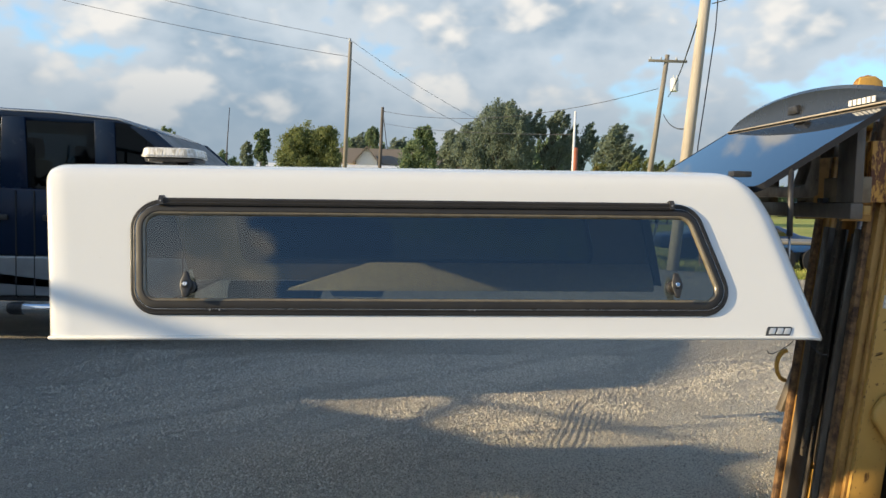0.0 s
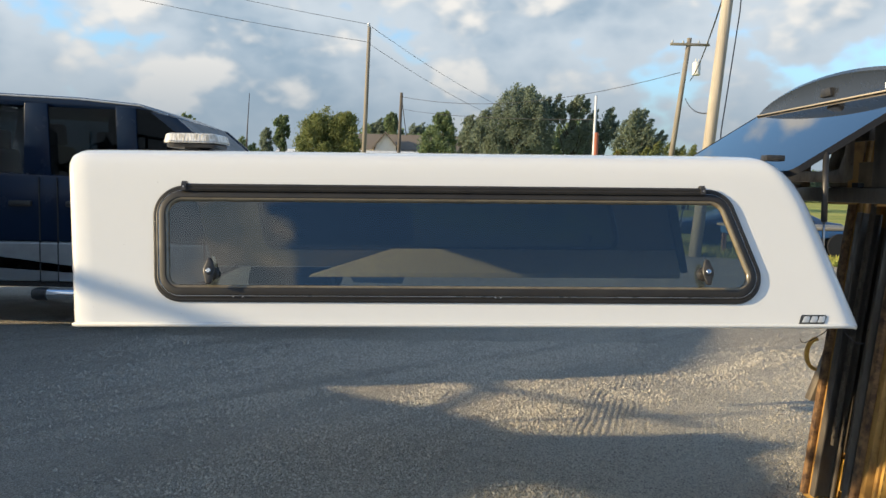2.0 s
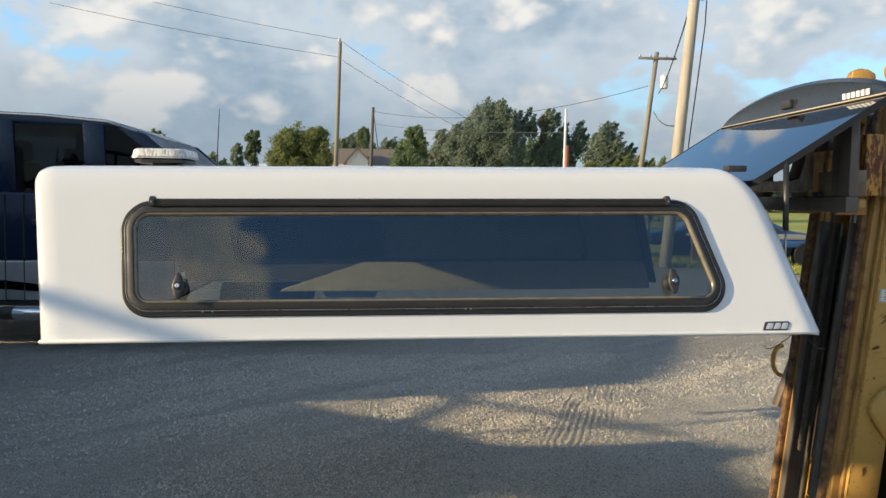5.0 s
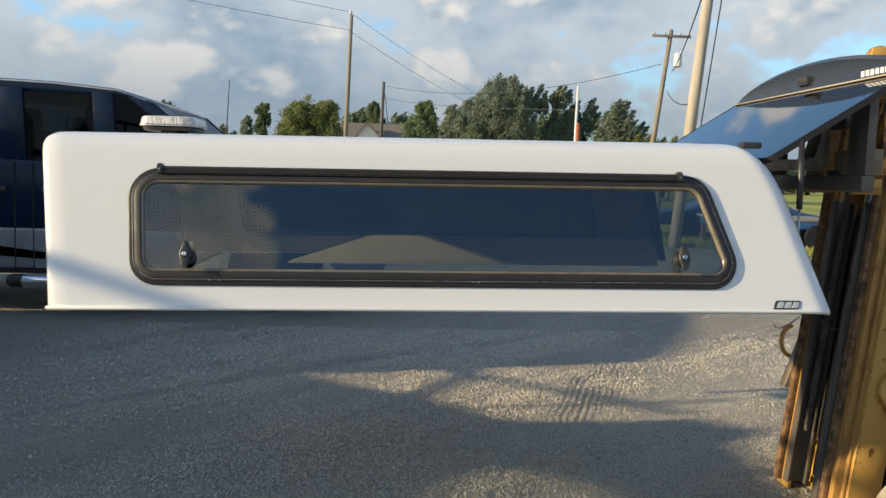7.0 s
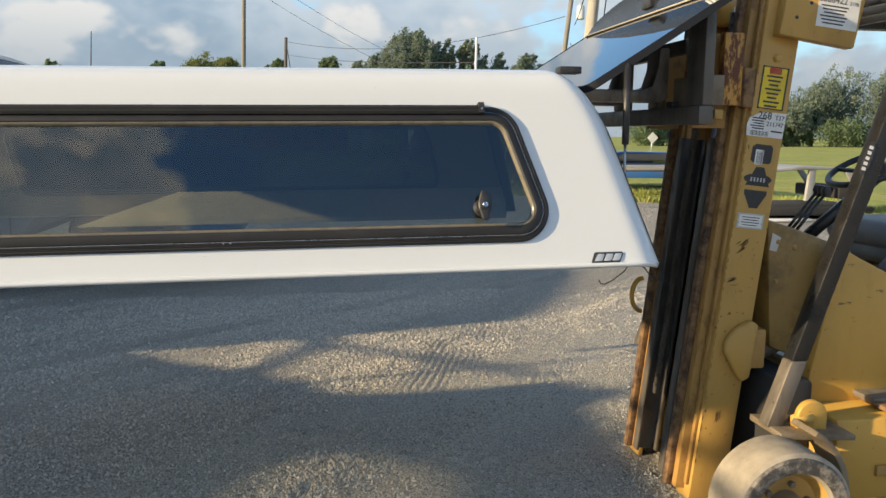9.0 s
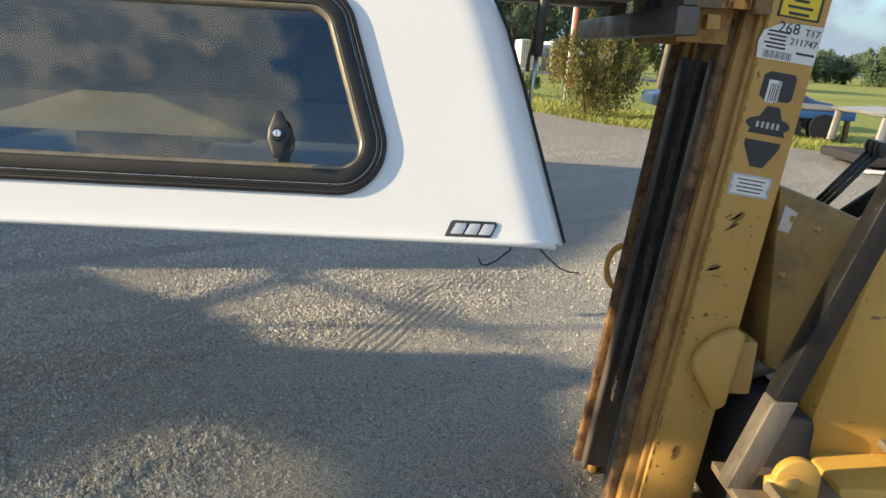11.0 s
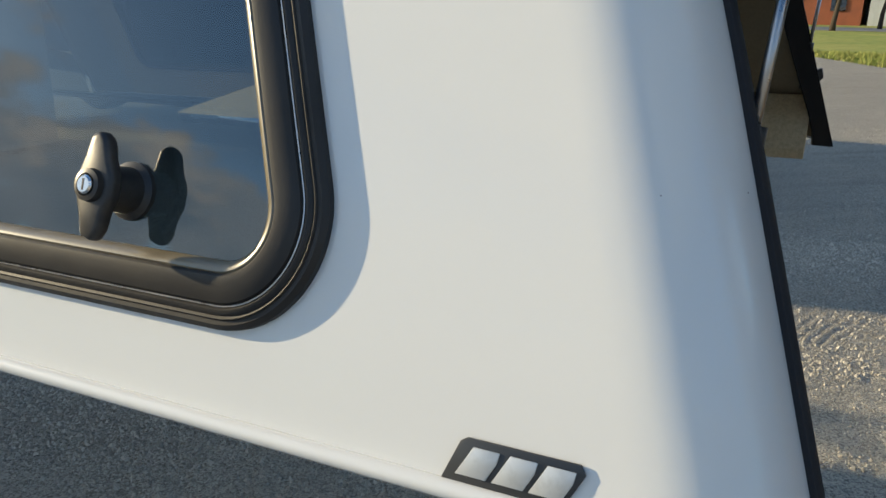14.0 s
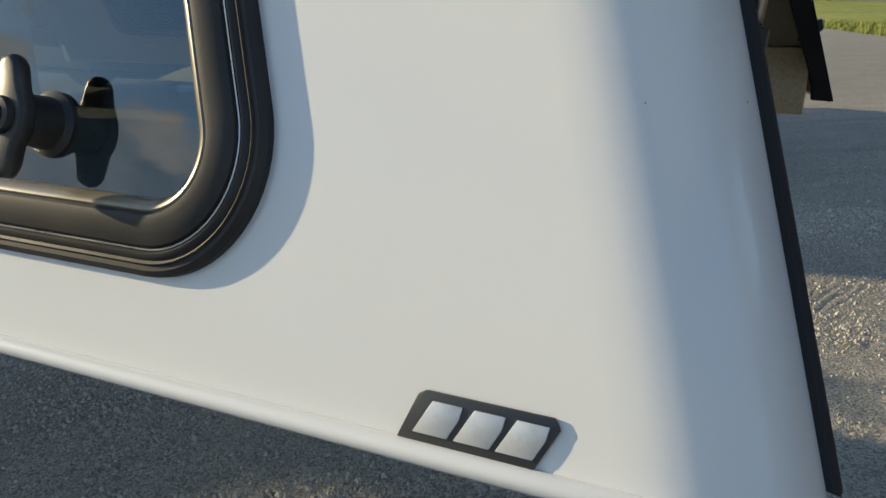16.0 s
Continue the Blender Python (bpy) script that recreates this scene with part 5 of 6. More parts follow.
# wheels
for x, y0, y1, r in ((1.822, 2.395, 2.560, 0.192), (2.20, 3.46, 3.62, 0.205), (3.20, 2.66, 2.80, 0.17), (3.20, 3.47, 3.61, 0.17)):
    c = (x, 0, r)
    face = -1 if y0 < 3.1 else 1
    w = part("wheel", lathe([(y0 + 0.012, r * 0.66), (y0, r * 0.70), (y0, r * 0.95), (y0 + 0.010, r), (y1 - 0.010, r), (y1, r * 0.95), (y1, r * 0.66), (y0 + 0.012, r * 0.66)], c, "y", 48, caps=False), "dusty_tyre", lift, "dusty grey solid tyre", 35)
    yf = y0 if face < 0 else y1
    part("sidewall", lathe([(yf + face * 0.003, r * 0.70), (yf + face * 0.007, r * 0.74), (yf + face * 0.006, r * 0.905), (yf - face * 0.004, r * 0.965)][::1 if face < 0 else -1], c, "y", 48, caps=False), "worn_sidewall", w, "scuffed dark tyre sidewall", 35)
    part("rim", lathe([(yf - face * 0.002, r * 0.705), (yf - face * 0.014, r * 0.67), (yf - face * 0.034, r * 0.62), (yf - face * 0.055, r * 0.55), (yf - face * 0.060, r * 0.20)][::1 if face < 0 else -1], c, "y", 36, caps=False), "mast_paint", w, "grimy yellow rim")
    part("hub", lathe([(yf - face * 0.055, r * 0.30), (yf - face * 0.01, r * 0.26), (yf - face * 0.004, r * 0.18)][::1 if face < 0 else -1], c, "y", 24), "grey_brown_steel", w)
    for k in range(6):
        a = 2 * math.pi * k / 6 + 0.3
        part("wheel_nut", lathe([(-0.012, 0.010), (0.012, 0.010)], (x + r * 0.41 * math.cos(a), yf - face * 0.052, r + r * 0.41 * math.sin(a)), "y", 6), "greasy_steel", w)

# scuffs and scratches through the channel's paint
random.seed(77)
def scuff(x, z, n, ln, turn, wide):
    for _ in range(n):
        a = radians(turn + random.uniform(-14, 14))
        l, w = ln * random.uniform(0.35, 1.0), wide * random.uniform(0.4, 1.2)
        cx, cy = x + random.gauss(0, ln * 0.22), z + random.gauss(0, ln * 0.22)
        q = [(-l / 2, 0), (-l * 0.2, -w / 2), (l * 0.25, -w * 0.4), (l / 2, w * 0.1), (l * 0.15, w / 2), (-l * 0.3, w * 0.3)]
        decal("scuff", cx, cy, 0, 0, "scuffed_paint", "", 0.0004, [(p * math.cos(a) - r * math.sin(a), p * math.sin(a) + r * math.cos(a)) for p, r in q])
scuff(1.782, 0.900, 9, 0.050, 48, 0.006)
scuff(1.762, 0.775, 8, 0.032, 12, 0.006)
scuff(1.80, 0.50, 5, 0.030, 60, 0.004)
scuff(1.79, 0.30, 7, 0.040, 70, 0.006)
scuff(1.775, 0.66, 4, 0.020, 20, 0.004)

for k in range(64):
    z = 0.12 + 1.40 * (k + random.random()) / 64
    ln = random.uniform(0.006, 0.022)
    w = random.uniform(0.0012, 0.0034)
    decal("scuff", 1.7365 + w / 2, z, 0, 0, "scuffed_paint", "", 0.0004, [(-w / 2, -ln / 2), (w / 2, -ln * 0.2), (w * 0.3, ln * 0.3), (-w / 2, ln / 2)])
for k in range(46):
    x, z, q = random.uniform(1.745, 1.86), random.uniform(0.12, 0.92), random.uniform(0.0010, 0.0030)
    decal("scuff", x, z, 0, 0, "scuffed_paint", "", 0.0004, [(-q, -q * 0.6), (q * 0.8, -q), (q, q * 0.5), (-q * 0.3, q * 1.3)])
part("sticker_text", text_mesh("WARNING", 0.0105, WEB @ pose(1.8000, 1.202, 0.0018, 0, 0, -90)), "label_ink", st, "", 0)
cl = part("cowl_label", prism([(2.003, 0.912), (2.030, 0.905), (2.045, 0.955), (2.012, 0.972)], "y", 2.8975, 2.8995), "label_silver", lift, "worn pale label on the cowl", 0)
# chain sheaves in their brackets over the mast head
for y in (2.985, 3.245):
    br = part("sheave_bracket", prism([(1.90, 1.84), (2.03, 1.84), (2.02, 1.925), (1.985, 1.945), (1.92, 1.935)], "y", y - 0.032, y - 0.022, 0.003), "yellow_paint", lift, "yellow sheave bracket")
    part("sheave", lathe([(y - 0.018, 0.040), (y - 0.014, 0.050), (y - 0.010, 0.042), (y + 0.010, 0.042), (y + 0.014, 0.050), (y + 0.018, 0.040)], (1.965, 0, 1.900), "y", 24), "rusty_yellow", br, "rusty chain sheave", 40)

# the whole machine stands a little back, clear of the cap's rear corner
lift.location += Vector((0.040, 0.050, 0.0))

# ---- pickup truck behind the cap ----
truck = thing("pickup_truck", (-3.6, 8.2, 0), "dark navy crew-cab pickup truck with silver lower body, parked", "pickup truck")
TY0, TY1 = 7.2, 9.3
SILL, BELT, TOP = 0.42, 0.78, 2.10


def side_of(name, pts, material, label, bev, y0=TY0, y1=TY1):
    return part(name, prism(pts, "y", y0, y1, bev), material, truck, label)


side_of("lower_body", [(-7.4, 0.46), (-6.9, 0.46), (-6.65, 0.80), (-6.2, 0.92), (-5.8, 0.80), (-5.6, 0.46), (-5.4, SILL), (-2.0, SILL), (-1.8, 0.50), (-1.6, 0.74), (-1.55, BELT), (-7.4, BELT)], "silver_paint", "dull silver lower body", 0.02)
side_of("front_wing", [(-0.75, BELT), (-0.55, 0.46), (-0.1, 0.46), (0.0, BELT)], "silver_paint", "dull silver front corner", 0.02)
side_of("upper_body", [(-7.4, BELT + 0.001), (0.0, BELT + 0.001), (-0.02, 1.05), (-0.2, 1.16), (-1.5, 1.28), (-1.75, 1.35), (-5.2, 1.43), (-7.4, 1.43)], "navy_paint", "glossy dark navy body side", 0.03, TY0 + 0.012, TY1 - 0.012)
side_of("roof", [(-5.1, 1.90), (-4.95, 2.05), (-4.0, 2.115), (-3.05, 2.085), (-2.50, 2.04), (-2.20, 1.93), (-2.34, 1.92), (-2.75, 1.96), (-4.05, 2.01), (-4.85, 1.96)], "navy_paint", "glossy dark navy roof", 0.03, TY0 + 0.10, TY1 - 0.10)
# pale tube laid along the roof edge as its highlight
part("drip_rail", tube([(x, TY0 + 0.105, z + 0.004) for x, z in ((-4.9, 2.04), (-4.0, 2.090), (-3.05, 2.062), (-2.50, 2.018), (-2.25, 1.935))], 0.010, 8), "galvanised", truck, "thin bright tube imitating the roof's highlight")
for y in (TY0 + 0.055, TY1 - 0.105):
    for pts in ([(-1.42, 1.29), (-1.58, 1.32), (-2.40, 1.97), (-2.16, 1.92)], [(-2.68, 1.36), (-2.50, 1.36), (-2.52, 2.00), (-2.70, 2.01)], [(-3.52, 1.36), (-3.28, 1.36), (-3.30, 2.02), (-3.50, 2.02)],
                [(-4.62, 1.38), (-4.40, 1.38), (-4.34, 2.02), (-4.52, 2.02)], [(-5.2, 1.41), (-5.03, 1.41), (-4.84, 2.01), (-5.06, 1.98)]):
        side_of("pillar", pts, "navy_paint", "dark navy pillar", 0.008, y, y + 0.05)
    for x0, x1, x2, x3, pale in ((-2.50, -1.62, -2.38, -2.52, False), (-3.28, -2.68, -2.70, -3.30, False), (-4.40, -3.52, -3.50, -4.34, True), (-5.03, -4.62, -4.52, -4.84, False)):
        w = side_of("side_window", [(x0, 1.39), (x1, 1.36), (x2, 1.98), (x3, 1.99)], "clear_glass" if pale else "truck_glass", "clear side window" if pale else "tinted side window", 0, y + 0.02, y + 0.026)
        w.visible_shadow = False
w = part("windscreen", loft([[(-1.44, TY0 + 0.1, 1.29), (-1.44, TY1 - 0.1, 1.29), (-2.18, TY1 - 0.15, 1.92), (-2.18, TY0 + 0.15, 1.92)], [(-1.448, TY0 + 0.1, 1.286), (-1.448, TY1 - 0.1, 1.286), (-2.188, TY1 - 0.15, 1.916), (-2.188, TY0 + 0.15, 1.916)]]), "shaded_screen", truck, "dark windscreen")
w.visible_shadow = False
for x, y in ((-3.3, 7.65), (-3.3, 8.85), (-4.4, 7.7), (-4.4, 8.8)):
    side_of("seat", [(x - 0.14, 1.0), (x + 0.06, 1.0), (x - 0.02, 1.66), (x - 0.16, 1.66)], "dark_interior", "dark seat", 0.04, y - 0.26, y + 0.26)
    part("headrest", box(x - 0.16, y - 0.13, 1.66, x - 0.04, y + 0.13, 1.86, 0.035), "dark_interior", truck)
part("running_board", tube([(-3.30, TY0 - 0.10, 0.325), (-3.24, TY0 - 0.10, 0.325), (-2.0, TY0 - 0.10, 0.325)], [0.045, 0.055, 0.055], 14), "chrome", truck, "chrome tubular running board")
part("board_end", lathe([(-0.08, 0.045), (-0.04, 0.060), (0.05, 0.060)], (-3.30, TY0 - 0.10, 0.325), "x", 14), "black_plastic", truck, "black end cap")
for x in (-1.9, -3.20, -3.36, -4.36):
    part("door_seam", box(x - 0.005, TY0 - 0.0015, 0.40, x + 0.005, TY0 + 0.03, 1.36), "dark_interior", truck)
for x in (-3.02, -3.52):
    part("door_handle", box(x - 0.10, TY0 - 0.03, 1.10, x + 0.10, TY0 + 0.01, 1.15, 0.012), "black_plastic", truck, "black door handle")
part("rocker", box(-5.4, TY0 + 0.03, 0.37, -2.0, TY1 - 0.03, SILL, 0.01), "dark_interior", truck)
for x in (-1.18, -6.2):
    for y0, y1 in ((TY0 + 0.34, TY0 + 0.60), (TY1 - 0.60, TY1 - 0.34)):
        wh = part("wheel", lathe([(y0, 0.25), (y0, 0.36), (y0 + 0.03, 0.40), (y1 - 0.03, 0.40), (y1, 0.36), (y1, 0.25)], (x, 0, 0.40), "y", 32), "soft_rubber", truck, "black tyre", 35)
        part("rim", lathe([(y0 + 0.01, 0.25), (y0 + 0.05, 0.20), (y0 + 0.03, 0.05), (y1 - 0.02, 0.05), (y1 - 0.02, 0.25)], (x, 0, 0.40), "y", 24), "steel", wh)

# ---- the yard's edge, road and fields ----
def flat(name, pts, z, material, label, category, step=0.0):
    bm = bmesh.new()
    bm.faces.new([bm.verts.new((x, y, z)) for x, y in pts])
    bmesh.ops.triangulate(bm, faces=bm.faces[:])
    return part(name, bm, material, None, label, 0, "structure", category)


random.seed(4)
EDGE = [(-40, 33), (-12, 30), (0.6, 27.0), (1.6, 24.6), (3.4, 20.6), (4.2, 18.6), (5.1, 16.9), (6.9, 15.5), (8.0, 14.6), (8.8, 13.2), (8.9, 11.6), (8.5, 10.0), (9.4, 8.0), (12, 4.5), (18, -6)]
wavy = []
for (ax, ay), (bx, by) in zip(EDGE, EDGE[1:]):
    n = max(2, int(math.hypot(bx - ax, by - ay) / 0.35)) if ax > 0 and ax < 12 else 6
    for k in range(n):
        t = k / n
        wavy.append((ax + (bx - ax) * t + random.uniform(-0.16, 0.16), ay + (by - ay) * t + random.uniform(-0.16, 0.16)))
flat("field", [(2400, -6), (2400, 3400), (-2400, 3400), (-2400, 36)] + wavy, 0.012, "grass_ground", "mown green and yellow grass field", "field")
flat("road", [(-400, 46.5), (20, 52.3), (20, 60.5), (-400, 54.5)], 0.03, "asphalt", "pale paved road", "road")


def strewn(n, place, blade):
    """Many small pieces joined into one mesh: place() gives a point, blade() its corners about it."""
    vs, fs = [], []
    for _ in range(n):
        p = place()
        c, faces = blade(p)
        b = len(vs)
        vs += c
        fs += [tuple(b + i for i in f) for f in faces]
    return vs, fs


def stuff(name, vs, fs, material, label, category, parent=None):
    me = bpy.data.meshes.new(name)
    me.from_pydata(vs, [], fs)
    me.materials.append(MAT[material])
    ob = new(name, me)
    if parent:
        ob.parent = parent
        ob.matrix_parent_inverse = home(parent).inverted()
    return tagged(ob, label, category, "", "stuff")


def edge_point():
    seg = random.choice([k for k in range(2, 12)])
    (ax, ay), (bx, by) = EDGE[seg], EDGE[seg + 1]
    t, d = random.random(), abs(random.gauss(0, 1.6)) - 0.15
    nx, ny = (by - ay), -(bx - ax)
    ln = math.hypot(nx, ny)
    s = 1 if nx * 1 + ny * 1 > 0 else -1
    return ax + (bx - ax) * t + s * nx / ln * d, ay + (by - ay) * t + s * ny / ln * d


def grass_blade(p):
    x, y = p
    h, a = random.uniform(0.04, 0.14), random.uniform(0, 6.3)
    w = random.uniform(0.008, 0.016)
    dx, dy = math.cos(a) * w, math.sin(a) * w
    lx, ly = random.uniform(-0.4, 0.7) * h, random.uniform(-0.4, 0.4) * h
    return [(x - dx, y - dy, 0.0), (x + dx, y + dy, 0.0), (x + lx * 0.5 + dx * 0.6, y + ly * 0.5 + dy * 0.6, h * 0.6), (x + lx, y + ly, h)], [(0, 1, 2), (0, 2, 3)]


stuff("grass", *strewn(26000, edge_point, grass_blade), "grass_blade", "tufts of long green and straw grass", "grass")


# loose stones over the yard, thicker nearby
def stones(n, seed):
    rng = np.random.default_rng(seed)
    near = rng.random(n) < 0.80
    x = np.where(near, 0.5 + 3.3 * (rng.random(n) + rng.random(n) - 1), rng.uniform(-5, 7, n))
    y = np.where(near, 2.3 + 4.6 * rng.random(n) ** 1.25, rng.uniform(3, 14, n))
    # thick on the loose ridges between wheel tracks, sparse on the packed fines and pressed out of the tyre marks
    press, rib = tread_mark(x, y)
    keep = rng.random(n) < np.clip(0.40 + 0.55 * looseness(x, y), 0.05, 1.0) * (1 - 0.9 * press) * np.where(x * math.cos(radians(48)) - y * math.sin(radians(48)) > -2.55 + 0.5 * lumps(x, y, 0.5, 13), 0.5, 1.0)
    x, y = x[keep], y[keep]
    n = len(x)
    r = 0.0034 + 0.0062 * rng.random(n) ** 2.0 + np.where(rng.random(n) < 0.008, 0.006, 0)
    a = rng.uniform(0, 6.3, n)
    k = rng.uniform(0.6, 1.4, (n, 6))
    o, w = np.zeros(n), np.ones(n)
    lx = np.stack([k[:, 0], -k[:, 1], o, o, 0.2 * w], 1)
    ly = np.stack([o, o, k[:, 2], -k[:, 3], 0.1 * w], 1)
    lz = np.stack([-0.2 * w, -0.3 * w, -0.2 * w, -0.3 * w, k[:, 4] * 0.75], 1)
    c, s = np.cos(a)[:, None], np.sin(a)[:, None]
    z = height(x, y)
    co = np.stack([x[:, None] + r[:, None] * (lx * c - ly * s), y[:, None] + r[:, None] * (lx * s + ly * c), z[:, None] + r[:, None] * (lz + 0.10)], 2).reshape(-1, 3)
    tri = np.array([(0, 2, 4), (2, 1, 4), (1, 3, 4), (3, 0, 4)])
    fs = (np.arange(n)[:, None, None] * 5 + tri[None]).reshape(-1, 3)
    return co.tolist(), fs.tolist()


stuff("loose_gravel", *stones(600000, 5), "stone", "loose crushed stones on the yard", "gravel")


# ---- trees ----
def leaf(p, size, lean):
    d = Vector((random.gauss(0, 0.42), random.gauss(0, 0.42), random.gauss(0.45, 0.42))) + lean
    d.normalize()
    s = d.orthogonal()
    s = (s * math.cos(q := random.uniform(0, 6.3)) + d.cross(s) * math.sin(q)).normalized()
    l, w = size * random.uniform(0.7, 1.3), size * random.uniform(0.20, 0.36)
    return [tuple(p), tuple(p + d * l * 0.5 + s * w), tuple(p + d * l), tuple(p + d * l * 0.45 - s * w)], [(0, 1, 2), (0, 2, 3)]


def tree(name, loc, trunk_h, crown, leaves, size, material, label, lean=(0.35, 0, 0.2), trunk_r=0.12, clumps=34, limbs=7, spread=0.20, plume=0.95, category="tree"):
    """crown: list of (centre offset, radii). Leaves gather in clumps at the ends of limbs."""
    t = thing(name, loc, label, category, "trees round the fields" if category == "tree" else "bushes and weeds in the verges")
    L, lean = Vector(loc), Vector(lean)
    top = max(c[2] + r[2] * 0.5 for c, r in crown)
    bm = bmesh.new()
    tip = L + Vector((lean.x * top * 0.12, 0, top * 0.85))
    tube([L - Vector((0, 0, 0.05)), L + Vector((0.02, 0, trunk_h * 0.5)), L + (tip - L) * 0.5 + Vector((random.uniform(-0.1, 0.1), 0, 0)), tip], [trunk_r * 1.25, trunk_r, trunk_r * 0.6, 0.02], 8, bm=bm)
    centres = []
    for k in range(clumps):
        c, r = crown[k % len(crown)]
        while True:
            v = Vector([random.uniform(-1, 1) for _ in range(3)])
            if 0.25 < v.length < 1:
                break
        centres.append((L + Vector(c) + Vector((v.x * r[0], v.y * r[1], v.z * r[2])), min(r)))
    for p, _ in centres[:limbs * 2]:
        f = random.uniform(0.25, 0.75)
        s = L + (tip - L) * f
        if p.z > s.z - 0.3:
            tube([s, s + (p - s) * 0.5 + Vector((0, 0, 0.08)), p], [trunk_r * 0.4 * (1 - f * 0.5), trunk_r * 0.22, 0.012], 5, bm=bm)
    part("trunk", bm, "bark", t, "grey-brown trunk and limbs", 60)
    vs, fs = [], []
    for k in range(leaves):
        c, r = centres[int(random.random() ** 0.9 * len(centres))]
        # ragged plumes that taper to a tip and bend with the wind
        up = random.random() ** 1.3
        off = Vector([random.gauss(0, 1) for _ in range(3)]) * r * spread * (1.05 - 0.85 * up)
        off += Vector((lean.x * up * 1.1, 0, 1.0)) * (up - 0.35) * r * plume
        q, f = leaf(c + off, size, lean * 1.2)
        b = len(vs)
        vs += q
        fs += [tuple(b + i for i in g) for g in f]
    me = bpy.data.meshes.new("crown")
    me.from_pydata(vs, [], fs)
    me.materials.append(MAT[material])
    ob = new("crown", me)
    ob.parent = t
    ob.matrix_parent_inverse = home(t).inverted()
    return t


random.seed(11)
TY = 55.0
WIND = (0.5, 0, 0.3)
tree("tree", (-16.3, 57, 0), 1.5, [((0, 0, 4.6), (0.7, 0.6, 1.1))], 6000, 0.14, "leaf_dark", "small dark green tree beyond the truck", trunk_r=0.09)
tree("tree", (-9.6, 57, 0), 1.5, [((0.0, 0, 4.5), (0.60, 0.5, 1.35)), ((0.25, 0, 5.2), (0.45, 0.4, 0.8))], 11000, 0.138, "leaf_dark", "slender dark green tree bent by wind", (0.3, 0, 0.3), 0.10)
tree("tree", (-10.6, 57, 0), 1.2, [((0.0, 0, 3.9), (0.40, 0.4, 1.2))], 3800, 0.15, "leaf_blue", "thin grey-green sapling bent by wind", WIND, 0.06)
tree("tree", (-6.3, TY, 0), 1.0, [((0.5, 0, 3.9), (2.0, 1.7, 2.2)), ((-1.15, 0, 3.6), (1.2, 1.2, 1.7)), ((1.55, 0, 4.5), (1.05, 1.0, 1.7)), ((0.1, 0, 5.1), (1.3, 1.0, 0.9))], 52000, 0.132, "leaf_olive", "broad round olive-green tree", (0.35, 0, 0.3), 0.2, 130, spread=0.20, plume=0.40)
tree("tree", (-4.3, 85, 0), 2.6, [((0.2, 0, 6.4), (0.95, 0.9, 1.7))], 7000, 0.18, "leaf_blue", "thin grey-green tree behind the house", WIND, 0.1)
tree("tree", (-2.5, 80, 0), 2.6, [((0.0, 0, 6.5), (0.85, 0.8, 1.6)), ((0.1, 0, 7.6), (0.5, 0.5, 0.8))], 9500, 0.17, "leaf_dark", "dark green pine behind the house", (0.3, 0, 0.1), 0.12)
tree("tree", (0.2, 85, 0), 2.6, [((0.0, 0, 6.3), (1.1, 0.9, 1.3))], 6500, 0.18, "leaf_blue", "thin grey-green tree behind the house", WIND, 0.1)
tree("tree", (1.5, TY - 3, 0), 1.0, [((0.0, 0, 3.2), (1.25, 1.0, 1.2)), ((0.1, 0, 4.5), (0.95, 0.8, 0.9)), ((0.35, 0, 5.45), (0.6, 0.5, 0.55))], 20000, 0.138, "leaf_dark", "ragged dark spruce-like tree", (0.5, 0, 0.05), 0.14, 44, spread=0.24, plume=0.5)
tree("tree", (4.1, TY + 3, 0), 1.8, [((0.1, 0, 5.1), (0.75, 0.7, 1.3)), ((-0.4, 0, 3.9), (0.95, 0.7, 1.1))], 14000, 0.162, "leaf_blue", "feathery grey-green tree by the road", WIND, 0.12, 34)
tree("tree", (7.0, TY, 0), 1.6, [((0.2, 0, 6.6), (1.8, 1.4, 1.35)), ((-1.5, 0, 4.9), (1.25, 1.2, 1.6)), ((1.35, 0, 5.2), (1.35, 1.2, 1.8)), ((0, 0, 4.2), (2.3, 1.6, 1.4))], 38000, 0.140, "leaf_blue", "tall dense green tree bent by wind", (0.35, 0, 0.35), 0.24, 130, spread=0.20, plume=0.7)
tree("tree", (8.6, TY + 2, 0), 1.6, [((0.3, 0, 6.0), (1.1, 0.9, 1.7)), ((-0.6, 0, 7.0), (0.9, 0.8, 1.0))], 16000, 0.16, "leaf_blue", "feathery grey wind-swept tree by the road", WIND, 0.12, 44)
tree("tree", (11.0, TY + 1, 0), 2.6, [((0.55, 0, 7.0), (0.70, 0.6, 1.0)), ((-0.75, 0, 6.7), (0.45, 0.5, 1.1)), ((0.3, 0, 4.8), (0.9, 0.7, 1.2))], 15000, 0.162, "leaf_blue", "thin feathery tree with gaps in its crown", (0.55, 0, 0.35), 0.11, 36)
tree("tree", (13.0, TY + 1, 0), 2.0, [((0.2, 0, 5.5), (1.1, 0.9, 1.3)), ((-0.3, 0, 4.2), (0.9, 0.8, 1.1))], 16000, 0.170, "leaf_blue", "feathery grey wind-swept tree by the road", (0.6, 0, 0.3), 0.11, 36)
tree("tree", (15.2, TY - 1, 0), 1.6, [((0.1, 0, 5.4), (1.3, 1.0, 1.3)), ((0.8, 0, 4.4), (1.2, 0.9, 1.2)), ((-0.5, 0, 4.0), (1.1, 0.9, 1.1))], 24000, 0.165, "leaf_blue", "feathery grey wind-swept tree by the road", (0.65, 0, 0.3), 0.12, 54)
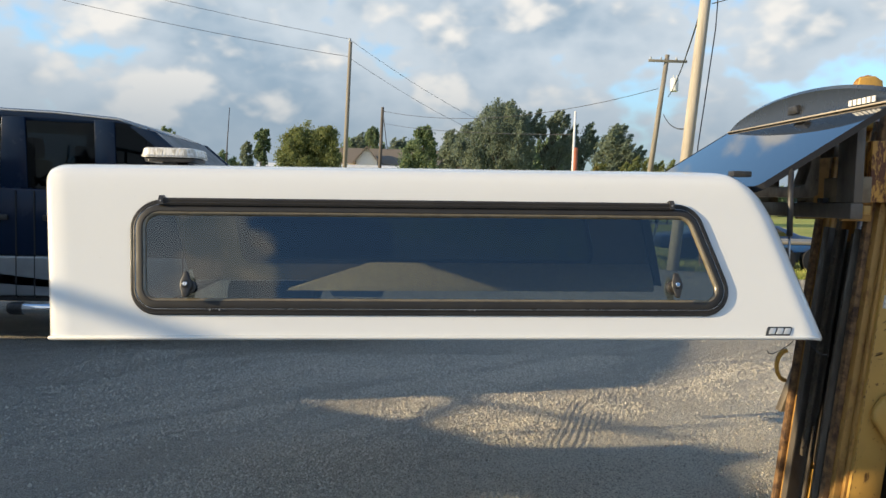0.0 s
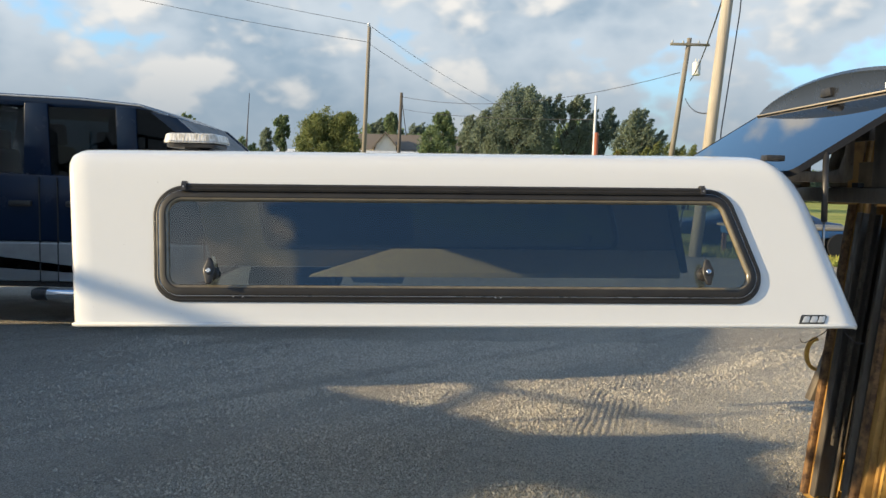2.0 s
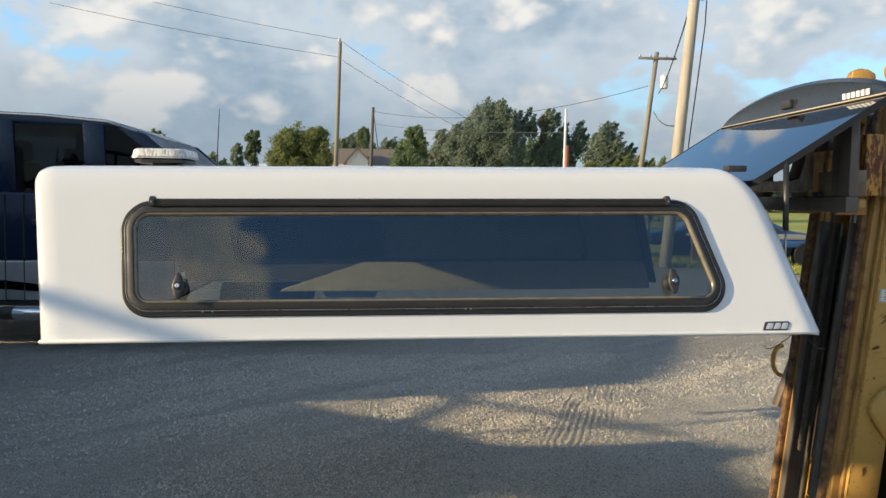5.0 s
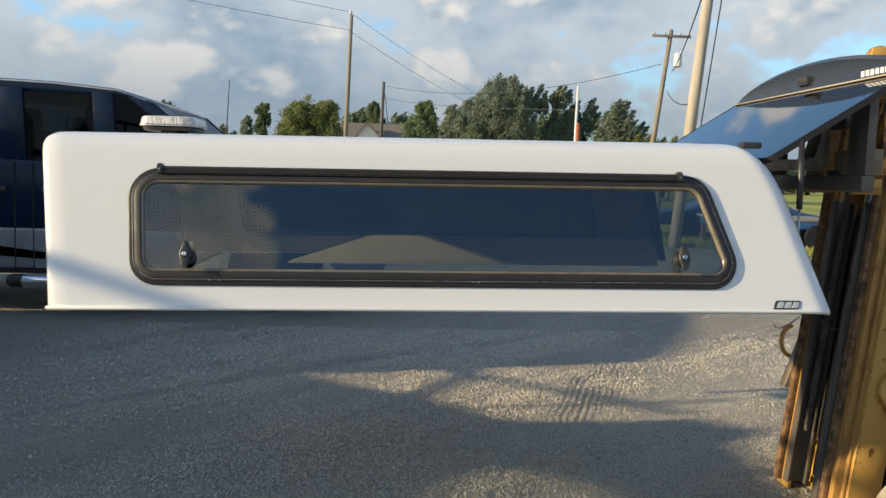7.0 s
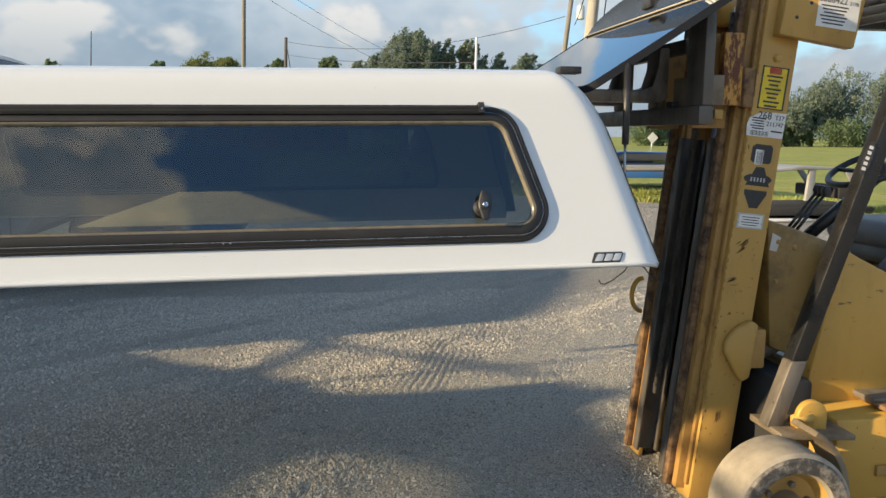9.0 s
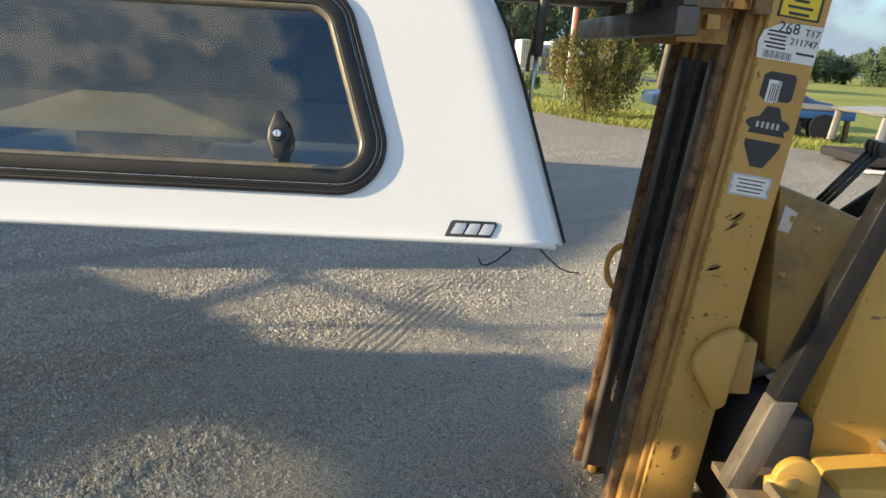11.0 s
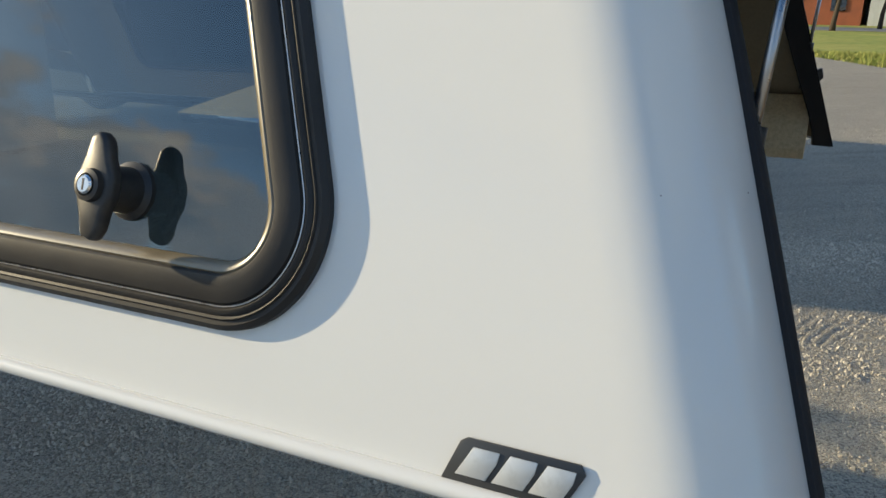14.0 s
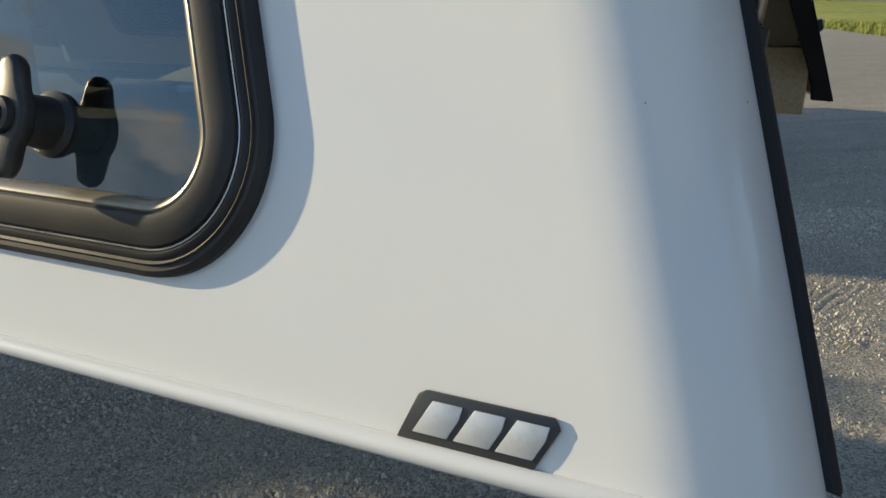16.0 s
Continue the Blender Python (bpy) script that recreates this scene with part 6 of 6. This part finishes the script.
for x, y, h in ((-14.2, 58, 4.6), (-13.0, 60, 4.9), (-11.9, 58, 4.3), (13.9, 53, 4.2), (15.4, 53, 4.0), (16.6, 53, 4.3), (17.7, 53, 4.1), (18.8, 53, 4.3)):
    tree("bush", (x, y, 0), 0.5, [((0, 0, h * 0.58), (0.95, 0.9, h * 0.38))], 6783, 0.144, "leaf_olive" if x > 0 else "leaf_dark", "small scrubby bush at the field edge", (0.4, 0, 0.3), 0.06, 20, category="bush")
# airy trees far over the field beyond the fork lift
for k, (x, h, w) in enumerate((x, 0.82 * h, w) for x, h, w in ((52.0, 5.0, 4.0), (60.5, 5.6, 4.2), (67.0, 6.5, 4.0), (72.0, 8.2, 3.6), (77.5, 11.6, 4.2), (82.5, 14.6, 4.6), (88.5, 14.4, 4.8), (94.5, 14.8, 4.8), (101.0, 14.0, 5.0))):
    tree("tree", (x, 110 + 2 * (k % 3), 0), h * 0.3, [((0, 0, h * 0.72), (w, w * 0.8, h * 0.24)), ((0.8, 0, h * 0.42), (w * 1.15, w * 0.8, h * 0.26)), ((-0.9, 0, h * 0.58), (w * 1.1, w * 0.8, h * 0.22))], 8500, 0.34, "leaf_blue", "tall airy green tree at the field's far edge", (0.15, 0, 0.15), 0.26, 70, spread=0.26, plume=0.7, limbs=30)
for k in range(12):
    tree("bush", (47.0 + 5.2 * k, 107 + 2.0 * (k % 3), 0), 0.4, [((0, 0, 1.8 + 0.5 * (k % 2)), (3.2, 2.0, 1.9)), ((1.5, 0, 1.2), (2.4, 1.6, 1.2))], 6000, 0.30, "leaf_dark", "dark undergrowth along the field's far edge", (0.1, 0, 0.2), 0.06, 36, spread=0.3, category="bush")

# ---- poles and cables ----
def pole(name, a, b, r0, r1, material, label):
    t = thing(name, a, label, "utility pole", "utility poles along the road")
    part("shaft", tube([a, (Vector(a) + Vector(b)) / 2, b], [r0, (r0 + r1) / 2, r1], 14), material, t, "round timber shaft", 60)
    return t


def sag(a, b, drop, r, parent, label="thin dark cable"):
    a, b = Vector(a), Vector(b)
    pts = [a + (b - a) * (k / 14) - Vector((0, 0, drop * 4 * (k / 14) * (1 - k / 14))) for k in range(15)]
    return part("cable", tube(pts, r, 5), "cable", parent, label, 60)


pa = pole("utility_pole", (-2.36, 36, 0), (-2.11, 36, 8.33), 0.115, 0.080, "pole_wood", "weathered timber utility pole")
part("insulator", lathe([(0, 0.05), (0.05, 0.07), (0.16, 0.04)], (-2.14, 36, 8.36), "z", 10), "galvanised", pa)
sag((-14.74, 36, 9.70), (-2.2, 35.9, 7.67), 0.12, 0.010, pa)
sag((-10.34, 36, 9.87), (-2.14, 35.9, 8.45), 0.05, 0.009, pa)
sag((-2.14, 36.1, 8.45), (6.5, 52, 6.2), 0.25, 0.009, pa)
sag((-2.2, 36.1, 7.67), (6.5, 52, 5.4), 0.25, 0.009, pa)
pb = pole("utility_pole", (-1.26, 60, 0), (-1.01, 60, 8.21), 0.15, 0.11, "grey_wood", "dark grey timber utility pole")
part("standoff", tube([(-1.0, 59.8, 7.9), (-0.6, 59.8, 5.0)], 0.03, 6), "cable", pb)
sag((-1.06, 59.8, 7.9), (13.6, 40.5, 7.4), 1.0, 0.016, pb)
sag((-1.06, 59.8, 7.0), (5.1, 22.2, 3.3), 0.2, 0.012, pb)
pc = pole("utility_pole", (12.84, 40, 0), (13.85, 40, 9.05), 0.155, 0.115, "pole_wood", "leaning timber utility pole with transformer")
part("crossarm", box(12.85, 39.85, 8.66, 14.85, 39.97, 8.78, 0.01), "pole_wood", pc, "timber crossarm")
for x in (12.95, 13.5, 14.3, 14.75):
    part("insulator", lathe([(0, 0.04), (0.05, 0.06), (0.14, 0.035)], (x, 39.9, 8.78), "z", 8), "galvanised", pc)
tf = part("transformer", lathe([(0, 0.16), (0.03, 0.20), (0.62, 0.20), (0.68, 0.15)], (14.15, 39.65, 7.15), "z", 20), "white_metal", pc, "pale grey transformer can", 40)
for x in (14.08, 14.24):
    part("bushing", lathe([(0, 0.03), (0.14, 0.02)], (x, 39.6, 7.83), "z", 8), "white_metal", tf)
pd = pole("utility_pole", (5.83, 16, 0), (6.355, 16, 6.5), 0.125, 0.108, "pale_wood", "pale near timber pole")
sag((6.42, 15.95, 6.3), (13.9, 39.8, 6.9), 0.4, 0.02, pd)
sag((6.16, 15.95, 3.0), (13.7, 39.8, 6.0), 0.3, 0.018, pd)
part("pole_cable", tube([(6.54, 15.95, 6.2), (6.50, 15.95, 5.0), (6.35, 15.95, 3.6), (6.24, 15.95, 2.6), (6.19, 15.92, 1.4)], 0.012, 6), "cable", pd, "slack dark cable down the pole")
sag((6.40, 15.95, 5.5), (9.5, 14.5, 6.6), 0.1, 0.010, pd)
st = thing("marker_post", (4.98, 22, 0), "thin white pipe post with an orange sleeve", "post")
part("pipe", tube([(4.98, 22, 0), (5.04, 22, 3.94)], 0.035, 10), "white_metal", st, "white pipe")
part("sleeve", tube([(5.07, 22, 0.5), (5.08, 22, 2.92)], 0.065, 10), "orange_paint", st, "faded orange sleeve")
an = thing("whip_antenna", (-2.98, 14, 0), "thin dark whip antenna mast", "antenna")
part("rod", tube([(-3.0, 14, 0), (-2.94, 14, 2.2), (-2.90, 14, 2.88)], [0.02, 0.012, 0.006], 6), "cable", an)

# ---- house and buildings across the road ----
house = thing("house", (-2.0, 76, 0), "cream house with brown shingle roof behind the trees", "house")
part("wall", box(-8.5, 75, 0, 4.5, 83, 4.6), "siding", house, "cream siding", 0)
part("roof", prism([(74.4, 4.55), (83.6, 4.55), (79, 6.25)], "x", -9.0, 5.0, 0.02), "roof_shingle", house, "brown shingle roof", 0)
gb = part("gable", prism([(-3.55, 0), (-1.65, 0), (-1.65, 4.75), (-2.60, 5.9), (-3.55, 4.75)], "y", 72.6, 75.2), "siding", house, "cream gable front", 0)
for s in (-1, 1):
    part("gable_roof", prism([(-2.60, 6.10), (-2.60, 5.93), (-2.60 + s * 1.25, 4.42), (-2.60 + s * 1.25, 4.60)], "y", 72.2, 76.5, 0.0), "roof_shingle", gb, "", 0)
part("window", box(-3.0, 72.56, 3.2, -2.2, 72.62, 4.3), "dark_glass", gb, "small gable window", 0)

barn = thing("barn", (-3.0, 70, 0), "orange-red metal barn across the road", "barn")
part("wall", box(-12, 68, 0, 3.3, 76, 2.4), "orange_paint", barn, "orange-red wall", 0)
part("roof", prism([(67.6, 2.35), (76.4, 2.35), (72, 4.3)], "x", -12.4, 3.55), "white_metal", barn, "pale metal roof", 0)
part("door", box(-3.2, 67.93, 0, -0.9, 67.99, 2.1), "label_red", barn, "dark red sliding door", 0)
part("window", box(1.2, 67.93, 1.0, 2.2, 67.99, 1.8), "dark_glass", barn, "", 0)
shed = thing("shed", (6.4, 72, 0), "white clapboard shed across the road", "shed")
part("wall", box(3.75, 68, 0, 6.7, 75, 3.2), "white_metal", shed, "white wall", 0)
part("roof", prism([(3.6, 3.1), (7.1, 3.1), (5.25, 4.6)], "y", 67.5, 75.5), "roof_shingle", shed, "dark shingle roof", 0)
part("door", box(5.7, 67.93, 0, 6.35, 67.99, 2.0), "faded_grey", shed, "faded grey door", 0)
for x0, x1 in ((8.9, 10.4), (11.3, 13.0)):
    c = thing("container", ((x0 + x1) / 2, 66, 0), "weathered white storage container with ribbed doors", "container", "containers across the road")
    part("body", box(x0, 64, 0.0, x1, 69, 2.3, 0.02), "white_metal", c, "ribbed white body", 0)
    for k in range(8):
        part("rib", box(x0 + (x1 - x0) * (k + 0.3) / 8, 63.95, 0.15, x0 + (x1 - x0) * (k + 0.65) / 8, 63.999, 2.25), "faded_grey", c, "", 0)
random.seed(21)
for x, y, h in ((2.0, 84, 6.5), (7.5, 84, 7.5), (12.0, 82, 7.0), (17.0, 84, 7.5), (-4.0, 86, 7.0)):
    tree("tree", (x, y, 0), 1.6, [((0, 0, h * 0.6), (3.0, 2.2, h * 0.42))], 7980, 0.34, "leaf_dark", "dark green tree behind the buildings", (0.2, 0, 0.2), 0.2, 40)

# fence post with braces in the verge
fp = thing("fence_post", (3.84, 26, 0), "grey timber corner post with sloping brace", "fence post")
part("post", tube([(3.84, 26, 0), (3.80, 26, 1.30)], [0.10, 0.09], 10), "pole_wood", fp, "grey timber post", 60)
part("brace", tube([(2.95, 26.2, 0.08), (3.72, 26.05, 1.05)], 0.065, 8), "pole_wood", fp, "sloping timber brace", 60)
part("brace", tube([(4.5, 26.3, 0.1), (3.92, 26.1, 0.7)], 0.05, 8), "grey_wood", fp, "sloping timber brace", 60)
random.seed(31)
tree("bush", (4.75, 18.3, 0), 0.3, [((-0.15, 0, 0.80), (0.85, 0.75, 0.80)), ((0.40, 0, 0.90), (0.75, 0.65, 0.80)), ((0.1, 0, 1.45), (0.7, 0.6, 0.50))], 11780, 0.07, "leaf_gold", "autumn-tinted bush in the grass verge", (0.1, 0, 0.3), 0.03, 44, category="bush")
tree("weeds", (4.35, 25.8, 0), 0.1, [((0, 0, 0.3), (0.5, 0.4, 0.3))], 2280, 0.08, "leaf_olive", "weeds round the fence post", (0.2, 0, 0.3), 0.01, 14, category="weeds")

# ---- scrap vehicles in the grass ----
car = thing("blue_car", (8.6, 19.5, 0), "old dark blue saloon car in the grass", "car")
body = [(6.6, 0.30), (10.6, 0.30), (10.65, 0.62), (10.2, 0.68), (9.6, 0.92), (8.1, 0.93), (7.4, 0.68), (6.6, 0.60)]
part("body", prism(body, "y", 19, 20.6, 0.06), "blue_paint", car, "dull dark blue body", 50)
part("side_window", prism([(7.75, 0.66), (9.9, 0.66), (9.5, 0.87), (8.15, 0.88)], "y", 18.985, 18.999), "dark_glass", car, "", 0)
for x in (7.3, 10.2):
    part("wheel", lathe([(18.95, 0.2), (18.95, 0.29), (19.15, 0.29), (19.15, 0.2)], (x, 0, 0.29), "y", 20), "soft_rubber", car)
trailer = thing("flatbed_trailer", (8.2, 16.4, 0), "low flatbed trailer with weathered plank deck and blue frame", "trailer")
part("deck", box(6.9, 16.0, 0.60, 9.6, 17.6, 0.66, 0.01), "weathered_deck", trailer, "weathered plank deck")
part("frame", box(6.95, 16.02, 0.44, 9.5, 17.5, 0.599, 0.01), "bright_blue", trailer, "blue frame")
for x in (8.2, 8.9):
    part("wheel", lathe([(15.98, 0.15), (15.98, 0.27), (16.15, 0.27), (16.15, 0.15)], (x, 0, 0.27), "y", 20), "soft_rubber", trailer)
for x, y in ((7.0, 16.1), (9.4, 16.1), (7.0, 17.4), (9.4, 17.4)):
    part("leg", box(x - 0.04, y - 0.04, 0, x + 0.04, y + 0.04, 0.44), "rust", trailer)
wreck = thing("scrap_cab", (8.6, 12.6, 0), "faded grey scrap pickup cab lying in the grass", "scrap cab")
part("roof", prism([(7.55, 0.80), (8.3, 0.855), (9.0, 0.83), (9.1, 0.79), (8.3, 0.80), (7.6, 0.75)], "y", 11.9, 13.3, 0.015), "faded_grey", wreck, "faded grey roof")
for pts in ([(7.55, 0.30), (7.66, 0.30), (7.72, 0.77), (7.62, 0.77)], [(8.35, 0.30), (8.5, 0.30), (8.5, 0.82), (8.4, 0.82)], [(9.36, 0.34), (9.5, 0.34), (9.1, 0.80), (9.0, 0.80)]):
    for y in (11.92, 13.2):
        part("pillar", prism(pts, "y", y, y + 0.06, 0.006), "faded_grey", wreck)
part("sill", box(7.5, 11.9, 0.06, 9.6, 13.3, 0.20, 0.03), "dark_interior", wreck, "dark rusty sill")
part("dash", box(9.0, 12.0, 0.32, 9.4, 13.2, 0.52, 0.03), "dark_interior", wreck)
part("board", box(7.3, 11.5, 0.015, 8.2, 11.65, 0.05, 0.005), "label_white", wreck)
sg = thing("road_sign", (18.45, 40, 0), "small diamond road sign on a post", "sign")
part("post", tube([(18.45, 40, 0), (18.45, 40, 1.5)], 0.04, 8), "galvanised", sg)
part("board", prism([(18.45, 0.95), (18.75, 1.25), (18.45, 1.55), (18.15, 1.25)], "y", 39.9, 39.93), "label_white", sg, "white diamond board", 0)
sg2 = thing("white_board", (14.9, 42, 0), "white board far across the field", "sign")
part("board", box(14.2, 42, 0.9, 15.6, 42.05, 1.5), "label_white", sg2, "", 0)
for x in (14.4, 15.4):
    part("post", box(x - 0.04, 42.05, 0, x + 0.04, 42.12, 1.5), "grey_wood", sg2)

# ---- added out of sight: an open trailer and a van, shaped to shade the yard ----
tr = thing("shade_caster_trailer", (-5.3, 1.3, 0), "dark open-topped trailer, added out of view to shade the yard", "trailer")
# top edge and hole follow the outline of the shadows on the yard
b = part("side_board", prism([(-0.4, 0.40), (4.37, 0.40), (4.37, 1.17), (4.10, 1.24), (3.73, 1.39), (3.38, 1.48), (3.18, 1.53), (3.09, 1.64), (3.02, 1.86), (2.87, 1.885), (2.75, 1.96), (2.60, 1.86), (-0.4, 1.86)], "x", -4.54, -4.5), "navy_paint", tr, "dark blue side board of the added trailer", 0)
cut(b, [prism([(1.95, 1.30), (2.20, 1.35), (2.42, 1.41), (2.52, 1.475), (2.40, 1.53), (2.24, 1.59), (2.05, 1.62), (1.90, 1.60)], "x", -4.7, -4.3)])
# pane added across the hole to weaken the sun patch it lets through
part("pane", box(-4.524, 1.85, 1.25, -4.518, 2.56, 1.65), "dusty_glass", tr, "tinted pane added to dim the sun patch on the yard", 0)
part("side_board", box(-6.3, -0.4, 0.40, -6.26, 4.29, 1.0), "navy_paint", tr, "dark blue side board of the added trailer", 0)
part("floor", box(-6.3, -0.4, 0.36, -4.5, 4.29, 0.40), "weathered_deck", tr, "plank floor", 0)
# unseen bar that throws the band over the cap's lower corner
part("top_rail", tube([(-4.52, -0.2, 2.065), (-4.52, 2.25, 2.065)], 0.030, 10), "black_plastic", tr, "black bar added to shade the cap's lower corner")
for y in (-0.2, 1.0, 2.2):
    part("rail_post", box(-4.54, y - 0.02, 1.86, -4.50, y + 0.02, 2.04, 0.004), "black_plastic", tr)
# bars and rod added only for their shadow bands across the lit gravel
part("strap", tube([(-4.52, 3.66, 1.36), (-4.52, 4.42, 1.525)], 0.032, 8), "cable", tr, "dark bar added for a shadow band on the yard")
part("strap", tube([(-4.52, 4.42, 1.425), (-4.52, 3.10, 1.845)], 0.025, 8), "cable", tr, "dark bar added for a shadow band on the yard")
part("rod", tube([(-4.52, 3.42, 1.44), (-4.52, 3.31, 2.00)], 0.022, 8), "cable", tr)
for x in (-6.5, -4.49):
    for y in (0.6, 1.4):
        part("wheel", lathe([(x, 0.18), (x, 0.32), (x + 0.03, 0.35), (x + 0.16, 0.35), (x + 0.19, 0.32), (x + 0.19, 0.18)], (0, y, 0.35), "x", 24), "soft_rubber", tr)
van = thing("shade_caster_van", (-5.4, 5.8, 0), "grey van, added out of view to shade the yard", "van")
# mast added for the thin shadow line behind the cap
part("roof_mast", tube([(-4.6, 5.13, 2.02), (-4.6, 5.08, 2.75)], 0.024, 8), "black_plastic", van, "short black mast added for a thin shadow")
part("body", prism([(4.371, 0.05), (6.78, 0.05), (6.78, 2.29), (5.85, 2.19), (5.45, 2.115), (5.0, 2.045), (4.55, 1.96), (4.371, 1.89)], "x", -6.3, -4.5), "silver_paint", van, "dull silver body")
for x in (-6.2, -4.75):
    for y in (4.8, 6.4):
        part("wheel", lathe([(x, 0.18), (x, 0.30), (x + 0.2, 0.30), (x + 0.2, 0.18)], (0, y, 0.30), "x", 24), "soft_rubber", van)
